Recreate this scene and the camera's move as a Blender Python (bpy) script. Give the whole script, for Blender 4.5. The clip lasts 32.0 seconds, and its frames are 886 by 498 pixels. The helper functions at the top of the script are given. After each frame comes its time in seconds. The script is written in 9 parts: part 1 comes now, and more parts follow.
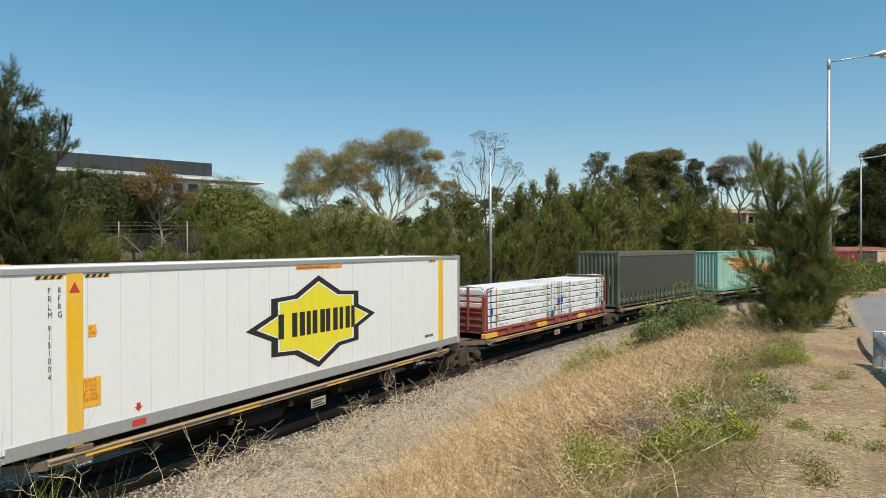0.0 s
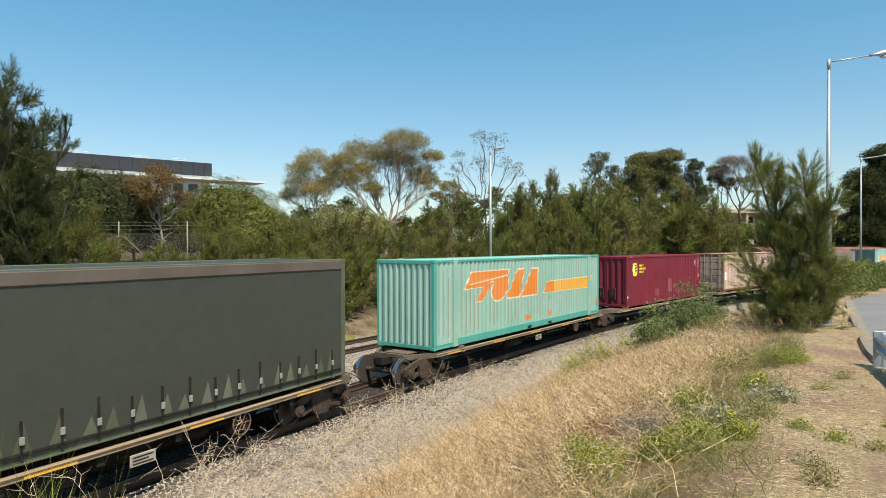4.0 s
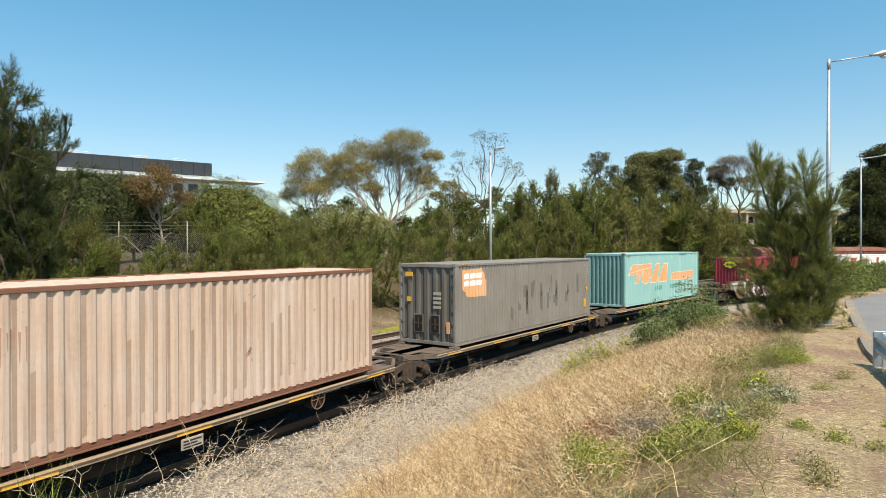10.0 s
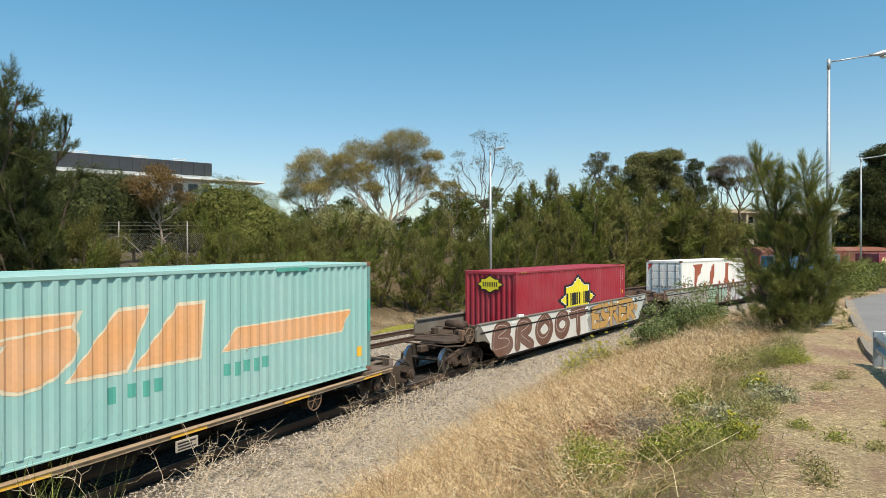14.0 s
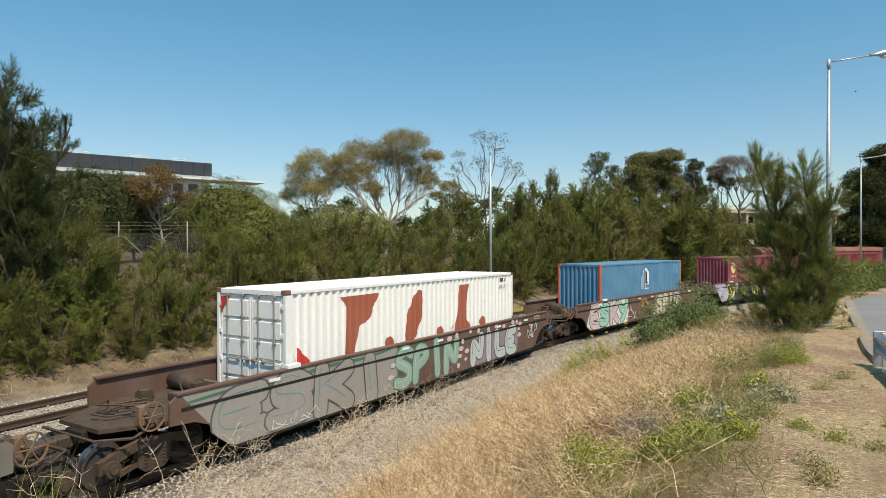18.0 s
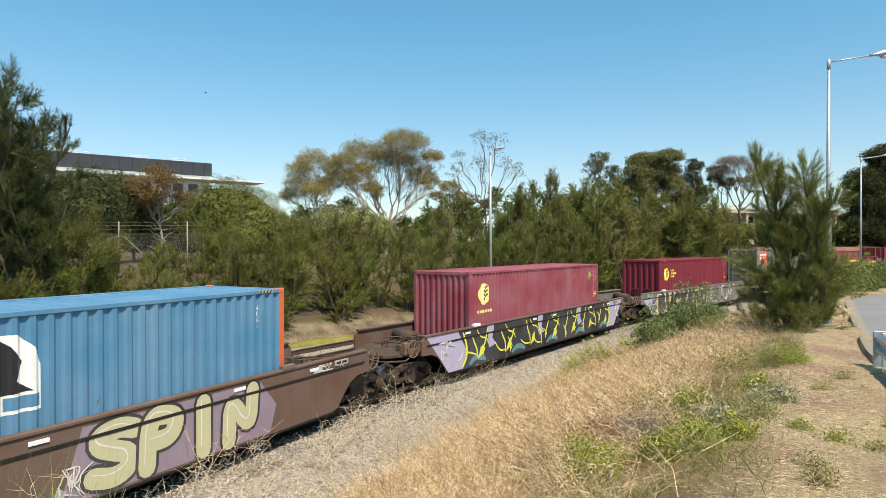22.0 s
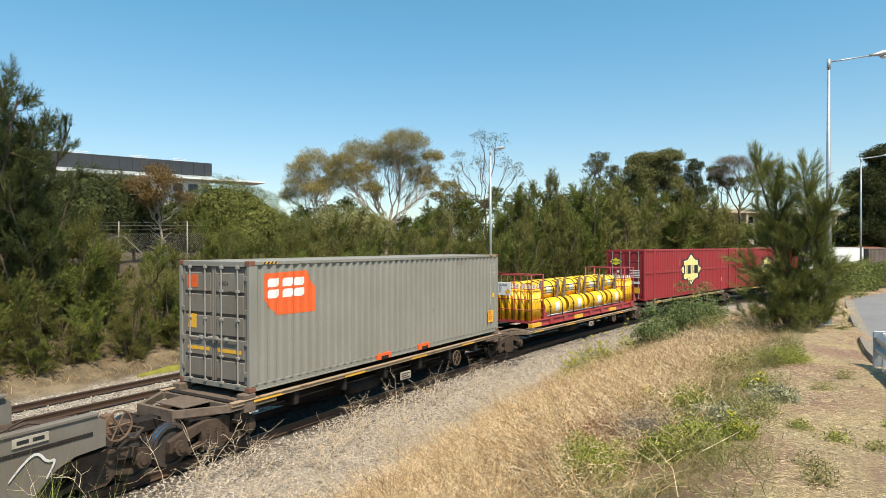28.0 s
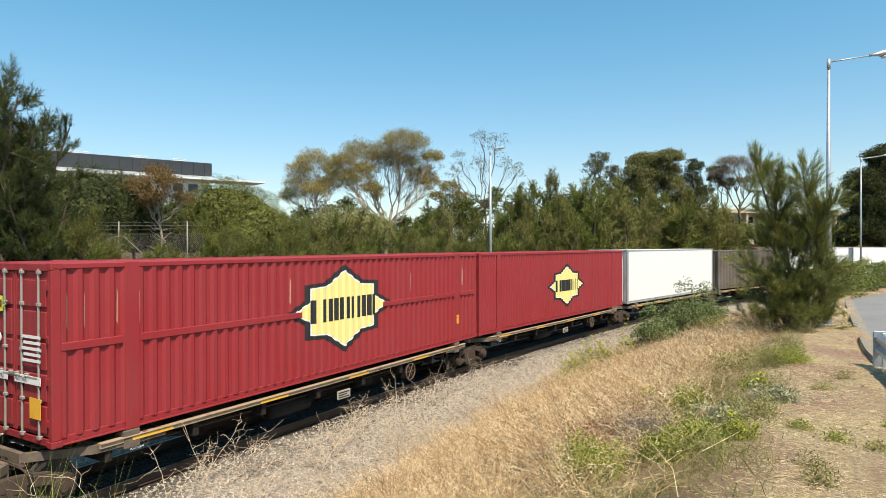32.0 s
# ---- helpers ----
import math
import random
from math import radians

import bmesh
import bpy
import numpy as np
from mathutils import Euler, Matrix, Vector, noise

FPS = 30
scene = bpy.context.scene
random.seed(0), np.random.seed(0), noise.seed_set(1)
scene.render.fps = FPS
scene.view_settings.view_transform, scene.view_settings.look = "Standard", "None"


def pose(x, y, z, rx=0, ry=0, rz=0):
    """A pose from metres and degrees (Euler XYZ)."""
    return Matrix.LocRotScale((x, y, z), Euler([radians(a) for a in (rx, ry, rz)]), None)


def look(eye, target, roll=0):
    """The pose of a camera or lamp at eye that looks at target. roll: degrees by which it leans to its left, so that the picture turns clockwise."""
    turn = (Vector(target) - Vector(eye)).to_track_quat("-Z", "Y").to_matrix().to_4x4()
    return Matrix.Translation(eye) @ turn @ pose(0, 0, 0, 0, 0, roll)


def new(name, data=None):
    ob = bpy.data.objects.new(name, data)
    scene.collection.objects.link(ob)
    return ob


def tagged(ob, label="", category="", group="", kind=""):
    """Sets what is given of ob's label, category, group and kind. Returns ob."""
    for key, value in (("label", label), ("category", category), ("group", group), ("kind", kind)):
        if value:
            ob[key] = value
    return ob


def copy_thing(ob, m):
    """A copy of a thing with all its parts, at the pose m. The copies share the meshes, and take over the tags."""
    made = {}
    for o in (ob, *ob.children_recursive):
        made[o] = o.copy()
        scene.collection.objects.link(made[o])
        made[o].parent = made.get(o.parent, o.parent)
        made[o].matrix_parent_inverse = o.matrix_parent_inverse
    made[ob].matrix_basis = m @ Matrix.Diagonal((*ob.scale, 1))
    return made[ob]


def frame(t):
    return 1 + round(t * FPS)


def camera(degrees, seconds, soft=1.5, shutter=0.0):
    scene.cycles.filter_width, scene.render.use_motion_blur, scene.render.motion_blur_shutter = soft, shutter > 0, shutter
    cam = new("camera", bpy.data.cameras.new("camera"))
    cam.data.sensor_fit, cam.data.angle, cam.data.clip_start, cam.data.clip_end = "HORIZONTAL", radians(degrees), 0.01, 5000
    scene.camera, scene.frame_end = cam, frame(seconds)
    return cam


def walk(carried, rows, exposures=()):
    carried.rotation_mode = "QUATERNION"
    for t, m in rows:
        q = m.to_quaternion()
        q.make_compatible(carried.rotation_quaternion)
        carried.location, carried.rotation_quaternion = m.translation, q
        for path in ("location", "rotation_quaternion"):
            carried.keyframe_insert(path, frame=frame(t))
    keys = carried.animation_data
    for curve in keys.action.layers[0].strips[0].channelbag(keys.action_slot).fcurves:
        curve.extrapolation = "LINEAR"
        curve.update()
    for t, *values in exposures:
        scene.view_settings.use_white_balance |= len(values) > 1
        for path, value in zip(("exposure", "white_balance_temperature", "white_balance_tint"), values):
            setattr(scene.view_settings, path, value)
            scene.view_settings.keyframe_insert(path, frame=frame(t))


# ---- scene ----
cam = camera(70.11, 32.0, soft=0.55)
EYE = Vector((0, 0, 4.494))
AZ, EL = radians(62.9955), radians(-0.2966)
AIM = EYE + 50 * Vector((math.sin(AZ) * math.cos(EL), math.cos(AZ) * math.cos(EL), math.sin(EL)))
walk(cam, [(0, look(EYE, AIM, -0.118)), (32, look(EYE, AIM, -0.118))],
     exposures=[(0, 0.22), (2, 0.50), (3.5, 0.52), (5.5, 0.34), (7, 0.30), (8, 0.50), (9, 0.60), (10, 0.60), (11, 0.68), (13, 0.52), (14.5, 0.40),
                (17, 0.50), (18, 0.32), (19, 0.22), (20, 0.52), (21, 0.54), (22, 0.62), (23, 0.62), (28, 0.60), (29, 0.58), (30, 0.72), (32, 0.64)])

# ---- light: clear sky and one sun, high, from behind the right shoulder ----
SUN_EL, SUN_DIR = radians(59), Vector((-0.57, -0.82, 0)).normalized()
world = bpy.data.worlds.new("sky")
scene.world = world
world.use_nodes = True
sky = world.node_tree.nodes.new("ShaderNodeTexSky")
sky.sky_type, sky.sun_disc = "NISHITA", False
sky.sun_elevation, sky.sun_rotation = SUN_EL, math.atan2(SUN_DIR.x, SUN_DIR.y)
sky.air_density, sky.dust_density, sky.ozone_density = 1.0, 0.5, 1.0
back = world.node_tree.nodes["Background"]
back.inputs[1].default_value = 0.112
tint = world.node_tree.nodes.new("ShaderNodeMix")
tint.data_type, tint.blend_type = "RGBA", "MULTIPLY"
tint.inputs[0].default_value = 1.0
# a pale dusty haze low down, a deeper blue above it
upward = world.node_tree.nodes.new("ShaderNodeSeparateXYZ")
haze = world.node_tree.nodes.new("ShaderNodeValToRGB")
haze.color_ramp.elements[0].position, haze.color_ramp.elements[0].color = 0.10, (0.80, 0.865, 0.86, 1)
haze.color_ramp.elements[1].position, haze.color_ramp.elements[1].color = 0.33, (0.58, 1.01, 1.01, 1)
world.node_tree.links.new(world.node_tree.nodes.new("ShaderNodeTexCoord").outputs["Generated"], upward.inputs[0])
world.node_tree.links.new(upward.outputs["Z"], haze.inputs[0])
world.node_tree.links.new(haze.outputs[0], tint.inputs[7])
world.node_tree.links.new(sky.outputs[0], tint.inputs[6])
world.node_tree.links.new(tint.outputs[2], back.inputs[0])
sun = new("sun", bpy.data.lights.new("sun", "SUN"))
sun.data.energy, sun.data.angle, sun.data.color = 4.3, radians(0.53), (1.0, 0.885, 0.725)
sun.matrix_world = look(SUN_DIR * math.cos(SUN_EL) * 100 + Vector((0, 0, math.sin(SUN_EL) * 100)), (0, 0, 0))

# ---- mesh builder ----


class Mesh:
    """Vertices and faces gathered in plain lists."""

    def __init__(self):
        self.v, self.f, self.smooth = [], [], False

    def add(self, vs, fs):
        n = len(self.v)
        self.v.extend(vs)
        self.f.extend(tuple(i + n for i in f) for f in fs)
        return self

    def box(self, x0, x1, y0, y1, z0, z1, b=0.0):
        if b <= 0:
            return self.add([(x, y, z) for x in (x0, x1) for y in (y0, y1) for z in (z0, z1)],
                            [(0, 1, 3, 2), (4, 6, 7, 5), (0, 4, 5, 1), (2, 3, 7, 6), (0, 2, 6, 4), (1, 5, 7, 3)])
        vs, idx = [], {}
        for i, x in enumerate((x0, x1)):
            for j, y in enumerate((y0, y1)):
                for k, z in enumerate((z0, z1)):
                    dx, dy, dz = b * (1 - 2 * i), b * (1 - 2 * j), b * (1 - 2 * k)
                    for a, p in enumerate(((x, y + dy, z + dz), (x + dx, y, z + dz), (x + dx, y + dy, z))):
                        idx[i, j, k, a] = len(vs)
                        vs.append(p)
        q = idx
        fs = []
        for i in (0, 1):
            fs.append((q[i, 0, 0, 0], q[i, 0, 1, 0], q[i, 1, 1, 0], q[i, 1, 0, 0]))
            fs.append((q[0, i, 0, 1], q[0, i, 1, 1], q[1, i, 1, 1], q[1, i, 0, 1]))
            fs.append((q[0, 0, i, 2], q[0, 1, i, 2], q[1, 1, i, 2], q[1, 0, i, 2]))
            for j in (0, 1):
                fs.append((q[0, i, j, 1], q[1, i, j, 1], q[1, i, j, 2], q[0, i, j, 2]))
                fs.append((q[i, 0, j, 0], q[i, 1, j, 0], q[i, 1, j, 2], q[i, 0, j, 2]))
                fs.append((q[i, j, 0, 0], q[i, j, 1, 0], q[i, j, 1, 1], q[i, j, 0, 1]))
                for k in (0, 1):
                    fs.append((q[i, j, k, 0], q[i, j, k, 1], q[i, j, k, 2]))
        return self.add(vs, fs)

    def cyl(self, p, q, r, n=12, r2=None, cap=True):
        p, q = Vector(p), Vector(q)
        w = (q - p).normalized()
        u = w.orthogonal().normalized()
        t = w.cross(u)
        r2 = r if r2 is None else r2
        ring = [(math.cos(2 * math.pi * i / n), math.sin(2 * math.pi * i / n)) for i in range(n)]
        vs = [tuple(p + u * c * r + t * s * r) for c, s in ring] + [tuple(q + u * c * r2 + t * s * r2) for c, s in ring]
        fs = [(i, (i + 1) % n, n + (i + 1) % n, n + i) for i in range(n)]
        if cap:
            fs += [tuple(range(n - 1, -1, -1)), tuple(range(n, 2 * n))]
        return self.add(vs, fs)

    def tube(self, pts, r, n=6):
        for a, b in zip(pts, pts[1:]):
            self.cyl(a, b, r, n)
        return self

    def ring(self, c, axis, r, w, r0, n=24):
        """A hollow drum round an axis (0 x, 1 y), from r0 to r, of the width w."""
        vs = []
        for rad, off in ((r, -w / 2), (r, w / 2), (r0, w / 2), (r0, -w / 2)):
            for i in range(n):
                a = 2 * math.pi * i / n
                e = (rad * math.cos(a), rad * math.sin(a))
                vs.append((c[0] + off, c[1] + e[0], c[2] + e[1]) if axis == 0 else (c[0] + e[0], c[1] + off, c[2] + e[1]))
        fs = [(k * n + i, k * n + (i + 1) % n, (k + 1) % 4 * n + (i + 1) % n, (k + 1) % 4 * n + i) for k in range(4) for i in range(n)]
        return self.add(vs, fs)

    def slab(self, pts, y0, y1):
        """A polygon in x and z, extruded from y0 to y1."""
        n = len(pts)
        vs = [(x, y0, z) for x, z in pts] + [(x, y1, z) for x, z in pts]
        return self.add(vs, [tuple(range(n)), tuple(range(2 * n - 1, n - 1, -1))] +
                        [(i, (i + 1) % n, n + (i + 1) % n, n + i) for i in range(n)])

    def plate(self, pts, z0, z1):
        """A polygon in x and y, extruded from z0 to z1."""
        n = len(pts)
        vs = [(x, y, z0) for x, y in pts] + [(x, y, z1) for x, y in pts]
        return self.add(vs, [tuple(range(n - 1, -1, -1)), tuple(range(n, 2 * n))] +
                        [(i, (i + 1) % n, n + (i + 1) % n, n + i) for i in range(n)])

    def data(self, name):
        me = bpy.data.meshes.new(name)
        me.from_pydata([tuple(p) for p in self.v], [], self.f)
        if len(self.f) < 4000:
            bm = bmesh.new()
            bm.from_mesh(me)
            bmesh.ops.recalc_face_normals(bm, faces=bm.faces)
            bm.to_mesh(me)
            bm.free()
        if self.smooth:
            me.shade_smooth()
        me.update()
        return me


def rounded(m):
    m.smooth = True
    return m


def part(name, bm, material, parent, label=""):
    me = bm.data(name) if isinstance(bm, Mesh) else bm
    if material and not me.materials:
        me.materials.append(material)
    ob = new(name, me)
    ob.parent = parent
    return tagged(ob, label)


def thing(name, label, category, group="", kind="", bm=None, material=None):
    if bm is None:
        ob = new(name)
        ob.empty_display_size = 0.3
    else:
        ob = part(name, bm, material, None)
    return tagged(ob, label, category, group, kind)


# ---- material builder ----


class Nodes:
    def __init__(self, name, rough=0.6, metal=0.0):
        self.m = bpy.data.materials.new(name)
        self.m.use_nodes = True
        self.t = self.m.node_tree
        self.b = self.t.nodes["Principled BSDF"]
        self.b.inputs["Roughness"].default_value = rough
        self.b.inputs["Metallic"].default_value = metal
        self.b.inputs["Specular IOR Level"].default_value = 0.5 if rough < 0.58 else 0.25
        self.co = self.t.nodes.new("ShaderNodeTexCoord").outputs["Object"]

    def link(self, a, b):
        self.t.links.new(a, b)

    def world(self):
        self.co = self.t.nodes.new("ShaderNodeNewGeometry").outputs["Position"]
        return self

    def scaled(self, x, y, z):
        n = self.t.nodes.new("ShaderNodeMapping")
        n.inputs["Scale"].default_value = (x, y, z)
        self.link(self.co, n.inputs["Vector"])
        return n.outputs[0]

    def noise(self, scale, detail=5, rough=0.6, vec=None, distort=0.0):
        n = self.t.nodes.new("ShaderNodeTexNoise")
        n.inputs["Scale"].default_value, n.inputs["Detail"].default_value = scale, detail
        n.inputs["Roughness"].default_value, n.inputs["Distortion"].default_value = rough, distort
        self.link(vec or self.co, n.inputs["Vector"])
        return n.outputs["Fac"]

    def cells(self, scale, vec=None, colour=False):
        n = self.t.nodes.new("ShaderNodeTexVoronoi")
        n.inputs["Scale"].default_value = scale
        self.link(vec or self.co, n.inputs["Vector"])
        return n.outputs["Color" if colour else "Distance"]

    def ramp(self, fac, *stops):
        n = self.t.nodes.new("ShaderNodeValToRGB")
        e = n.color_ramp.elements
        while len(e) < len(stops):
            e.new(0.5)
        for el, (p, c) in zip(e, stops):
            el.position = p
            el.color = (c, c, c, 1) if isinstance(c, (int, float)) else (*c, 1)
        self.link(fac, n.inputs[0])
        return n.outputs[0]

    def mix(self, fac, a, b, how="MIX"):
        n = self.t.nodes.new("ShaderNodeMix")
        n.data_type, n.blend_type = "RGBA", how
        for sock, val in ((n.inputs[0], fac), (n.inputs[6], a), (n.inputs[7], b)):
            if hasattr(val, "is_linked"):
                self.link(val, sock)
            else:
                sock.default_value = val if isinstance(val, (int, float)) else (*val, 1)
        return n.outputs[2]

    def math(self, how, a, b):
        n = self.t.nodes.new("ShaderNodeMath")
        n.operation = how
        for sock, val in zip(n.inputs, (a, b)):
            if hasattr(val, "is_linked"):
                self.link(val, sock)
            else:
                sock.default_value = val
        return n.outputs[0]

    def random(self):
        return self.t.nodes.new("ShaderNodeObjectInfo").outputs["Random"]

    def island(self):
        return self.t.nodes.new("ShaderNodeNewGeometry").outputs["Random Per Island"]

    def attribute(self, name):
        n = self.t.nodes.new("ShaderNodeAttribute")
        n.attribute_name = name
        return n.outputs["Fac"]

    def colour(self, c):
        if hasattr(c, "is_linked"):
            self.link(c, self.b.inputs["Base Color"])
        else:
            self.b.inputs["Base Color"].default_value = (*c, 1)
        return self

    def bump(self, h, strength=0.3, dist=0.02):
        n = self.t.nodes.new("ShaderNodeBump")
        n.inputs["Strength"].default_value, n.inputs["Distance"].default_value = strength, dist
        self.link(h, n.inputs["Height"])
        self.link(n.outputs[0], self.b.inputs["Normal"])
        return self

    def roughness(self, fac, lo, hi):
        self.link(self.ramp(fac, (0.3, lo), (0.7, hi)), self.b.inputs["Roughness"])
        return self


def paint(name, c, rough=0.5, dirt=0.25, rust=0.1, fade=0.15, streak=0.35, dirt_colour=(0.16, 0.11, 0.075), metal=0.0, run_scale=5.0):
    """Weathered paint on steel: faded patches, vertical dirt runs, a little rust."""
    n = Nodes(name, rough, metal)
    big = n.noise(0.7, 4, 0.55)
    runs = n.noise(1.0, 5, 0.65, n.scaled(run_scale, run_scale, 0.07 * run_scale))
    fine = n.noise(9.0, 6, 0.7)
    pale = tuple(min(1, x * 0.75 + 0.18) for x in c)
    col = n.mix(n.ramp(big, (0.35, 0.0), (0.75, fade * 2)), c, pale)
    col = n.mix(n.ramp(runs, (0.48, 0.0), (0.80, streak)), col, tuple(x * 0.55 + d * 0.3 for x, d in zip(c, dirt_colour)))
    col = n.mix(n.ramp(fine, (0.45, 0.0), (0.95, dirt)), col, dirt_colour)
    if rust > 0:
        spot = n.noise(2.3, 8, 0.72, distort=0.3)
        col = n.mix(n.ramp(spot, (0.70 - rust * 0.5, 0.0), (0.76 - rust * 0.5, 0.85)), col, n.mix(fine, (0.20, 0.075, 0.03), (0.09, 0.04, 0.025)))
    n.colour(col).bump(fine, 0.08, 0.01).roughness(runs, rough - 0.1, min(1, rough + 0.25))
    return n.m


def plain(name, c, rough=0.6, metal=0.0, vary=0.25, scale=8.0, bump=0.1):
    n = Nodes(name, rough, metal)
    f, g = n.noise(scale, 6, 0.7), n.noise(scale * 0.12, 3, 0.5)
    col = n.mix(n.ramp(f, (0.3, 0.0), (0.8, 1.0)), tuple(x * (1 - vary) for x in c), tuple(min(1, x * (1 + vary)) for x in c))
    col = n.mix(n.ramp(g, (0.35, 0.0), (0.7, vary)), col, tuple(x * 0.6 for x in c))
    n.colour(col).bump(f, bump, 0.01)
    return n.m


def leaf(name, dark, mid, light, rough=0.6):
    """Foliage: varies from leaf to leaf and from plant to plant, and lets some light through."""
    n = Nodes(name, rough)
    n.b.inputs["Specular IOR Level"].default_value = 0.12
    r = n.island()
    col = n.ramp(r, (0.0, dark), (0.55, mid), (1.0, light))
    patch = n.noise(0.6, 3, 0.5)
    col = n.mix(n.ramp(patch, (0.35, 0.0), (0.7, 0.55)), col, mid)
    h = n.t.nodes.new("ShaderNodeHueSaturation")
    n.link(n.math("MULTIPLY_ADD", n.random(), 0.5), h.inputs["Value"])
    h.inputs["Value"].links[0].from_node.inputs[2].default_value = 0.75
    n.link(col, h.inputs["Color"])
    n.colour(h.outputs[0])
    tr = n.t.nodes.new("ShaderNodeBsdfTranslucent")
    n.link(h.outputs[0], tr.inputs["Color"])
    mx = n.t.nodes.new("ShaderNodeMixShader")
    mx.inputs[0].default_value = 0.20
    n.link(n.b.outputs[0], mx.inputs[1])
    n.link(tr.outputs[0], mx.inputs[2])
    n.link(mx.outputs[0], n.t.nodes["Material Output"].inputs[0])
    return n.m


M_STEEL = plain("rusty_steel", (0.095, 0.066, 0.048), 0.75, 0.1, 0.45, 6, 0.3)
M_HANDWHEEL = plain("rust_orange_steel", (0.21, 0.135, 0.088), 0.75, 0.1, 0.4, 9, 0.2)
M_DARK = plain("grimy_black_steel", (0.026, 0.021, 0.018), 0.8, 0.0, 0.4, 7, 0.3)
M_DECK = plain("dusty_deck_steel", (0.165, 0.125, 0.095), 0.8, 0.0, 0.4, 5, 0.2)
M_WHEEL = plain("worn_wheel_steel", (0.09, 0.075, 0.065), 0.6, 0.3, 0.3, 12)
M_TREAD = plain("polished_tread", (0.55, 0.55, 0.58), 0.25, 1.0, 0.1, 12)
M_SILL = paint("dirty_sill_paint", (0.36, 0.25, 0.15), 0.7, 0.5, 0.22, 0.2, 0.5)
M_YELLOW = paint("stripe_yellow", (0.80, 0.42, 0.03), 0.5, 0.3, 0.1)
M_GALV = plain("galvanised_steel", (0.47, 0.49, 0.50), 0.45, 0.6, 0.15, 5)
M_WHITE_MARK = plain("white_marking", (0.80, 0.79, 0.76), 0.6, 0, 0.08)
M_BLACK_MARK = plain("black_marking", (0.02, 0.02, 0.022), 0.5, 0, 0.2)
M_ORANGE_MARK = plain("orange_marking", (0.85, 0.30, 0.03), 0.5, 0, 0.1)
M_RED_MARK = plain("red_marking", (0.55, 0.05, 0.04), 0.5, 0, 0.1)
M_SCUFF = plain("pale_scuff", (0.50, 0.36, 0.35), 0.7, 0, 0.3)
M_GREY_MARK = plain("dull_grey_marking", (0.11, 0.10, 0.09), 0.6, 0, 0.3)
M_DARK_MARK = plain("dark_grey_marking", (0.05, 0.045, 0.04), 0.6, 0, 0.3)
P_VERMILION = plain("vermilion_marking", (0.80, 0.13, 0.03), 0.5, 0, 0.12)
M_AMBER = plain("amber_panel", (0.85, 0.45, 0.04), 0.5, 0, 0.1)
# ---- the line: straight, then a bend of about 190 m radius, then straight ----
K0, K1, D0 = -0.004967, -2.63e-5, 11.81
LINE_S = np.arange(-460, 520.01, 0.5)
_k = np.where((LINE_S > 0) & (LINE_S < 118), K0 + K1 * LINE_S, 0.0)
LINE_A = np.concatenate([[0], np.cumsum((_k[1:] + _k[:-1]) / 2 * 0.5)])
LINE_X = np.concatenate([[0], np.cumsum(np.cos((LINE_A[1:] + LINE_A[:-1]) / 2) * 0.5)])
LINE_Y = np.concatenate([[0], np.cumsum(np.sin((LINE_A[1:] + LINE_A[:-1]) / 2) * 0.5)])
_o = int(460 / 0.5)
LINE_A, LINE_X, LINE_Y = LINE_A - LINE_A[_o], LINE_X - LINE_X[_o], LINE_Y - LINE_Y[_o] + D0


def on_line(s, d=0.0):
    """x, y and heading at s metres along the line, d metres to its far side."""
    a = float(np.interp(s, LINE_S, LINE_A))
    return float(np.interp(s, LINE_S, LINE_X)) - math.sin(a) * d, float(np.interp(s, LINE_S, LINE_Y)) + math.cos(a) * d, a


def from_line(x, y):
    """The distances along and across the line, for arrays of places."""
    x, y = np.asarray(x, float).ravel(), np.asarray(y, float).ravel()
    k = np.arange(0, len(LINE_S), 2)
    s, d = np.empty(len(x)), np.empty(len(x))
    for i in range(0, len(x), 4000):
        q = (x[i:i + 4000, None] - LINE_X[k]) ** 2 + (y[i:i + 4000, None] - LINE_Y[k]) ** 2
        j = k[q.argmin(1)]
        dx, dy, a = x[i:i + 4000] - LINE_X[j], y[i:i + 4000] - LINE_Y[j], LINE_A[j]
        s[i:i + 4000] = LINE_S[j] + dx * np.cos(a) + dy * np.sin(a)
        d[i:i + 4000] = -dx * np.sin(a) + dy * np.cos(a)
    return s, d


PROFILE_D = [-400, -60, -11.6, -10.4, -8.5, -6.6, -5.0, -4.0, -3.0, -2.0, 0, 2.2, 3.2, 4.6, 6.5, 8.3, 9.6, 11, 13.5, 17, 22, 60, 400]
PROFILE_Z = [2.2, 2.0, 2.0, 1.80, 1.15, 0.35, -0.30, -0.52, -0.50, -0.22, -0.20, -0.22, -0.42, -0.25, -0.20, -0.23, -0.48, -0.35, 0.6, 2.6, 3.3, 3.6, 4.5]
KERB = [(-60, -12.5), (-30, -8.0), (-10, -4.6), (0, -3.3), (9, -2.35), (17.9, -2.26), (22, -2.5), (28, -2.92), (34.2, -3.39)]
FAR_EDGE = [(34.9, -3.44), (37.5, -4.2), (41.4, -5.86), (48, -9.4), (56, -14.5), (66, -22), (80, -34), (110, -62)]
EDGE_X, EDGE_Y = [p[0] for p in KERB + FAR_EDGE], [p[1] for p in KERB + FAR_EDGE]


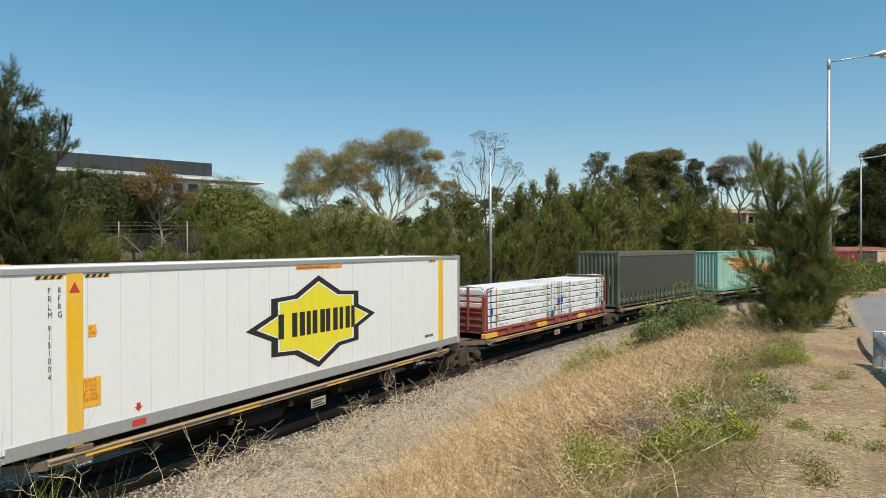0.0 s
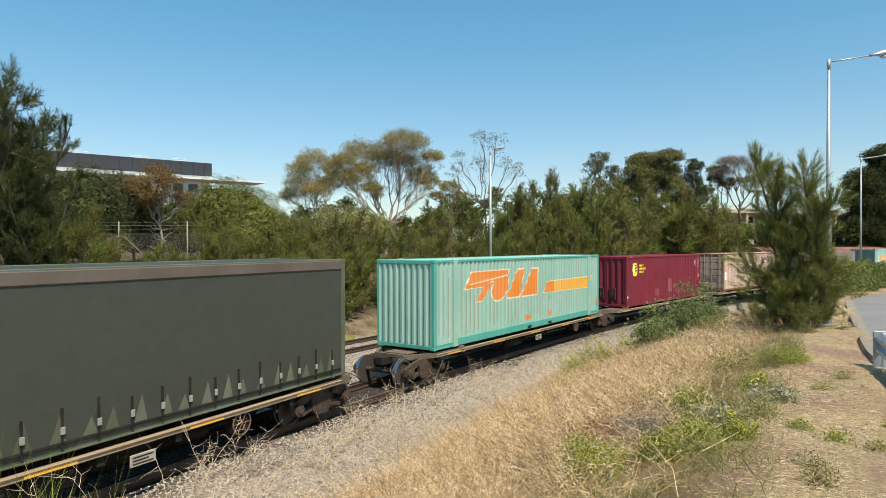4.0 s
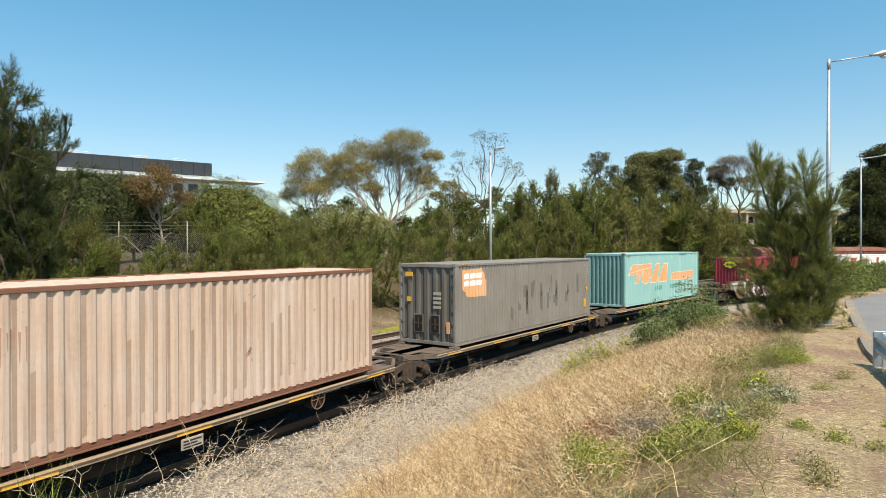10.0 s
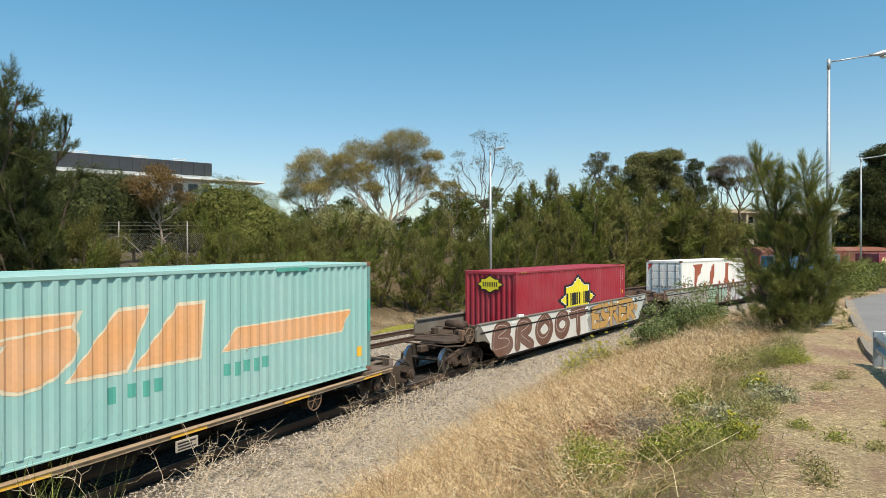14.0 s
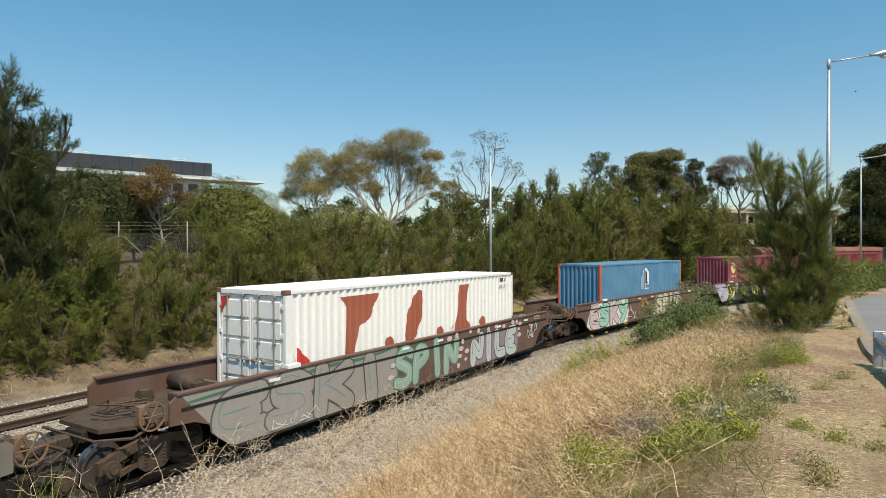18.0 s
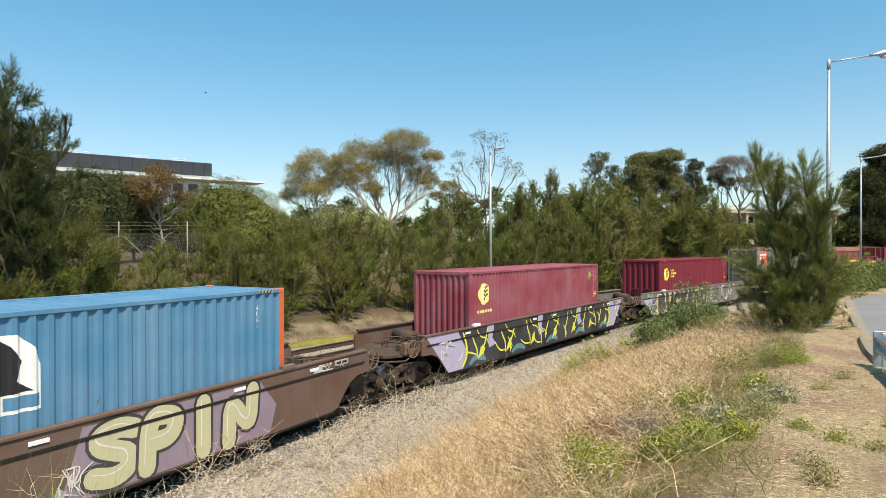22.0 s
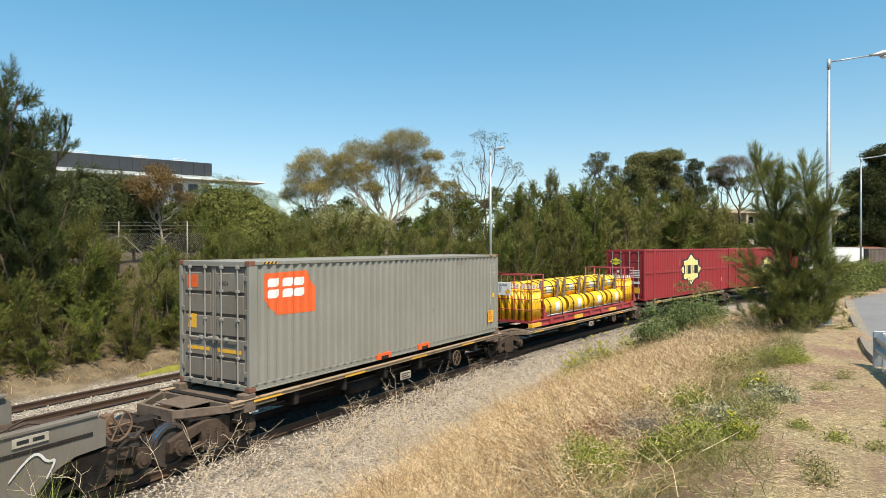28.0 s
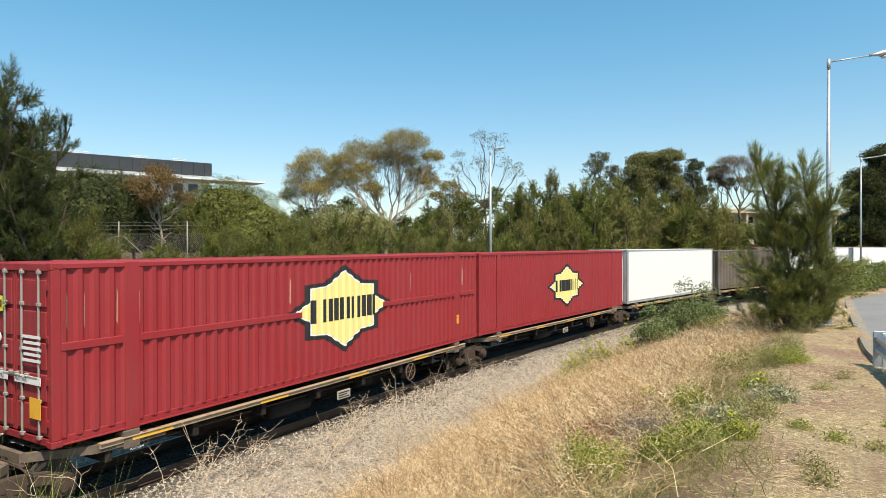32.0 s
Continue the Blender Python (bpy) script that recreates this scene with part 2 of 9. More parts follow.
def ground_height(x, y):
    x, y = np.asarray(x, float).ravel(), np.asarray(y, float).ravel()
    s, d = from_line(x, y)
    z = np.interp(d, PROFILE_D, PROFILE_Z)
    wob = np.sin(x * 0.9 + 1.7 * np.sin(y * 0.6)) * np.sin(y * 1.1 + 0.8) * 0.07 + np.sin(x * 3.1 + y * 1.3) * np.sin(y * 2.7 - x) * 0.025
    z = z + wob * np.clip((np.abs(d - 3) - 8) / 3, 0, 1)
    over = np.interp(x, EDGE_X, EDGE_Y) - y
    z = np.where((over > 0) & (x > -60) & (x < 110), np.minimum(z, 1.72), z)
    return z, d


def gz(x, y):
    return float(ground_height([x], [y])[0][0])


def spread(a, b, fine, lo, hi, grow=1.35):
    """Grid lines: fine between a and b, wider and wider out to lo and hi."""
    mid = list(np.arange(a, b + 1e-6, fine))
    out, st, p = [], fine, b
    while p < hi:
        st *= grow
        p += st
        out.append(p)
    inn, st, p = [], fine, a
    while p > lo:
        st *= grow
        p -= st
        inn.append(p)
    return np.array(inn[::-1] + mid + out)


def build_ground():
    xs, ys = spread(0, 62, 0.4, -2600, 2600), spread(-12, 30, 0.4, -2600, 2600)
    gx, gy = np.meshgrid(xs, ys, indexing="ij")
    z, d = ground_height(gx, gy)
    nx, ny = gx.shape
    idx = np.arange(nx * ny).reshape(nx, ny)
    faces = np.stack([idx[:-1, :-1], idx[1:, :-1], idx[1:, 1:], idx[:-1, 1:]], -1).reshape(-1, 4)
    me = bpy.data.meshes.new("ground")
    me.from_pydata(np.stack([gx.ravel(), gy.ravel(), z], -1).tolist(), [], faces.tolist())
    at = me.attributes.new("across", "FLOAT", "POINT")
    at.data.foreach_set("value", ((np.clip(d, -40, 40) + 40) / 80).astype(np.float32))
    me.shade_smooth()

    n = Nodes("earth_gravel_and_straw", 0.95).world()
    wob = n.math("MULTIPLY", n.math("SUBTRACT", n.noise(0.7, 5, 0.6), 0.5), 0.035)
    a = n.math("ADD", n.attribute("across"), wob)
    stones, tone = n.cells(17, colour=True), n.noise(60, 4, 0.7)
    big = n.noise(0.35, 4, 0.55)
    bw = n.t.nodes.new("ShaderNodeRGBToBW")
    n.link(stones, bw.inputs[0])
    gravel = n.ramp(bw.outputs[0], (0.1, (0.15, 0.125, 0.10)), (0.45, (0.32, 0.275, 0.22)), (0.8, (0.50, 0.44, 0.36)))
    gravel = n.mix(n.ramp(big, (0.4, 0.0), (0.7, 0.5)), gravel, (0.33, 0.26, 0.185))
    gravel = n.mix(n.ramp(tone, (0.3, 0.0), (0.8, 0.4)), gravel, (0.17, 0.14, 0.11))
    straw = n.noise(1.0, 6, 0.7, n.scaled(30, 8, 8))
    straw2 = n.noise(1.0, 6, 0.7, n.scaled(7, 26, 8))
    litter = n.mix(n.ramp(straw, (0.42, 0.0), (0.62, 1.0)), (0.21, 0.15, 0.085), (0.44, 0.35, 0.20))
    litter = n.mix(n.ramp(straw2, (0.5, 0.0), (0.66, 0.85)), litter, (0.47, 0.365, 0.21))
    bare = n.mix(n.ramp(n.noise(14, 6, 0.7), (0.3, 0.0), (0.75, 1.0)), (0.18, 0.11, 0.075), (0.37, 0.245, 0.165))
    mulch = n.mix(n.ramp(n.noise(0.55, 4, 0.6), (0.44, 0.0), (0.57, 1.0)), litter, bare)
    bank = n.mix(n.ramp(n.noise(0.9, 5, 0.6), (0.4, 0.0), (0.6, 1.0)), (0.13, 0.088, 0.05), (0.26, 0.185, 0.105))
    far = n.mix(n.ramp(n.noise(0.8, 5, 0.6), (0.35, 0.0), (0.65, 1.0)), (0.10, 0.074, 0.045), (0.27, 0.21, 0.132))
    lat = lambda d, w=0.006: ((d + 40) / 80 - w, (d + 40) / 80 + w)
    step = lambda d: n.ramp(a, (lat(d)[0], 0.0), (lat(d)[1], 1.0))
    col = n.mix(step(-11.2), mulch, bank)
    col = n.mix(step(-5.0), col, gravel)
    col = n.mix(step(9.9), col, far)
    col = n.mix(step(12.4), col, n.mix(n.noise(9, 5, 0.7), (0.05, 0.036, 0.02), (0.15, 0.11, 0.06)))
    # the shade under the train, put into the ballast colour between -1.35 and 1.35
    train_shade = n.mix(n.ramp(bw.outputs[0], (0.2, 0.0), (0.9, 1.0)), (0.022, 0.018, 0.015), (0.085, 0.07, 0.056))
    col = n.mix(n.math("MULTIPLY", step(-1.35), n.math("SUBTRACT", 1.0, step(1.35))), col, train_shade)
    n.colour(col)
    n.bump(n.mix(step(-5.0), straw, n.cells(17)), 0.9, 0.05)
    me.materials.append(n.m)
    return tagged(new("ground", me), "gravel, straw-covered soil and dry grassy bank along the line", "ground", kind="structure")


def build_track(d, gauge, s0, s1, label):
    """Two rails on concrete sleepers, laid along the line."""
    rail_mat = Nodes("rail_steel", 0.55, 0.3)
    rail_mat.colour(rail_mat.mix(rail_mat.noise(7, 5, 0.7), (0.13, 0.075, 0.05), (0.06, 0.04, 0.03)))
    head_mat = M_RAILHEAD
    base = thing("railway_track", label, "railway track", "railway tracks", "structure")
    prof = [(-0.07, -0.17), (-0.07, -0.155), (-0.012, -0.14), (-0.012, -0.045), (-0.036, -0.035), (-0.036, -0.004), (-0.028, 0.0), (0.028, 0.0), (0.036, -0.004), (0.036, -0.035), (0.012, -0.045), (0.012, -0.14), (0.07, -0.155), (0.07, -0.17)]
    ss = np.arange(s0, s1 + 0.01, 2.0)
    for side in (-1, 1):
        m, h = Mesh(), Mesh()
        n = len(prof)
        for i, s in enumerate(ss):
            for o, z in prof:
                x, y, _ = on_line(s, d + side * (gauge / 2 + 0.036) + o)
                m.v.append((x, y, z))
            for o in (-0.026, 0.026):
                x, y, _ = on_line(s, d + side * (gauge / 2 + 0.036) + o)
                h.v.append((x, y, 0.003))
        for i in range(len(ss) - 1):
            m.f += [(i * n + k, i * n + (k + 1) % n, (i + 1) * n + (k + 1) % n, (i + 1) * n + k) for k in range(n)]
            h.f.append((2 * i, 2 * i + 2, 2 * i + 3, 2 * i + 1))
        rail = part("rail", m, rail_mat.m, base)
        part("rail_head", h, head_mat, rail, "polished running surface")
    return base


M_RAILHEAD = plain("rail_head", (0.32, 0.29, 0.27), 0.35, 0.8, 0.2, 20)
M_KERB = plain("dirty_kerb_concrete", (0.27, 0.235, 0.19), 0.9, 0, 0.3, 7, 0.3)
build_ground()
build_track(0.0, 1.435, -300, 440, "rusty standard gauge rails on pale ballast beneath the train")
build_track(6.5, 1.60, -300, 300, "rusty broad gauge rails on pale ballast by the trees")


def build_road():
    m = Mesh()
    n = Nodes("asphalt", 0.9).world()
    col = n.mix(n.noise(120, 3, 0.7), (0.17, 0.165, 0.165), (0.26, 0.255, 0.25))
    col = n.mix(n.ramp(n.noise(0.5, 5, 0.6), (0.4, 0.0), (0.7, 0.5)), col, (0.15, 0.145, 0.14))
    n.colour(col).bump(n.noise(150, 2, 0.6), 0.3, 0.01)
    xs = np.arange(-60, 110.1, 1.0)
    left = [(x, float(np.interp(x, EDGE_X, EDGE_Y))) for x in xs]
    for x, y in left:
        m.v += [(x, y - 0.02, 1.90), (x - 0.4, y - 4, 1.95), (x - 0.8, y - 9.5, 1.88), (x - 0.8, y - 14, 1.90)]
    for i in range(len(left) - 1):
        m.f += [(4 * i + k, 4 * i + 4 + k, 4 * i + 5 + k, 4 * i + 1 + k) for k in range(3)]
    m.smooth = True
    tagged(part("road", m, n.m, None), "grey asphalt road bending away behind the hedge", "road", kind="structure")
    k, g = Mesh(), Mesh()
    edge = [Vector((x, float(np.interp(x, EDGE_X, EDGE_Y)), 0)) for x in np.arange(-60, 35.2, 0.7)]
    for i, p in enumerate(edge):
        t = (edge[min(i + 1, len(edge) - 1)] - edge[max(i - 1, 0)]).normalized()
        u = Vector((-t.y, t.x, 0))
        for o, z in ((0.13, 1.6), (0.13, 2.02), (0.02, 2.025), (0.0, 2.0), (-0.03, 1.6)):
            k.v.append(tuple(p + u * o + Vector((0, 0, z))))
        for o, z in ((0.0, 1.935), (-0.22, 1.918), (-0.22, 1.7)):
            g.v.append(tuple(p + u * o + Vector((0, 0, z))))
    for i in range(len(edge) - 1):
        k.f += [(5 * i + a, 5 * i + 5 + a, 5 * i + 6 + a, 5 * i + 1 + a) for a in range(4)]
        g.f += [(3 * i + a, 3 * i + 3 + a, 3 * i + 4 + a, 3 * i + 1 + a) for a in range(2)]
    kerb = tagged(part("kerb", k, M_KERB, None), "pale concrete kerb and gutter between straw verge and road", "kerb", kind="structure")
    part("gutter", g, M_KERB, kerb)


build_road()
# ---- the train: its way by the time, 0 at nine seconds ----
SPEED_T = [0, 4, 8, 12, 16, 20, 24, 28, 32]
SPEED_V = [8.519, 8.615, 8.441, 8.455, 8.489, 8.480, 8.356, 8.378, 8.358]
_t = np.linspace(0, 32, 641)
_v = np.interp(_t, SPEED_T, SPEED_V)
_way = np.concatenate([[0], np.cumsum((_v[1:] + _v[:-1]) / 2 * 0.05)])
_way = _way - np.interp(9, _t, _way)


def way(t):
    return float(np.interp(t, _t, _way))


def ride(centre, half, t):
    """Pose of a wagon whose pivots lie half metres before and behind its centre."""
    s = centre - way(t)
    xa, ya, _ = on_line(s - half)
    xb, yb, _ = on_line(s + half)
    return pose((xa + xb) / 2, (ya + yb) / 2, 0, 0, 0, math.degrees(math.atan2(yb - ya, xb - xa)))


RIDERS, BOGIES, WHEELS = [], [], []


def rides(ob, centre, half, local=None):
    """Notes that a thing rides on the wagon there, at a place of its own on it."""
    RIDERS.append((ob, centre, half, local or Matrix.Identity(4)))
    ob.matrix_basis = ride(centre, half, 0) @ (local or Matrix.Identity(4))
    return ob


WHEEL_R = 0.43
_mesh = {}


def shared(key, make, material):
    """One mesh for all alike parts."""
    if key not in _mesh:
        me = make().data(key)
        me.materials.append(material)
        if key == "wheelset":
            me.materials.append(M_TREAD)
            for p in me.polygons:
                p.material_index = int(math.hypot(p.center.x, p.center.z) > WHEEL_R - 0.035)
        _mesh[key] = me
    return _mesh[key]


def wheelset_mesh():
    m = Mesh()
    m.smooth = False
    m.cyl((0, -0.95, 0), (0, 0.95, 0), 0.075, 10)
    for s in (-1, 1):
        m.cyl((0, s * 0.69, 0), (0, s * 0.725, 0), WHEEL_R + 0.03, 28)
        m.ring((0, s * 0.765, 0), 1, WHEEL_R, 0.12, WHEEL_R - 0.07, 28)
        m.cyl((0, s * 0.74, 0), (0, s * 0.775, 0), WHEEL_R - 0.06, 28)
        m.cyl((0, s * 0.70, 0), (0, s * 0.86, 0), 0.13, 12)
    return m


def side_frame_mesh():
    m = Mesh()
    y0, y1 = 0.93, 1.06
    m.slab([(-1.12, 0.36), (-1.12, 0.58), (-0.72, 0.72), (-0.25, 0.80), (0.25, 0.80), (0.72, 0.72), (1.12, 0.58), (1.12, 0.36),
            (0.74, 0.36), (0.74, 0.50), (0.36, 0.62), (0.36, 0.30), (0.20, 0.16), (-0.20, 0.16), (-0.36, 0.30), (-0.36, 0.62), (-0.74, 0.50), (-0.74, 0.36)], y0, y1)
    for s in (-1, 1):
        m.cyl((s * 0.9, y0 - 0.02, WHEEL_R), (s * 0.9, y1 + 0.09, WHEEL_R), 0.155, 12)
        m.cyl((s * 0.9, y1 + 0.09, WHEEL_R), (s * 0.9, y1 + 0.12, WHEEL_R), 0.09, 8)
        m.slab([(s * 0.36, 0.30), (s * 0.36, 0.40), (s * 0.74, 0.30), (s * 0.74, 0.20)], y0 + 0.02, y1 - 0.02)
    return m


def spring_mesh():
    """One coil spring, its windings as a ribbed turned body."""
    m, n = Mesh(), 12
    prof = [(0.085, 0.25)] + [(r, 0.265 + 0.066 * k + dz) for k in range(5) for r, dz in ((0.088, 0.0), (0.088, 0.03), (0.052, 0.036), (0.052, 0.060))] + [(0.085, 0.60)]
    for r, z in prof:
        m.v += [(r * math.cos(2 * math.pi * i / n), 0.99 + r * math.sin(2 * math.pi * i / n), z) for i in range(n)]
    m.f = [(k * n + i, k * n + (i + 1) % n, k * n + n + (i + 1) % n, k * n + n + i) for k in range(len(prof) - 1) for i in range(n)]
    return m


def bolster_mesh():
    m = Mesh()
    m.box(-0.22, 0.22, -0.98, 0.98, 0.50, 0.74, 0.03)
    m.cyl((0, 0, 0.74), (0, 0, 0.82), 0.24, 16)
    for s in (-1, 1):
        m.box(s * 0.45 - 0.05, s * 0.45 + 0.05, -0.85, 0.85, 0.42, 0.55, 0.01)
        m.cyl((s * 0.30, -0.8, 0.34), (s * 0.30, 0.8, 0.34), 0.04, 8)
    return m


def flip(m):
    m.v = [(x, -y, z) for x, y, z in m.v]
    return m


def add_bogie(wagon, x, centre, half):
    b = part("bogie", shared("bogie", bolster_mesh, M_DARK), None, wagon)
    b.location = (x, 0, 0)
    part("side_frame", shared("side_frame_far", side_frame_mesh, M_STEEL), None, b)
    part("side_frame", shared("side_frame_near", lambda: flip(side_frame_mesh()), M_STEEL), None, b)
    for x1 in (-0.2, 0.0, 0.2):
        part("spring", shared("spring_far", spring_mesh, M_STEEL), None, b).location = (x1, 0, 0)
        part("spring", shared("spring_near", spring_mesh, M_STEEL), None, b).location = (x1, -1.98, 0)
    for dx in (-0.9, 0.9):
        w = part("wheelset", shared("wheelset", wheelset_mesh, M_WHEEL), None, b)
        w.matrix_parent_inverse = Matrix.Translation((dx, 0, WHEEL_R))
        WHEELS.append(w)
    BOGIES.append((b, centre, half, x))


def text_data(words, size, material, squash=0.8, spacing=1.0):
    """A flat mesh of words in x and z, its origin at the lower left, facing -y."""
    cu = bpy.data.curves.new("lettering", "FONT")
    cu.body, cu.size, cu.space_character, cu.space_line = words, size, spacing, 0.95
    ob = bpy.data.objects.new("lettering", cu)
    me = bpy.data.meshes.new_from_object(ob)
    bpy.data.objects.remove(ob)
    me.transform(Matrix.Diagonal((squash, 1, 1, 1)))
    me.transform(Matrix.Rotation(math.pi / 2, 4, "X"))
    me.materials.clear()
    me.materials.append(material)
    return me


def lettering(parent, words, x, y, z, size, material, squash=0.8, rot=0.0, name="lettering", label=""):
    ob = part(name, text_data(words, size, material, squash), None, parent, label)
    ob.location, ob.rotation_euler = (x, y, z), (0, 0, rot)
    return ob


# ---- shipping containers ----


def corrugation(x0, x1, pitch=0.278, depth=0.043):
    """Profile of a corrugated wall: x and the distance behind the outer plane."""
    n = max(1, round((x1 - x0) / pitch))
    p = (x1 - x0) / n
    pts = []
    for i in range(n):
        a = x0 + i * p
        pts += [(a, 0.0), (a + p * 0.29, 0.0), (a + p * 0.49, depth), (a + p * 0.80, depth)]
    return pts + [(x1, 0.0)]


def clip_strip(poly, a, b):
    for lim, sign in ((a, 1), (b, -1)):
        out = []
        for p, q in zip(poly, poly[1:] + poly[:1]):
            ip, iq = sign * (p[0] - lim) >= 0, sign * (q[0] - lim) >= 0
            if ip:
                out.append(p)
            if ip != iq:
                k = (lim - p[0]) / (q[0] - p[0])
                out.append((lim, p[1] + k * (q[1] - p[1])))
        poly = out
        if len(poly) < 3:
            return []
    return poly


def decal(parent, name, polys, material, y, lift, prof=None, label="", end=None):
    """Painted shapes in x and z, lying on a wall at y (facing -y), in its corrugations where it has them."""
    m = Mesh()
    for k, poly in enumerate(polys):
        strips = list(zip(prof, prof[1:])) if prof else [((-99, 0.0), (99, 0.0))]
        for (xa, da), (xb, db) in strips:
            c = clip_strip(list(poly), xa, xb)
            if len(c) >= 3:
                m.add([(x, y - lift - 0.00003 * k + da + (db - da) * (x - xa) / (xb - xa), z) for x, z in c], [tuple(range(len(c)))])
    if not m.v:
        return None
    me = bpy.data.meshes.new(name)
    me.from_pydata(m.v, [], m.f)
    return part(name, me, material, parent, label)


def bar(x0, x1, z0, z1, lean=0.0):
    return [(x0, z0), (x1, z0), (x1 + lean, z1), (x0 + lean, z1)]


def disc(x, z, rx, rz=None, n=28):
    rz = rz or rx
    return [(x + rx * math.cos(2 * math.pi * i / n), z + rz * math.sin(2 * math.pi * i / n)) for i in range(n)]


def scale_poly(poly, k, kz=None):
    cx, cz = sum(p[0] for p in poly) / len(poly), sum(p[1] for p in poly) / len(poly)
    return [(cx + (x - cx) * k, cz + (z - cz) * (kz or k)) for x, z in poly]


def container(label, length, height, body, frame=None, side="corrugated", end="doors", width=2.5, roof=None, group="containers on the train", post=None, castings=None, pitch=0.278, end_mat=None, rail=None, recess=None):
    """A box container, base at z 0, its visible end at -x. Returns it and the profile of its near side."""
    rail = rail or frame or body
    frame, roof, castings = frame or body, roof or body, castings or frame or body
    end_mat = end_mat or body
    L, H, W = length / 2, height, width / 2
    c = thing("shipping_container", label, "container", group)
    for s in (-1, 1):
        lo, hi = sorted((s * W, s * (W - 0.11)))
        part("bottom_rail", Mesh().box(-L + 0.16, L - 0.16, lo + (0.035 if s < 0 else 0), hi - (0.035 if s > 0 else 0), 0.05, 0.17, 0.008).box(-L + 0.16, L - 0.16, lo, hi, 0.02, 0.052, 0.004), rail, c)
        part("top_rail", Mesh().box(-L + 0.16, L - 0.16, lo, hi, H - 0.10, H - 0.012, 0.01), rail, c)
        for e in (-1, 1):
            xa, xb = sorted((e * L, e * (L - 0.16)))
            part("corner_post", Mesh().box(xa + 0.004, xb, lo, hi, 0.118, H - 0.118, 0.012), frame, c)
            for z0 in (0.0, H - 0.118):
                part("corner_casting", shared("casting%d%d%d" % (e, s, z0 > 0), lambda xa=xa, xb=xb, lo=lo, hi=hi, s=s: Mesh().box(-0.09, 0.09, -0.085, 0.085, 0, 0.118, 0.012).box(-0.045, 0.045, -0.09, 0.09, 0.03, 0.09), castings) if castings is M_STEEL else Mesh().box(-0.09, 0.09, -0.085, 0.085, 0, 0.118, 0.012).add(*_slot()), castings, c).location = (e * (L - 0.088), s * (W - 0.083), z0)
    prof = corrugation(-L + 0.16, L - 0.16, pitch) if side == "corrugated" else None
    for s in (-1, 1):
        m = Mesh()
        y = s * (W - 0.012)
        if prof:
            for x, d in prof:
                m.v += [(x, y - s * d, 0.15), (x, y - s * d, H - 0.09)]
            m.f = [(2 * i, 2 * i + 2, 2 * i + 3, 2 * i + 1) for i in range(len(prof) - 1)]
        else:
            a, b = sorted((y, y - s * 0.06))
            m.box(-L + 0.155, L - 0.155, a, b, 0.15, H - 0.09, 0.004)
        part("side_wall", m, body, c)
    m = Mesh()
    rp = corrugation(-L + 0.05, L - 0.05, 0.42, 0.02)
    for x, d in rp:
        m.v += [(x, -W + 0.09, H - 0.03 - d), (x, -0.4, H - 0.012 - d), (x, 0.4, H - 0.012 - d), (x, W - 0.09, H - 0.03 - d)]
    m.f = [(4 * i + k, 4 * i + 4 + k, 4 * i + 5 + k, 4 * i + 1 + k) for i in range(len(rp) - 1) for k in range(3)]
    part("roof", m, roof, c)
    part("floor", Mesh().box(-L + 0.02, L - 0.02, -W + 0.11, W - 0.11, 0.03, 0.15), M_DARK, c)
    for e in (-1, 1):
        x0, x1 = sorted((e * (L - 0.01), e * (L - 0.12)))
        part("end_header", Mesh().box(x0, x1, -W + 0.11, W - 0.11, H - 0.14, H - 0.014, 0.01), rail, c)
        part("end_sill", Mesh().box(x0, x1, -W + 0.11, W - 0.11, 0.02, 0.15, 0.01), rail, c)
        if e < 0 and end in ("doors", "flush"):
            for s in (-1, 1):
                door(c, -L, s, W, H, end_mat, recess) if end == "doors" else flush_door(c, -L, s, W, H, end_mat)
        else:
            m = Mesh()
            for y, d in corrugation(-W + 0.11, W - 0.11, 0.26, 0.045):
                m.v += [(e * (L - 0.02 - d), y, 0.14), (e * (L - 0.02 - d), y, H - 0.13)]
            m.f = [(2 * i, 2 * i + 2, 2 * i + 3, 2 * i + 1) for i in range(len(m.v) // 2 - 1)]
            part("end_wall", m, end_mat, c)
    if post:
        for x in (-6.02, 6.02):
            for s in (-1, 1):
                a, b = sorted((s * (W + 0.006), s * (W - 0.09)))
                part("stacking_post", Mesh().box(x - 0.14, x + 0.14, a, b, 0.0, H, 0.01), post, c)
    return c, prof


def _slot():
    m = Mesh().box(-0.045, 0.045, -0.089, 0.089, 0.03, 0.09)
    return m.v, m.f


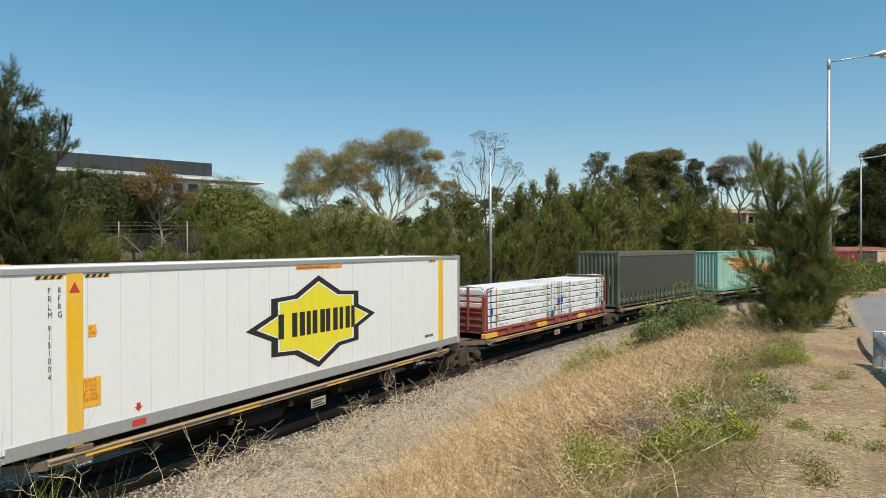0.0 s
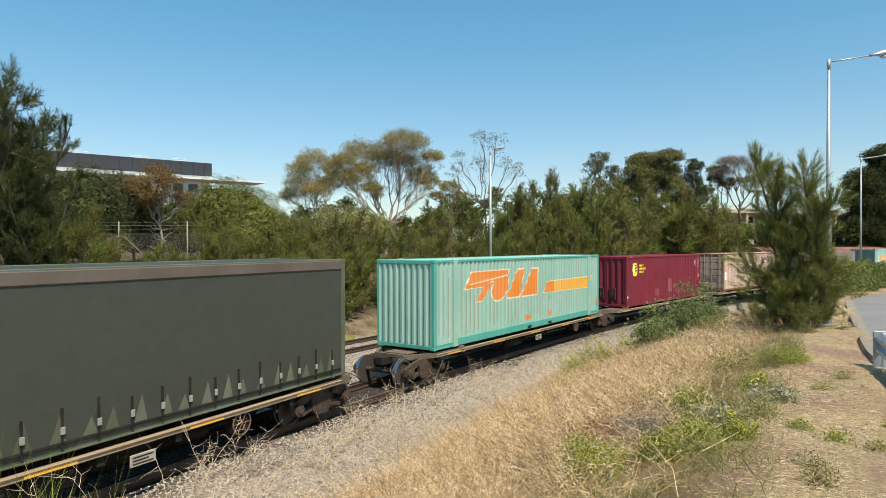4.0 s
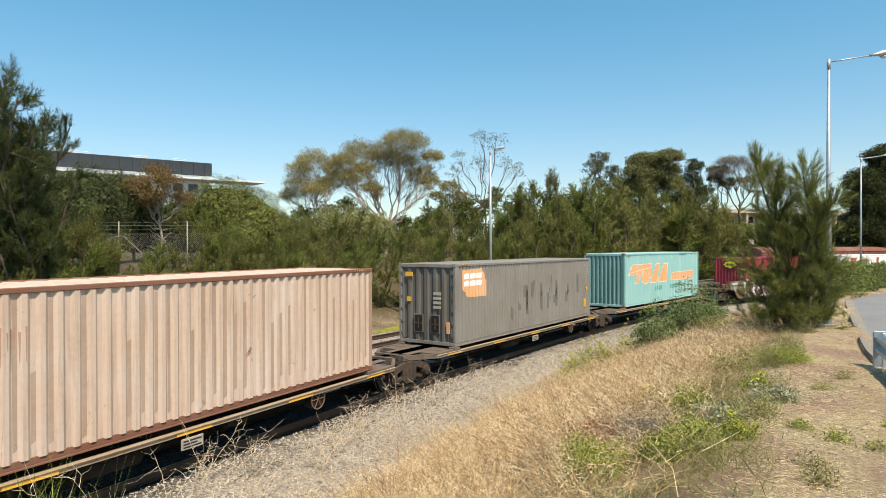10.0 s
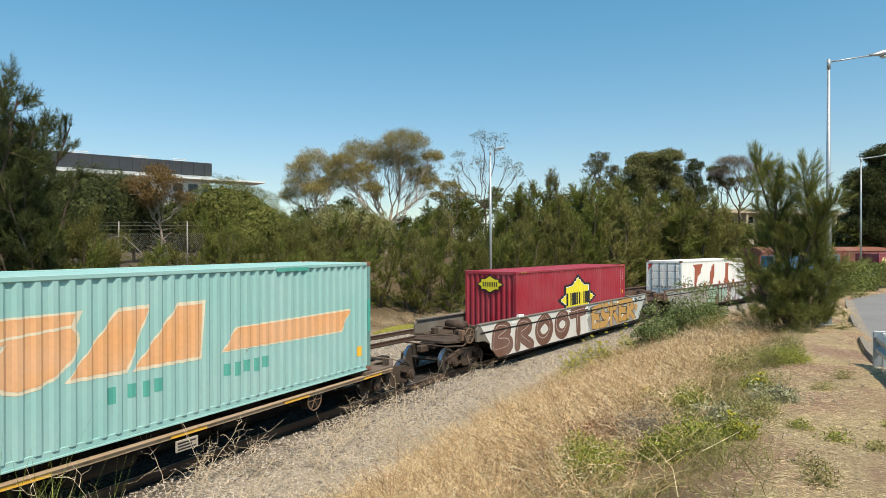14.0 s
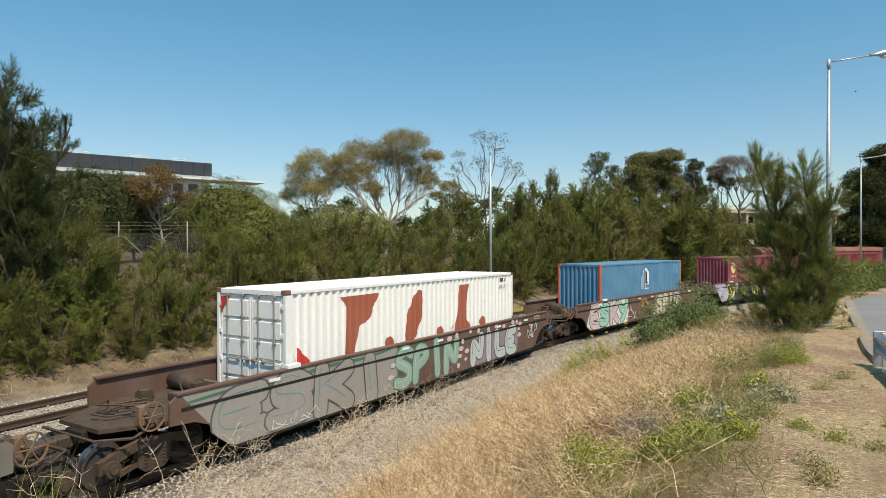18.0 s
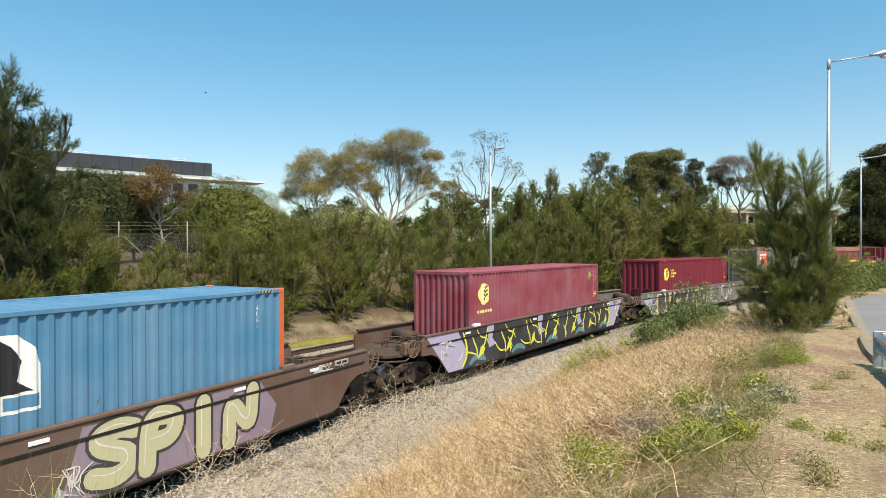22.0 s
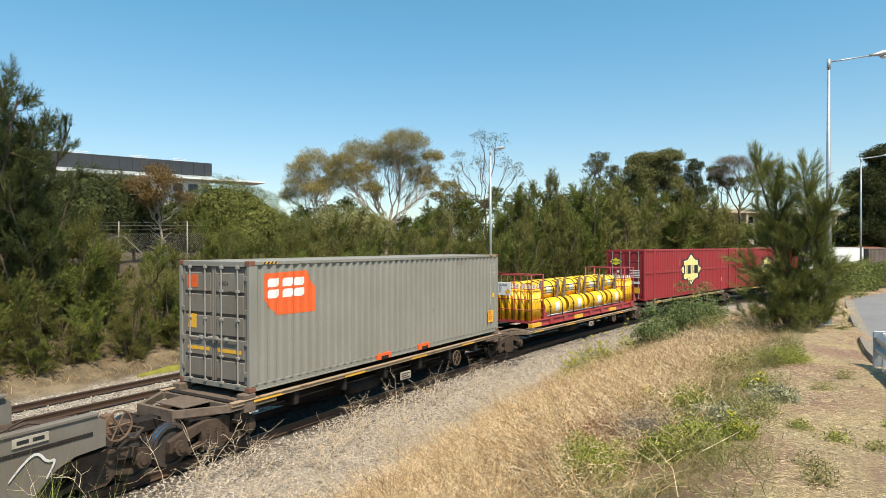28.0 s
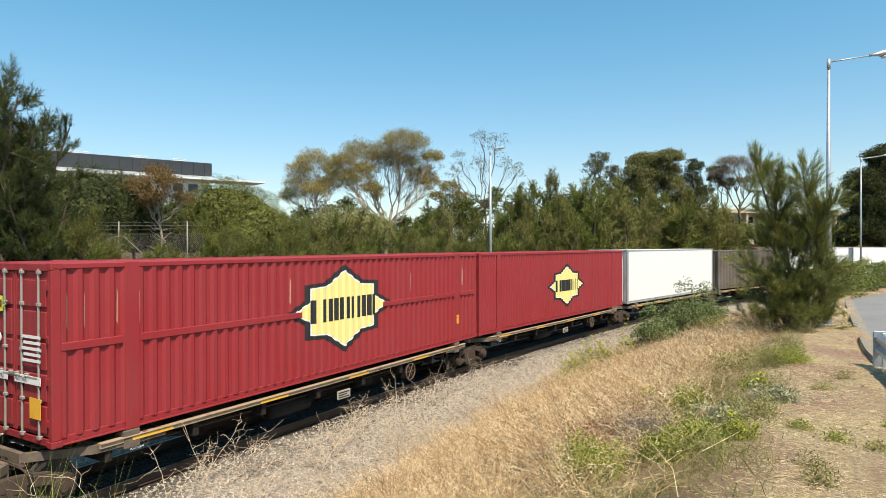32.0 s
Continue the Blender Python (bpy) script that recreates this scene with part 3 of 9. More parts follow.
def door(c, x, s, W, H, body, recess=None):
    """One leaf of the end doors with its ribs, locking rods and handle."""
    y0, y1 = sorted((s * 0.012, s * (W - 0.13)))
    m = Mesh().box(x + 0.05, x + 0.09, y0, y1, 0.16, H - 0.15)
    # a rusty or brown recess also paints in the shade between the panels
    leafd = part("door", m, recess or body, c)
    n = 5
    for i in range(n):
        za, zb = 0.22 + (H - 0.44) * i / n, 0.22 + (H - 0.44) * (i + 1) / n - 0.07
        part("door_panel", Mesh().box(x + 0.020, x + 0.055, y0 + 0.08, y1 - 0.08, za, zb, 0.014), body, leafd)
    for y in (y0 + 0.03, y1 - 0.03):
        part("door_edge", Mesh().box(x + 0.03, x + 0.055, y - 0.03, y + 0.03, 0.16, H - 0.15, 0.006), body, leafd)
    for f in (0.24, 0.74):
        y = y0 + (y1 - y0) * f
        r = Mesh().cyl((x + 0.0, y, 0.10), (x + 0.0, y, H - 0.10), 0.02, 8)
        for z in (0.14, 0.75, 1.6, H - 0.7, H - 0.16):
            r.box(x - 0.022, x + 0.04, y - 0.05, y + 0.05, z - 0.03, z + 0.03, 0.008)
        part("locking_rod", r, M_GALV_DIRTY, leafd)
        part("handle", Mesh().box(x - 0.03, x - 0.008, min(y, y - s * 0.42), max(y, y - s * 0.42), 1.12, 1.155, 0.006)
             .box(x - 0.02, x + 0.04, y - s * 0.40 - 0.05, y - s * 0.40 + 0.05, 1.09, 1.19, 0.008), M_GALV_DIRTY, leafd)
    for z in (0.4, 1.1, 1.8, H - 0.4):
        yh = s * (W - 0.13)
        part("hinge", Mesh().box(x + 0.0, x + 0.05, yh - 0.05, yh + 0.05, z - 0.06, z + 0.06, 0.008), body, leafd)


def flush_door(c, x, s, W, H, body):
    """A fluted door leaf with a recessed box for its handle."""
    y0, y1 = sorted((s * 0.012, s * (W - 0.13)))
    m = Mesh()
    for y, d in corrugation(y0, y1, 0.36, 0.05):
        m.v += [(x + 0.03 + d, y, 0.16), (x + 0.03 + d, y, H - 0.15)]
    m.f = [(2 * i, 2 * i + 2, 2 * i + 3, 2 * i + 1) for i in range(len(m.v) // 2 - 1)]
    leafd = part("door", m, body, c)
    yc = (y0 + y1) / 2 - s * 0.2
    part("handle_box", Mesh().box(x + 0.005, x + 0.06, yc - 0.2, yc + 0.2, 0.42, 1.08, 0.01), body, leafd)
    part("handle_recess", Mesh().box(x + 0.0, x + 0.02, yc - 0.16, yc + 0.16, 0.46, 1.04), M_DARK, leafd)
    part("handle", Mesh().box(x - 0.015, x + 0.01, yc - 0.14, yc + 0.14, 0.72, 0.76, 0.006).box(x - 0.015, x + 0.01, yc - 0.03, yc + 0.03, 0.55, 0.95, 0.006), M_STEEL, leafd)
    for z in (0.35, 0.8, 1.25, 1.7, 2.15, H - 0.35):
        yh = s * (W - 0.12)
        part("hinge", Mesh().box(x - 0.005, x + 0.05, yh - 0.045, yh + 0.045, z - 0.05, z + 0.05, 0.008), body, leafd)


M_GALV_DIRTY = paint("dull_bar_steel", (0.30, 0.28, 0.25), 0.6, 0.4, 0.2, 0.1, 0.4)

# ---- wagons ----


def open_wagon(label, centre, length, bogies, box=12.19, up=0.0, stripes=True):
    """A skeletal container wagon: centre sill, thin side sills, bearers, end platforms and its bogies."""
    half = 7.6
    w = thing("container_wagon", label, "freight wagon", "wagons of the train")
    L = length / 2
    sill = Mesh().slab([(-L, 0.62), (-L, 0.90), (L, 0.90), (L, 0.62), (L - 2.4, 0.58), (L - 3.6, 0.36), (-L + 3.6, 0.36), (-L + 2.4, 0.58)], -0.24, 0.24)
    part("centre_sill", sill, M_DARK, w)
    for s in (-1, 1):
        lo, hi = sorted((s * 1.27, s * 1.19))
        part("side_sill", Mesh().box(-L + 1.0, L - 1.0, lo, hi, 0.755 + up, 0.84 + up, 0.008).box(-L + 1.0, L - 1.0, min(s * 1.30, s * 1.15), max(s * 1.30, s * 1.15), 0.838 + up, 0.86 + up, 0.004), M_SILL, w)
        if s < 0:
            y = -1.275
            if stripes:
                for k, x in enumerate(np.arange(-L + 1.6, L - 1.5, 3.1)):
                    part("reflector_strip", Mesh().box(x, x + 0.85, y - 0.006, y + 0.01, 0.765 + up, 0.825 + up), M_YELLOW, w)
                part("name_board", Mesh().box(-0.3, 0.22, -1.29, -1.262, 0.47, 0.69, 0.004), M_BOARD, w, "pale stencilled plate with unreadable marks")
                for i in range(3):
                    part("marking", Mesh().box(-0.26, 0.17 - 0.1 * (i % 2), -1.294, -1.289, 0.50 + 0.06 * i, 0.53 + 0.06 * i), M_BLACK_MARK, w)
    for x in np.linspace(-L + 1.2, L - 1.2, 8):
        part("cross_bearer", Mesh().box(x - 0.07, x + 0.07, -1.2, 1.2, 0.64, 0.84 + up, 0.01), M_DARK, w)
    for e in (-1, 1):
        pts = [(e * L, -0.55), (e * (L - 0.5), -1.2), (e * (L - 1.5), -1.25), (e * (L - 2.2), -0.6), (e * (L - 2.2), 0.6), (e * (L - 1.5), 1.25), (e * (L - 0.5), 1.2), (e * L, 0.55)]
        z = 0.90 + up * 0.6
        deck = Mesh().plate([(e * (L - 0.35), -0.5), (e * (L - 2.2), -0.5), (e * (L - 2.2), 0.5), (e * (L - 0.35), 0.5)], z - 0.02, z)
        part("end_platform", deck, M_DECK, w, "rusty tread plate")
        for s in (-1, 1):
            part("end_frame", Mesh().plate([(e * (L - 0.02), s * 0.5), (e * (L - 0.02), s * 0.62), (e * (L - 0.95), s * 1.24), (e * (L - 1.3), s * 1.24), (e * (L - 1.3), s * 1.12), (e * (L - 0.95), s * 1.10)][::e * s], z - 0.14, z + 0.01), M_DECK, w)
            part("end_frame", Mesh().plate([(e * (L - 1.3), s * 1.25), (e * (L - 2.3), s * 1.25), (e * (L - 2.3), s * 1.10), (e * (L - 1.3), s * 1.10)][::e * s], z - 0.14, z + 0.01), M_DECK, w)
            for k in (1.02, 1.62, 2.22):
                part("deck_rib", Mesh().box(min(e * (L - k), e * (L - k - 0.07)), max(e * (L - k), e * (L - k - 0.07)), min(s * 0.5, s * 1.12), max(s * 0.5, s * 1.12), z - 0.12, z + 0.004, 0.006), M_DECK, w)
            part("deck_plate", Mesh().box(min(e * (L - 1.1), e * (L - 2.25)), max(e * (L - 1.1), e * (L - 2.25)), min(s * 0.5, s * 1.11), max(s * 0.5, s * 1.11), z - 0.03, z - 0.012), M_DECK, w)
        part("head_stock", Mesh().box(min(e * L, e * (L - 0.09)), max(e * L, e * (L - 0.09)), -0.62, 0.62, z - 0.22, z + 0.03, 0.01), M_DECK, w)
        part("brake_hose", Mesh().tube([(e * (L - 0.05), -0.36, 0.80), (e * (L + 0.2), -0.40, 0.72), (e * (L + 0.42), -0.38, 0.48), (e * (L + 0.62), -0.34, 0.62)], 0.028, 8), M_DARK, w)
        part("uncoupling_lever", Mesh().tube([(e * (L + 0.02), -1.15, 0.78), (e * (L + 0.10), -0.7, 0.86), (e * (L + 0.12), -0.15, 0.88)], 0.014, 6), M_STEEL, w)
        part("draft_gear", Mesh().box(min(e * L, e * (L + 0.5)), max(e * L, e * (L + 0.5)), -0.17, 0.17, 0.62, 0.90, 0.03), M_DARK, w)
        for s in (-1, 1):
            x = e * (box / 2 - 0.09)
            part("corner_pedestal", Mesh().box(x - 0.16, x + 0.16, min(s * 1.28, s * 1.0), max(s * 1.28, s * 1.0), 0.80, 0.965 + up, 0.015), M_DECK, w)
    part("air_tank", rounded(Mesh().cyl((-2.2, -0.75, 0.52), (-0.9, -0.75, 0.52), 0.2, 14)), M_DARK, w)
    part("brake_cylinder", rounded(Mesh().cyl((1.2, -0.6, 0.55), (1.9, -0.6, 0.55), 0.16, 12).cyl((1.9, -0.6, 0.55), (3.2, -0.6, 0.55), 0.03, 8)), M_DARK, w)
    part("brake_pipe", Mesh().tube([(-L + 0.3, -0.4, 0.80), (-L + 2, -0.85, 0.70), (L - 2, -0.85, 0.70), (L - 0.3, -0.4, 0.80)], 0.025), M_STEEL, w)
    hw = Mesh().ring((L - 4.4, -1.22, 0.62), 1, 0.26, 0.025, 0.235, 20)
    for a in range(3):
        hw.cyl((L - 4.4 + 0.24 * math.cos(a * 1.05), -1.22, 0.62 + 0.24 * math.sin(a * 1.05)), (L - 4.4 - 0.24 * math.cos(a * 1.05), -1.22, 0.62 - 0.24 * math.sin(a * 1.05)), 0.012, 6)
    part("handbrake_wheel", hw, M_HANDWHEEL, w, "rusty spoked handbrake wheel")
    part("handbrake_box", Mesh().box(L - 4.62, L - 4.2, -1.20, -0.95, 0.42, 0.80, 0.02), M_DARK, w)
    for x in bogies:
        add_bogie(w, x - centre, centre, half)
    return rides(w, centre, half), half


M_BOARD = plain("stencil_board", (0.42, 0.37, 0.30), 0.7, 0, 0.2, 6)


def well_wagon(label, centre, sheet):
    """A well wagon: deep side sheets with raked ends, end decks with brake gear over the bogies."""
    half, E = 9.35, 9.35
    w = thing("well_wagon", label, "freight wagon", "well wagons")
    out = [(-9.08, 1.58), (-9.24, 1.46), (-9.24, 1.02), (-8.70, 0.99), (-8.36, 0.86), (-8.05, 0.55), (-7.85, 0.32), (-7.6, 0.24), (7.6, 0.24), (7.85, 0.32), (8.05, 0.55), (8.36, 0.86), (8.70, 0.99), (9.24, 1.02), (9.24, 1.46), (9.08, 1.58)]
    sheets = []
    for s in (-1, 1):
        lo, hi = sorted((s * 1.46, s * 1.40))
        sheets.append(part("side_sheet", Mesh().slab(out, lo, hi), sheet, w))
        a, b = sorted((s * 1.49, s * 1.33))
        part("top_chord", Mesh().box(-9.1, 9.1, a, b, 1.58, 1.64, 0.01), sheet, w)
        a, b = sorted((s * 1.478, s * 1.46))
        part("sheet_rib", Mesh().box(-9.0, 9.0, a, b, 1.27, 1.33, 0.006), M_DARK, w)
        part("bottom_chord", Mesh().box(-7.7, 7.7, min(s * 1.47, s * 1.2), max(s * 1.47, s * 1.2), 0.20, 0.26, 0.01), M_DARK, w)
    part("well_floor", Mesh().box(-7.6, 7.6, -1.4, 1.4, 0.26, 0.32), M_DARK, w)
    for e in (-1, 1):
        part("bulkhead", Mesh().box(min(e * 6.75, e * 6.85), max(e * 6.75, e * 6.85), -1.39, 1.39, 0.32, 1.25, 0.01), M_DECK, w)
        pts = [(e * 6.85, -1.38), (e * 8.9, -1.38), (e * 10.2, -0.7), (e * 10.2, 0.7), (e * 8.9, 1.38), (e * 6.85, 1.38)]
        part("end_deck", Mesh().plate(pts, 1.0, 1.08), M_STEEL, w)
        part("stub_sill", Mesh().box(min(e * 7.0, e * 10.3), max(e * 7.0, e * 10.3), -0.3, 0.3, 0.78, 1.0, 0.02), M_DARK, w)
        part("coupler", Mesh().box(min(e * 10.3, e * 10.75), max(e * 10.3, e * 10.75), -0.14, 0.14, 0.70, 0.95, 0.04), M_STEEL, w)
        rail = Mesh().tube([(e * 9.25, -1.30, 1.2), (e * 9.9, -1.32, 0.95), (e * 10.4, -0.9, 0.95), (e * 10.4, 0.9, 0.95)], 0.03)
        part("hand_rail", rail, M_STEEL, w)
        g = Mesh()
        rng = random.Random(int(centre * 7) + e)
        for i in range(9):
            x = e * rng.uniform(7.2, 9.4)
            y, z = rng.uniform(-1.1, 1.1), 1.12 + rng.random() * 0.2
            g.tube([(x, y, 1.09), (x, y, z), (x + rng.uniform(-0.8, 0.8), y + rng.uniform(-0.3, 0.3), z), (x + rng.uniform(-0.8, 0.8), rng.uniform(-1.1, 1.1), z + 0.03)], 0.022, 6)
        for i in range(5):
            x, y = e * rng.uniform(7.3, 9.2), rng.uniform(-0.9, 0.9)
            g.box(x - 0.12, x + 0.14, y - 0.1, y + 0.1, 1.08, 1.08 + rng.uniform(0.12, 0.34), 0.02)
        part("brake_gear", g, M_STEEL, w)
        part("air_tank", rounded(Mesh().cyl((e * 7.3, 0.35, 1.28), (e * 7.3, 1.25, 1.28), 0.19, 14)), M_STEEL, w)
        hw = Mesh().ring((e * 9.55, -1.36, 1.28), 1, 0.28, 0.03, 0.25, 20)
        for a in range(3):
            hw.cyl((e * 9.55 + 0.26 * math.cos(a * 1.05), -1.36, 1.28 + 0.26 * math.sin(a * 1.05)), (e * 9.55 - 0.26 * math.cos(a * 1.05), -1.36, 1.28 - 0.26 * math.sin(a * 1.05)), 0.014, 6)
        hw.cyl((e * 9.55, -1.36, 1.28), (e * 9.55, -1.1, 1.28), 0.03, 8)
        hw.box(e * 9.55 - 0.1, e * 9.55 + 0.1, -1.12, -0.95, 1.06, 1.45, 0.02)
        part("handbrake_wheel", hw, M_HANDWHEEL, w, "rusty spoked handbrake wheel")
        add_bogie(w, e * 9.35, centre, half)
    return rides(w, centre, half), half, sheets[0]
# ---- the wagons and their loads, from the head to the tail ----
P_WHITE = paint("white_panel", (0.78, 0.78, 0.76), 0.45, 0.10, 0.0, 0.05, 0.12)
P_SILVER = paint("silver_rail", (0.42, 0.42, 0.42), 0.4, 0.2, 0.03, 0.1, 0.2, metal=0.4)
P_POST_YELLOW = paint("yellow_post", (0.82, 0.46, 0.02), 0.45, 0.15, 0.02)
P_GREEN = paint("dark_green_paint", (0.075, 0.09, 0.05), 0.6, 0.3, 0.12, 0.25, 0.4)
P_CURTAIN = plain("dark_green_curtain", (0.050, 0.055, 0.040), 0.55, 0, 0.15, 3, 0.25)
P_TEAL = paint("faded_teal_paint", (0.25, 0.45, 0.37), 0.55, 0.25, 0.06, 0.3, 0.55, (0.36, 0.29, 0.16))
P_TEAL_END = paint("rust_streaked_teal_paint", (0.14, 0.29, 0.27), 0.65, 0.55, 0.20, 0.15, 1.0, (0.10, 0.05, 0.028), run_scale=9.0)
P_TEAL_DARK = paint("teal_rail_paint", (0.06, 0.36, 0.29), 0.5, 0.25, 0.12, 0.15, 0.4)
P_TEAL2 = paint("pale_teal_paint", (0.27, 0.49, 0.46), 0.5, 0.12, 0.02, 0.3, 0.25)
P_MAROON = paint("maroon_paint", (0.18, 0.017, 0.032), 0.58, 0.10, 0.02, 0.03, 0.18)
P_MAROON2 = paint("chalky_maroon_paint", (0.25, 0.045, 0.065), 0.6, 0.12, 0.0, 0.25, 0.25)
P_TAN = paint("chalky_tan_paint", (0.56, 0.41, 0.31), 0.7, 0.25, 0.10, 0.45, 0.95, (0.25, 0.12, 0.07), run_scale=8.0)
P_TAN_EDGE = paint("rust_edged_tan_paint", (0.36, 0.22, 0.155), 0.75, 0.4, 0.24, 0.2, 0.5, (0.20, 0.09, 0.05))
P_RUST = paint("rust_brown_frame", (0.20, 0.085, 0.05), 0.75, 0.4, 0.2, 0.1, 0.4)
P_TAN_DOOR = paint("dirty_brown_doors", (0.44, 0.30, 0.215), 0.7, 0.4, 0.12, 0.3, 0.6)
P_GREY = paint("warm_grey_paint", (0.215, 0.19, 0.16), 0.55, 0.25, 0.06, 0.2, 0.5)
P_GREY2 = paint("pale_grey_paint", (0.235, 0.225, 0.188), 0.55, 0.2, 0.03, 0.15, 0.35)
# dusty doors, with the shade on that end also put into the grey
P_DOOR_GREY = paint("shaded_dusty_grey_doors", (0.20, 0.175, 0.14), 0.6, 0.35, 0.05, 0.2, 0.5)
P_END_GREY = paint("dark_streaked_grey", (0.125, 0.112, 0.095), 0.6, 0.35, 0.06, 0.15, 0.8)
P_RED = paint("crimson_paint", (0.33, 0.018, 0.035), 0.4, 0.08, 0.0, 0.12, 0.15)
P_RED2 = paint("worn_red_paint", (0.29, 0.017, 0.022), 0.5, 0.15, 0.06, 0.03, 0.55, (0.12, 0.05, 0.04))
P_CREAM = paint("cream_white_paint", (0.82, 0.805, 0.77), 0.5, 0.2, 0.08, 0.1, 0.35)
P_BLUE = paint("mid_blue_paint", (0.06, 0.20, 0.34), 0.5, 0.2, 0.04, 0.25, 0.4)
P_ORANGE_POST = paint("orange_post", (0.60, 0.11, 0.03), 0.5, 0.2, 0.05)
P_BROWN = paint("dark_brown_paint", (0.11, 0.085, 0.065), 0.6, 0.25, 0.08, 0.2, 0.4)
P_LOGO_YELLOW = paint("logo_yellow", (0.80, 0.68, 0.03), 0.45, 0.1, 0.0, 0.05, 0.15)
P_LOGO_PALE = paint("logo_pale_yellow", (0.80, 0.68, 0.25), 0.5, 0.1, 0.0, 0.15, 0.15)
P_LOGO_ORANGE = paint("logo_orange", (0.72, 0.22, 0.02), 0.5, 0.25, 0.0, 0.2, 0.3)
P_LOGO_FADED = paint("logo_faded_orange", (0.72, 0.36, 0.15), 0.55, 0.2, 0.0, 0.4, 0.2)
P_LOGO_RUST = paint("logo_rust_red", (0.33, 0.085, 0.04), 0.55, 0.2, 0.02, 0.1, 0.2)
P_WELL_GREY = paint("grey_well_paint", (0.16, 0.14, 0.115), 0.6, 0.35, 0.1, 0.2, 0.5)
P_WELL_BROWN = paint("brown_well_paint", (0.12, 0.065, 0.045), 0.65, 0.35, 0.12, 0.15, 0.5)
P_RACK = paint("red_oxide_rack", (0.26, 0.05, 0.035), 0.6, 0.3, 0.1, 0.15, 0.4)

# rows of the train: name, centre, length of the platform, its bogies, height of the load


def load(c, wagon_centre, half, at, z):
    return rides(c, wagon_centre, half, pose(at - wagon_centre, 0, z))


LABEL_W = "dark steel skeletal container wagon on bogies, dusty and rust-stained"
_, h = open_wagon(LABEL_W, -64.0, 15.0, [-72.4, -56.0], 12.0, 0.13)
box_a, prof_a = container("white insulated container with a yellow star emblem and yellow posts", 14.65, 3.05, P_WHITE, P_SILVER, "smooth", "doors", post=P_POST_YELLOW)
load(box_a, -64.0, h, -64.03, 1.10)

_, h = open_wagon(LABEL_W, -48.7, 14.0, [-41.7], 12.1, 0.05)
_, h = open_wagon(LABEL_W, -34.6, 13.6, [-29.3], 12.19, 0.08)
box_c, prof_c = container("dark green curtain-sided container with buckled straps", 12.3, 3.1, P_CURTAIN, P_GREEN, "smooth", "corr", end_mat=P_GREEN)
load(box_c, -34.6, h, -34.75, 1.05)

_, h = open_wagon(LABEL_W, -16.3, 17.0, [-24.2, -7.9], 12.2, 0.03)
box_d, prof_d = container("faded teal corrugated container with a leaning orange striped emblem", 14.63, 3.02, P_TEAL, P_TEAL_DARK, end="corr", post=P_TEAL)
load(box_d, -16.3, h, -16.63, 1.0)
_, h = open_wagon(LABEL_W, 0.6, 16.4, [9.0])
box_e, prof_e = container("maroon container with a round yellow emblem", 12.19, 2.896, P_MAROON, P_MAROON, "corrugated", "flush", castings=P_MAROON, pitch=0.30)
load(box_e, 0.6, h, 0.62, 0.966)
_, h = open_wagon(LABEL_W, 17.5, 16.4, [25.9])
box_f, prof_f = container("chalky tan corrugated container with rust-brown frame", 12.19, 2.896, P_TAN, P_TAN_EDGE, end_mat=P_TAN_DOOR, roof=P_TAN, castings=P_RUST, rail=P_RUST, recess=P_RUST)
load(box_f, 17.5, h, 17.5, 0.966)
_, h = open_wagon(LABEL_W, 34.4, 16.4, [42.8])
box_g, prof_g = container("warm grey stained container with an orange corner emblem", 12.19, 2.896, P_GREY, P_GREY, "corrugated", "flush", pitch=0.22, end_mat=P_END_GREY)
load(box_g, 34.4, h, 34.4, 0.966)
_, h = open_wagon(LABEL_W, 51.2, 16.4, [58.8])
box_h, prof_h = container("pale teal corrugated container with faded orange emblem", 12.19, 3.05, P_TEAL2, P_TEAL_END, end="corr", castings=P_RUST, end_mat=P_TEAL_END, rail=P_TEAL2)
load(box_h, 51.2, h, 51.25, 0.99)

WELLS = {}
for key, at, sheet, words in (("i", 72.6, P_WELL_GREY, "grey well wagon with cream and ochre graffiti"), ("j", 94.0, P_WELL_BROWN, "brown well wagon with green and grey graffiti"),
                              ("k", 115.6, P_WELL_BROWN, "rust-brown well wagon with pale green graffiti"), ("l", 136.9, P_WELL_BROWN, "black-painted well wagon with yellow graffiti"),
                              ("m", 158.2, P_WELL_GREY, "grey well wagon with black and white graffiti")):
    WELLS[key] = well_wagon(words, at, sheet) + (at,)
h = 9.35
box_i, prof_i = container("crimson corrugated container with yellow star emblems", 12.19, 2.896, P_RED, end="corr")
load(box_i, 72.6, h, 72.7, 0.54)
box_j, prof_j = container("cream-white corrugated container with large rust-red shapes", 12.19, 2.896, P_CREAM, end_mat=P_CREAM, castings=P_RUST, recess=P_CREAM)
load(box_j, 94.0, h, 94.05, 0.54)
box_k, prof_k = container("blue corrugated container with orange corner posts", 12.19, 2.896, P_BLUE, P_ORANGE_POST, end="corr", rail=P_BLUE)
load(box_k, 115.6, h, 115.6, 0.61)
box_l, prof_l = container("chalky maroon corrugated container with round yellow emblem", 12.19, 2.896, P_MAROON2, end="corr")
load(box_l, 136.9, h, 136.85, 0.66)
box_m, prof_m = container("maroon container with round yellow emblem and pale lettering", 12.19, 2.896, P_MAROON, side="corrugated", end="flush", pitch=0.25)
load(box_m, 158.2, h, 158.1, 0.66)

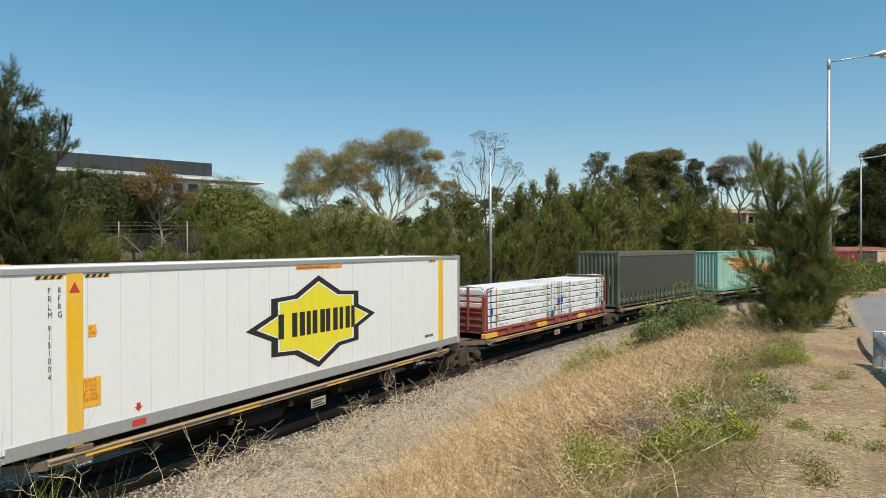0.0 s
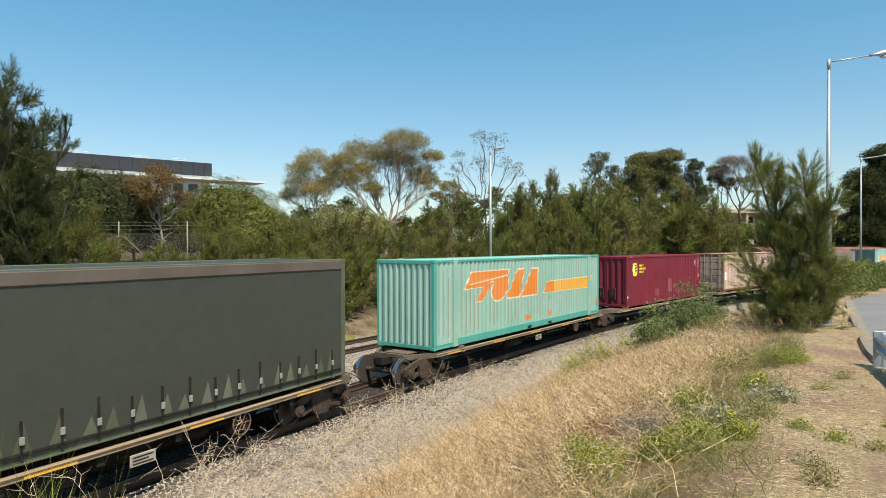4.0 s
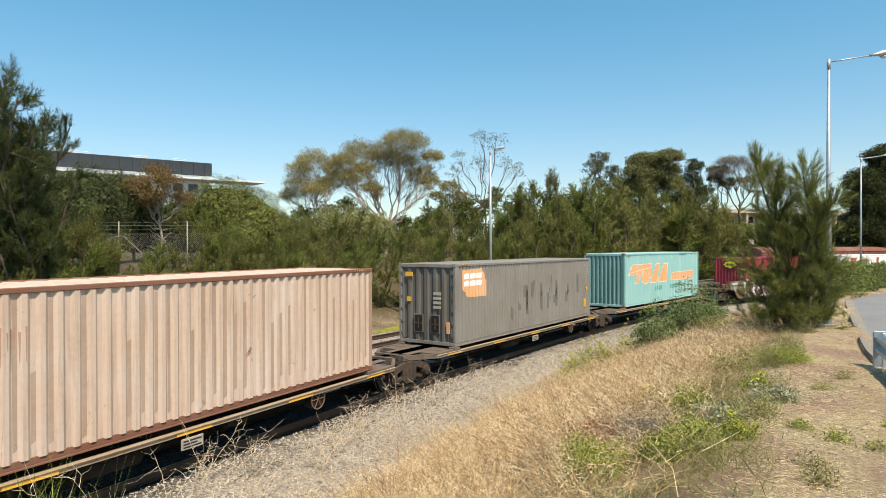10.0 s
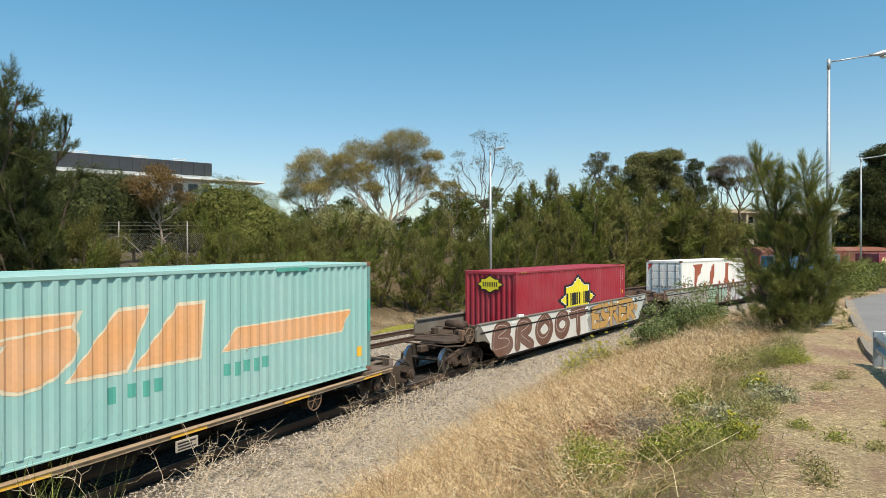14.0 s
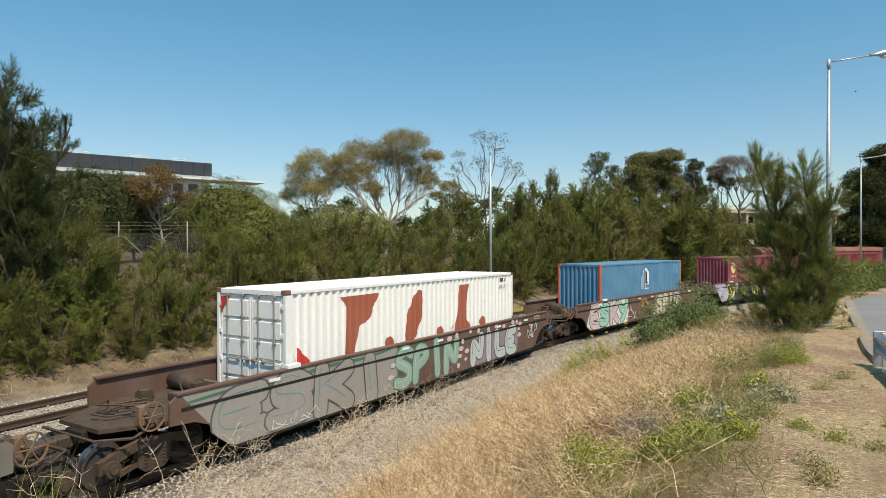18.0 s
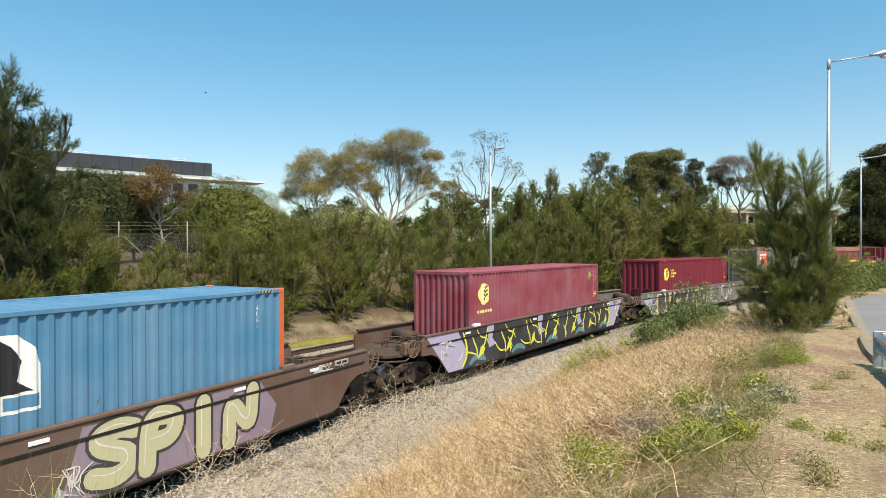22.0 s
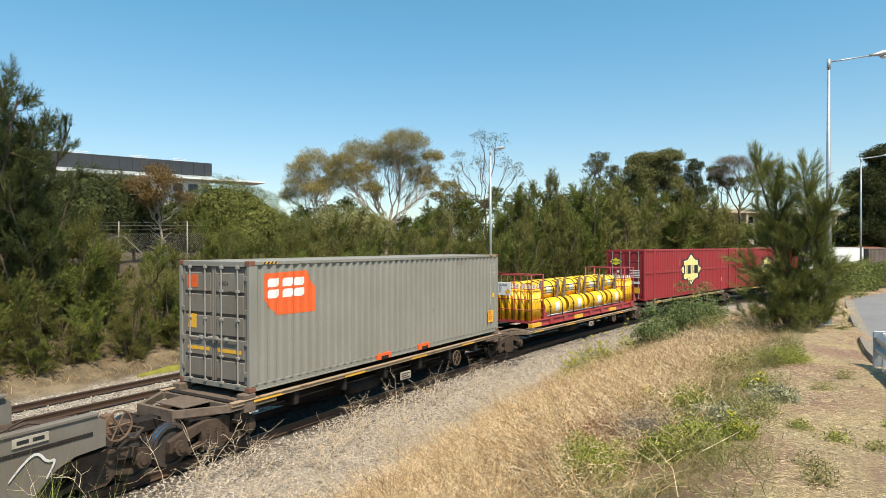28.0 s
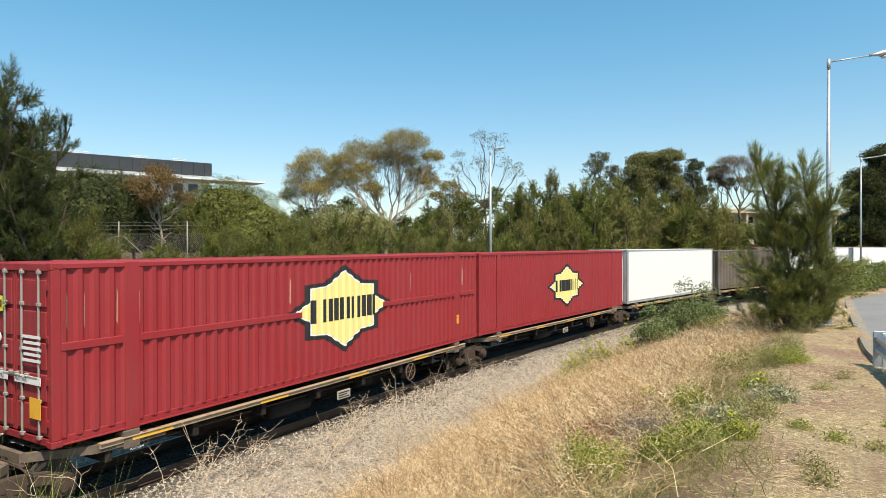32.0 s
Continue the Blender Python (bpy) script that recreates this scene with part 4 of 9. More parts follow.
_, h = open_wagon(LABEL_W, 177.0, 15.0, [170.2, 184.6], 12.19, 0.23)
box_n, prof_n = container("pale grey corrugated container with an orange corner emblem", 12.19, 2.96, P_GREY2, end="doors", end_mat=P_DOOR_GREY, recess=P_BROWN, castings=P_RUST)
load(box_n, 177.0, h, 177.1, 1.2)
_, h = open_wagon(LABEL_W, 192.3, 15.0, [199.5], 12.19, 0.0)
_, h = open_wagon(LABEL_W, 207.6, 15.2, [215.0], 12.19, 0.17)
box_p, prof_p = container("worn red corrugated container with pale yellow star emblem", 14.9, 3.08, P_RED2, post=P_RED2)
load(box_p, 207.6, h, 207.65, 1.14)
_, h = open_wagon(LABEL_W, 222.8, 15.2, [230.6], 12.19, 0.17)
box_q, prof_q = container("worn red container with pale yellow star emblem", 14.9, 3.08, P_RED2, side="corrugated", pitch=0.2, post=P_RED2)
load(box_q, 222.8, h, 222.85, 1.14)
_, h = open_wagon(LABEL_W, 238.3, 15.2, [246.0], 12.19, 0.17)
box_r, prof_r = container("plain white insulated container with dull silver rails", 14.4, 3.1, P_WHITE, P_SILVER, side="smooth", end="corr")
load(box_r, 238.3, h, 238.3, 1.14)
_, h = open_wagon(LABEL_W, 252.8, 13.6, [259.9], 12.19, 0.17)
box_s, prof_s = container("dark brown corrugated container with small pale marks", 12.19, 2.95, P_BROWN, end="corr")
load(box_s, 252.8, h, 252.75, 1.14)
_, h = open_wagon(LABEL_W, 268.3, 15.2, [275.9], 12.19, 0.17)
box_t, prof_t = container("plain white insulated container with dull silver rails", 14.4, 3.1, P_WHITE, P_SILVER, side="smooth", end="corr")
load(box_t, 268.3, h, 268.3, 1.14)
_, h = open_wagon(LABEL_W, 283.8, 15.2, [291.4], 12.19, 0.17)
box_u, prof_u = container("cream-white insulated container at the tail", 14.4, 3.1, P_CREAM, P_SILVER, side="smooth", end="corr")
load(box_u, 283.8, h, 283.8, 1.14)
# ---- materials of loads and markings ----
P_JOINT = plain("panel_joint", (0.62, 0.62, 0.60), 0.5, 0, 0.1)
P_PELMET = paint("brown_pelmet", (0.10, 0.075, 0.055), 0.5, 0.2, 0.05)
P_RIM = paint("emblem_cream", (0.72, 0.62, 0.45), 0.5, 0.15, 0.0, 0.2, 0.2)
P_LOGO_AMBER = paint("logo_amber", (0.75, 0.38, 0.04), 0.5, 0.2, 0.0, 0.2, 0.3)
P_GRIME_TEAL = paint("grimy_teal", (0.30, 0.335, 0.255), 0.7, 0.3, 0.08, 0.2, 0.5)
P_GRIME_TAN = paint("grimy_tan", (0.40, 0.275, 0.195), 0.75, 0.35, 0.10, 0.25, 0.7)
P_RUSTY_GHOST = paint("rust_bloom", (0.40, 0.22, 0.14), 0.8, 0.4, 0.1, 0.2, 0.4)
P_GREY_STAIN = paint("dark_grey_stain", (0.15, 0.133, 0.113), 0.65, 0.3, 0.0, 0.1, 0.3)
M_WRAP = paint("white_timber_wrap", (0.74, 0.75, 0.76), 0.35, 0.08, 0.0, 0.05, 0.1)
M_GREEN_MARK = plain("lime_mark", (0.50, 0.62, 0.12), 0.5)
M_GREY_PRINT = plain("grey_print", (0.22, 0.22, 0.23), 0.6)
M_STRAP_BLUE, M_STRAP_ORANGE, M_STRAP_YELLOW = plain("blue_webbing", (0.02, 0.10, 0.36), 0.8), plain("orange_webbing", (0.55, 0.22, 0.05), 0.8), plain("yellow_webbing", (0.60, 0.58, 0.06), 0.8)
P_RACK_RED = paint("red_rack", (0.34, 0.03, 0.035), 0.5, 0.2, 0.05)
M_DRUM = paint("drum_yellow", (0.86, 0.50, 0.012), 0.35, 0.06, 0.0, 0.05, 0.12)
M_CAP = plain("pale_cap", (0.70, 0.64, 0.50), 0.6)
M_LABEL = plain("white_label", (0.78, 0.78, 0.74), 0.5, 0, 0.1, 25)
M_CHAIN = plain("dark_chain", (0.06, 0.05, 0.045), 0.6, 0.4, 0.3, 30)
M_OLD_WOOD = plain("weathered_wood", (0.24, 0.18, 0.13), 0.9, 0, 0.3, 14, 0.3)

# ---- emblems, markings and graffiti ----
STAR = [(-1, 0), (-.68, .26), (-.68, .58), (-.36, .62), (0, 1), (.36, .62), (.68, .58), (.68, .26), (1, 0), (.68, -.26), (.68, -.58), (.36, -.62), (0, -1), (-.36, -.62), (-.68, -.58), (-.68, -.26)]


def star_emblem(c, y, x, z, rx, rz, yellow, prof, dark=M_BLACK_MARK):
    """A pointed yellow emblem with a dark rim and plain dark strokes across it."""
    at = lambda k: [(x + u * rx * k, z + w * rz * k) for u, w in STAR]
    rim = decal(c, "emblem_rim", [at(1.0)], dark, y, 0.004, prof)
    decal(rim, "emblem_edge", [at(0.87)], M_WHITE_MARK, y, 0.0055, prof)
    decal(rim, "emblem_field", [at(0.83)], yellow, y, 0.007, prof)
    strokes = []
    for u, w in ((-.55, .075), (-.36, .075), (-.25, .075), (-.155, .06), (-.06, .075), (.06, .075), (.15, .07), (.27, .075), (.37, .06), (.48, .075), (.575, .06)):
        strokes.append(bar(x + (u - w / 2) * rx, x + (u + w / 2) * rx, z - 0.25 * rz, z + 0.25 * rz))
    decal(rim, "emblem_stroke", strokes, dark, y, 0.010, prof)


def hazard(c, x0, x1, z0, z1, y):
    decal(c, "hazard_mark", [bar(x0, x1, z0, z1)], M_YELLOW, y, 0.005)
    n = 4
    w = (x1 - x0) / (2 * n)
    decal(c, "hazard_stripes", [bar(x0 + 2 * i * w, x0 + (2 * i + 1) * w, z0, z1, w * 0.8) for i in range(n)], M_BLACK_MARK, y, 0.008)


def column(c, words, x, z, y, size, material=M_WHITE_MARK):
    """Characters one below the other."""
    lettering(c, "\n".join(words), x, y, z, size, material, 0.75, name="number")


def plate_text(c, words, x0, x1, z0, z1, y):
    p = decal(c, "warning_plate", [bar(x0, x1, z0, z1)], M_AMBER, y, 0.006)
    n = words.count("\n") + 1
    lettering(c, words, x0 + 0.02, y - 0.010, z1 - (z1 - z0) / n * 0.85, (z1 - z0) / n * 0.82, M_RED_MARK, 0.62, name="warning_text")


NEAR = -1.238

# white insulated container
star_emblem(box_a, NEAR, 0.05, 1.50, 2.36, 1.16, P_LOGO_YELLOW, None)
for i in range(24):
    x = -7.0 + 0.6 * i
    part("panel_joint", Mesh().box(x - 0.006, x + 0.006, NEAR - 0.003, NEAR + 0.01, 0.28, 2.93), P_JOINT, box_a)
part("skirt", Mesh().box(-7.1, 7.1, -1.262, -1.20, 0.03, 0.26, 0.008), P_SILVER, box_a, "dull aluminium skirt")
part("cornice", Mesh().box(-7.15, 7.15, -1.262, -1.15, 2.94, 3.045, 0.01), P_SILVER, box_a)
column(box_a, "FRLM", -6.46, 2.62, NEAR - 0.006, 0.14, M_BLACK_MARK)
column(box_a, "9151004", -6.46, 2.0, NEAR - 0.006, 0.14, M_BLACK_MARK)
column(box_a, "RFRG", -6.30, 2.62, NEAR - 0.006, 0.14, M_BLACK_MARK)
plate_text(box_a, "CAUTION\n9'10\" HIGH\n2.5m WIDE\n48'1\" LONG\nCONTAINER", -5.92, -5.57, 0.62, 1.13, NEAR)
plate_text(box_a, "40'\nONLY", -5.80, -5.65, 1.83, 2.04, NEAR)
hazard(box_a, -6.65, -6.2, 2.86, 2.92, NEAR)
hazard(box_a, -5.85, -5.4, 2.86, 2.92, NEAR)
hazard(box_a, 5.3, 5.7, 2.86, 2.92, NEAR)
decal(box_a, "roof_notice", [bar(-0.75, 0.95, 2.82, 2.91)], M_ORANGE_MARK, NEAR, 0.005)
lettering(box_a, "DO NOT STACK 40' CONTAINERS ON ROOF", -0.72, NEAR - 0.009, 2.84, 0.075, M_BLACK_MARK, 0.78)
decal(box_a, "arrow_mark", [[(-4.90, 0.50), (-4.82, 0.50), (-4.82, 0.43), (-4.78, 0.43), (-4.86, 0.34), (-4.94, 0.43), (-4.90, 0.43)]], M_RED_MARK, NEAR, 0.005)
decal(box_a, "red_plate", [bar(-5.0, -4.72, 0.08, 0.2)], M_RED_MARK, -1.262, 0.004)
decal(box_a, "warning_triangle", [[(-6.12, 2.62), (-5.94, 2.62), (-6.03, 2.80)]], M_RED_MARK, -1.256, 0.005)
for i in range(7):
    part("tally_mark", Mesh().box(5.05 + i * 0.07, 5.10 + i * 0.07, NEAR - 0.006, NEAR, 0.45, 0.53), M_BLACK_MARK, box_a)

# dark green curtain-sided container
for i in range(19):
    x = -5.75 + 0.63 * i
    m = Mesh().box(x - 0.022, x + 0.022, -1.262, -1.236, 0.10, 0.72 + 0.06 * (i % 3), 0.004)
    st = part("curtain_strap", m, M_DARK, box_c)
    part("buckle", Mesh().box(x - 0.04, x + 0.04, -1.285, -1.258, 0.34, 0.47, 0.008), M_GALV_DIRTY, st)
part("curtain_hem", Mesh().box(-5.95, 5.95, -1.262, -1.236, 0.17, 0.22, 0.005), M_DARK, box_c)
part("pelmet", Mesh().box(-6.0, 6.0, -1.265, -1.2, 2.82, 3.06, 0.02), P_PELMET, box_c, "brown top pelmet")
for i in range(24):
    x = -5.9 + 0.5 * i + 0.06 * math.sin(i * 2.1)
    part("curtain_fold", Mesh().slab([(x - 0.15, 0.2), (x + 0.13, 0.2), (x + 0.02, 0.62 + 0.1 * math.sin(i * 1.7))], NEAR - 0.005, NEAR + 0.01), P_GREEN, box_c)
for i in range(4):
    part("chalk_mark", Mesh().box(-6.16, -6.14, -0.75 + 0.35 * i, -0.735 + 0.35 * i, 1.2, 1.7 + 0.2 * (i % 2)), M_WHITE_MARK, box_c)


def tilted_emblem(c, prof, dx, dz, fill, stripe, y=NEAR):
    """Leaning orange bars, a disc and a long stripe, rimmed in white."""
    shapes = [[(-5.38, 1.95), (-4.93, 2.52), (-2.25, 2.54), (-2.4, 2.22), (-3.7, 2.13), (-4.1, 1.98)],
              [(-4.66, 1.45), (-4.2, 1.47), (-3.45, 2.1), (-4.0, 2.1)],
              [(-3.5 + 0.62 + 0.62 * math.cos(a) + 0.22 * math.sin(a), 1.9 + 0.50 * math.sin(a)) for a in [2 * math.pi * i / 22 for i in range(22)]],
              [(-2.36, 1.45), (-1.5, 2.5), (-0.89, 2.52), (-1.32, 1.44)],
              [(-1.15, 1.44), (-0.23, 2.5), (0.36, 2.5), (0.30, 1.44)],
              [(0.89, 1.45), (1.25, 1.9), (1.95, 1.9), (1.95, 1.44)]]
    long = [(1.95, 1.44), (1.95, 1.9), (6.4 - 1.2 * (dz < 0), 1.93), (6.0 - 1.2 * (dz < 0), 1.42)]
    mv = lambda p: [(x + dx, z + dz) for x, z in p]
    rim = decal(c, "emblem_rim", [scale_poly(mv(p), 1.09, 1.13) for p in shapes], P_RIM, y, 0.004, prof)
    decal(rim, "emblem_bar", [mv(p) for p in shapes], fill, y, 0.007, prof)
    decal(rim, "emblem_rim", [scale_poly(mv(long), 1.02, 1.16)], P_RIM, y, 0.004, prof)
    decal(rim, "emblem_stripe", [mv(long)], stripe, y, 0.007, prof)
    decal(rim, "emblem_line", [[(x + dx, z + dz) for x, z in ((-5.2, 2.06), (-5.16, 2.1), (-2.3, 2.36), (-2.3, 2.31))]], P_RIM, y, 0.009, prof)


tilted_emblem(box_d, prof_d, 0.0, 0.0, P_LOGO_ORANGE, P_LOGO_AMBER)
for x in (-0.57, 1.5):
    decal(box_d, "label_plate", [bar(x - 0.2, x + 0.2, 0.42, 0.60)], P_LOGO_ORANGE, NEAR, 0.004, prof_d)
decal(box_d, "label_plate", [bar(6.95, 7.12, 0.5, 0.78)], P_LOGO_ORANGE, -1.25, 0.004)
part("wide_skirt", Mesh().box(-5.85, 5.85, -1.256, -1.20, 0.03, 0.28, 0.008), P_TEAL_DARK, box_d, "darker teal skirt")
for x in (-0.5, 1.45):
    part("fork_pocket", Mesh().box(x - 0.17, x + 0.17, -1.262, -1.2, 0.05, 0.16), M_DARK, box_d)
tilted_emblem(box_h, prof_h, 0.0, -0.17, P_LOGO_FADED, P_LOGO_FADED)
decal(box_h, "repaired_patch", [bar(2.4, 3.5, 2.90, 2.99)], P_TEAL_DARK, -1.25, 0.004)
decal(box_h, "repaired_patch", [bar(5.94, 6.08, 1.1, 2.0)], P_TEAL_DARK, -1.25, 0.004)
decal(box_h, "scuffed_patch", [bar(x, x + 0.16, 0.75 - 0.05 * (i % 2), 1.0) for i, x in enumerate((0.9, 1.2, 1.45, 1.75, 2.0, -1.7, -1.3, -1.0, -0.75))], P_TEAL_DARK, NEAR, 0.004, prof_h)
decal(box_h, "label_plate", [bar(5.5, 5.68, 0.45, 0.72)], M_AMBER, NEAR, 0.004, prof_h)
hazard(box_h, -5.7, -5.3, 2.88, 2.93, -1.25)

# maroon containers with a round emblem


def disc_emblem(c, prof, x, z, r, yellow, words=True):
    d = decal(c, "round_emblem", [disc(x, z, r * 0.98, r)], yellow, NEAR, 0.005, prof)
    decal(d, "emblem_leaf", [[(x - 0.05, z - 0.25), (x + 0.22, z - 0.05), (x + 0.22, z + 0.02), (x - 0.05, z - 0.16)], [(x - 0.05, z - 0.1), (x + 0.22, z + 0.1), (x + 0.22, z + 0.17), (x - 0.05, z - 0.01)],
                             [(x - 0.05, z + 0.05), (x + 0.22, z + 0.25), (x + 0.22, z + 0.32), (x - 0.05, z + 0.14)]], M_BLACK_MARK, NEAR, 0.008, prof)
    decal(d, "emblem_leaf", [[(x - 0.24, z - 0.05), (x - 0.08, z - 0.22), (x - 0.08, z - 0.10), (x - 0.15, z - 0.02), (x - 0.15, z + 0.12), (x - 0.03, z + 0.16), (x - 0.08, z + 0.22), (x - 0.24, z + 0.14)]], M_WHITE_MARK, NEAR, 0.008, prof)
    if words:
        for i, w in enumerate((0.45, 0.9, 0.62)):
            rng = random.Random(i)
            k, bars = 0.0, []
            while k < w:
                step = rng.uniform(0.06, 0.1)
                bars.append(bar(x + r + 0.25 + k, x + r + 0.25 + k + step * 0.72, z + 0.16 - 0.19 * i, z + 0.28 - 0.19 * i))
                k += step
            decal(c, "illegible_line", bars, yellow, NEAR, 0.005, prof)


disc_emblem(box_e, prof_e, -4.93, 2.12, 0.40, P_LOGO_YELLOW)
disc_emblem(box_m, prof_m, -5.02, 1.98, 0.40, P_LOGO_YELLOW)
disc_emblem(box_l, prof_l, -5.06, 2.05, 0.40, P_LOGO_PALE, False)
decal(box_l, "illegible_line", [bar(-5.5 + 0.11 * i, -5.42 + 0.11 * i, 1.36, 1.46) for i in range(9)], P_LOGO_PALE, NEAR, 0.005, prof_l)
for c, num, kind in ((box_e, "SLZU7403604", "4EG1"), (box_l, "SLZU760044", "4FG1"), (box_m, "SLZU7404175", "4EG1"), (box_g, "SCFU4162001", "4EG1"), (box_n, "SCFU4180343", "4FG1"), (box_i, "LCGU9644032", "4EG8")):
    column(c, num, 5.45, 2.5, NEAR - 0.008, 0.15)
    column(c, kind, 5.72, 2.5, NEAR - 0.008, 0.15)
    decal(c, "small_plate", [bar(5.62, 5.78, 1.32, 1.50)], M_AMBER, NEAR, 0.005)
for c in (box_e, box_l):
    oval = decal(c, "oval_emblem", [disc(5.0, 2.32, 0.21, 0.20)], P_LOGO_YELLOW, NEAR, 0.005)
    decal(oval, "emblem_field", [disc(5.0, 2.32, 0.19, 0.18)], M_GREY_MARK, NEAR, 0.008)
    decal(oval, "emblem_angle", [[(4.88, 2.32), (4.94, 2.22), (4.97, 2.24), (4.92, 2.32), (4.97, 2.41), (5.05, 2.42), (5.04, 2.45), (4.94, 2.44)]], M_WHITE_MARK, NEAR, 0.010)
    decal(oval, "emblem_script", [bar(4.98, 5.02, 2.28, 2.36, 0.02), bar(5.04, 5.08, 2.29, 2.37, 0.02), bar(5.10, 5.14, 2.30, 2.38, 0.02)], P_LOGO_YELLOW, NEAR, 0.010)
for patch_bar in (bar(0.2, 0.65, 0.55, 1.4), bar(-1.9, -1.4, 0.40, 0.85)):
    decal(box_e, "repainted_patch", [patch_bar], P_MAROON2, NEAR, 0.004, prof_e)
lettering(box_e, "EMPTY LIFT ONLY", -1.25, -1.258, 0.07, 0.10, M_WHITE_MARK, 0.8)
decal(box_e, "white_patch", [bar(-6.02, -5.90, 0.50, 0.62)], M_WHITE_MARK, -1.25, 0.004)
decal(box_f, "white_patch", [bar(-5.95, -5.60, 0.85, 1.45)], P_CREAM, NEAR, 0.004, prof_f)
for i in range(30):
    x = -5.3 + 0.075 * i + 0.02 * math.sin(i * 5.1)
    z = 2.3 - 0.1 * (0.5 + 0.5 * math.sin(i * 2.3))
    decal(box_f, "rusty_run", [[(x, z), (x + 0.03, z - 0.02), (x + 0.022, z - 0.45 - 0.2 * math.sin(i * 3.7)), (x + 0.012, z - 0.5 - 0.2 * math.sin(i * 3.7))]], P_RUSTY_GHOST, NEAR, 0.004, prof_f)


def groove_dirt(c, prof, material, z0, z1, seed, gap=0.12):
    """Grime runs left in the hollows of a corrugated side, each of its own length."""
    rng = random.Random(seed)
    for (xa, da), (xb, db) in zip(prof, prof[1:]):
        if da > 0.03 and db > 0.03 and rng.random() > gap:
            lo, hi = z0 + rng.uniform(0, 0.25), z1 - rng.uniform(0, 0.08) - (rng.random() < 0.25) * rng.uniform(0.2, 1.2)
            w = (xb - xa) * rng.uniform(0.0, 0.22)
            decal(c, "dirt_run", [[(xa + w, lo), (xb - w * 0.5, lo + 0.05), (xb - w * 0.3, hi), (xa + w * 0.6, hi - 0.04)]], material, NEAR, 0.002, prof)


groove_dirt(box_d, prof_d, P_GRIME_TEAL, 0.3, 2.9, 21)
groove_dirt(box_f, prof_f, P_GRIME_TAN, 0.2, 2.78, 22, 0.2)
lettering_end = lambda c, words, y, z, size: lettering(c, words, -6.079, y, z, size, M_DARK_MARK, 0.7, -math.pi / 2)
lettering_end(box_f, "SCFU 410180", -0.12, 2.38, 0.15)
lettering_end(box_f, "4EG1", -0.62, 2.17, 0.14)
for z, w in ((1.35, 0.3), (1.2, 0.26), (0.9, 0.22), (0.76, 0.34)):
    part("illegible_line", Mesh().box(-6.080, -6.070, -0.40 - w * 0.6, -0.40, z, z + 0.035), M_DARK_MARK, box_f)
for i in range(14):
    rng = random.Random(70 + i)
    x, z = 5.85 + rng.uniform(0, 0.2), rng.uniform(0.5, 1.25)
    decal(box_e, "scuff_mark", [disc(x, z, rng.uniform(0.015, 0.05), rng.uniform(0.02, 0.07), 7)], M_SCUFF, -1.25, 0.003)
for c, h in ((box_e, 2.896), (box_f, 2.896), (box_g, 2.896), (box_i, 2.896), (box_k, 2.896), (box_m, 2.896), (box_n, 2.96)):
    hazard(c, -5.7, -5.25, h - 0.075, h - 0.025, -1.25)
    hazard(c, 5.3, 5.7, h - 0.075, h - 0.025, -1.25)


def corner_emblem(c, prof, orange):
    sheet = decal(c, "corner_emblem", [[(-5.66, 2.66), (-4.30, 2.70), (-3.98, 2.25), (-3.98, 1.66), (-5.27, 1.68), (-5.66, 2.05)]], orange, NEAR, 0.004, prof)
    for x in (-5.52, -5.10, -4.68):
        for lo, hi in ((2.08, 2.28), (2.34, 2.54)):
            decal(sheet, "emblem_block", [[(x, lo), (x + 0.28, lo), (x + 0.34, lo + 0.05), (x + 0.34, hi), (x + 0.05, hi), (x, hi - 0.05)]], M_WHITE_MARK, NEAR, 0.007, prof)


corner_emblem(box_g, prof_g, P_LOGO_FADED)
corner_emblem(box_n, prof_n, P_VERMILION)
part("door_plate", Mesh().box(-6.080, -6.064, 0.55, 0.95, 2.32, 2.62), P_VERMILION, box_n)
part("door_plate", Mesh().box(-6.080, -6.064, 0.62, 0.92, 1.35, 1.68), M_AMBER, box_n)
for y0, y1 in ((0.15, 0.95), (-0.95, -0.15)):
    part("warning_stripe", Mesh().box(-6.080, -6.066, y0, y1, 0.84, 0.92), M_AMBER, box_n)
part("door_plate", Mesh().box(-6.10, -6.075, 0.62, 0.95, 2.42, 2.58), M_AMBER, box_g)
part("door_plate", Mesh().box(-6.10, -6.075, 0.70, 0.88, 1.52, 1.68), M_AMBER, box_g)
part("door_plate", Mesh().box(-6.10, -6.075, -1.0, -0.86, 0.45, 0.85), P_LOGO_FADED, box_g)
for i in range(4):
    part("illegible_line", Mesh().box(-6.10, -6.075, -0.62, -0.30, 1.3 + 0.16 * i, 1.4 + 0.16 * i), M_BOARD, box_g)
lettering_end(box_n, "418034", -0.2, 2.38, 0.15)
lettering_end(box_n, "4FG1", -0.5, 2.17, 0.14)
plate_text(box_g, "CAUTION\n9'6\" HIGH\n2.5m WIDE\nCONTAINER", 5.3, 5.62, 0.5, 0.9, NEAR)
plate_text(box_n, "CAUTION\n9'6\" HIGH\n2500mm WIDE\nCONTAINER", 5.25, 5.7, 0.4, 0.85, NEAR)
rng = random.Random(4)
for i in range(16):
    x, z = rng.uniform(-2.5, 4.8), rng.uniform(0.6, 1.5)
    decal(box_g, "dark_stain", [[(x, z), (x + rng.uniform(0.1, 0.35), z - rng.uniform(0, 0.2)), (x + rng.uniform(0.1, 0.35), z + rng.uniform(0.3, 1.0)), (x - 0.03, z + rng.uniform(0.3, 0.8))]], P_GREY_STAIN, NEAR, 0.003, prof_g)
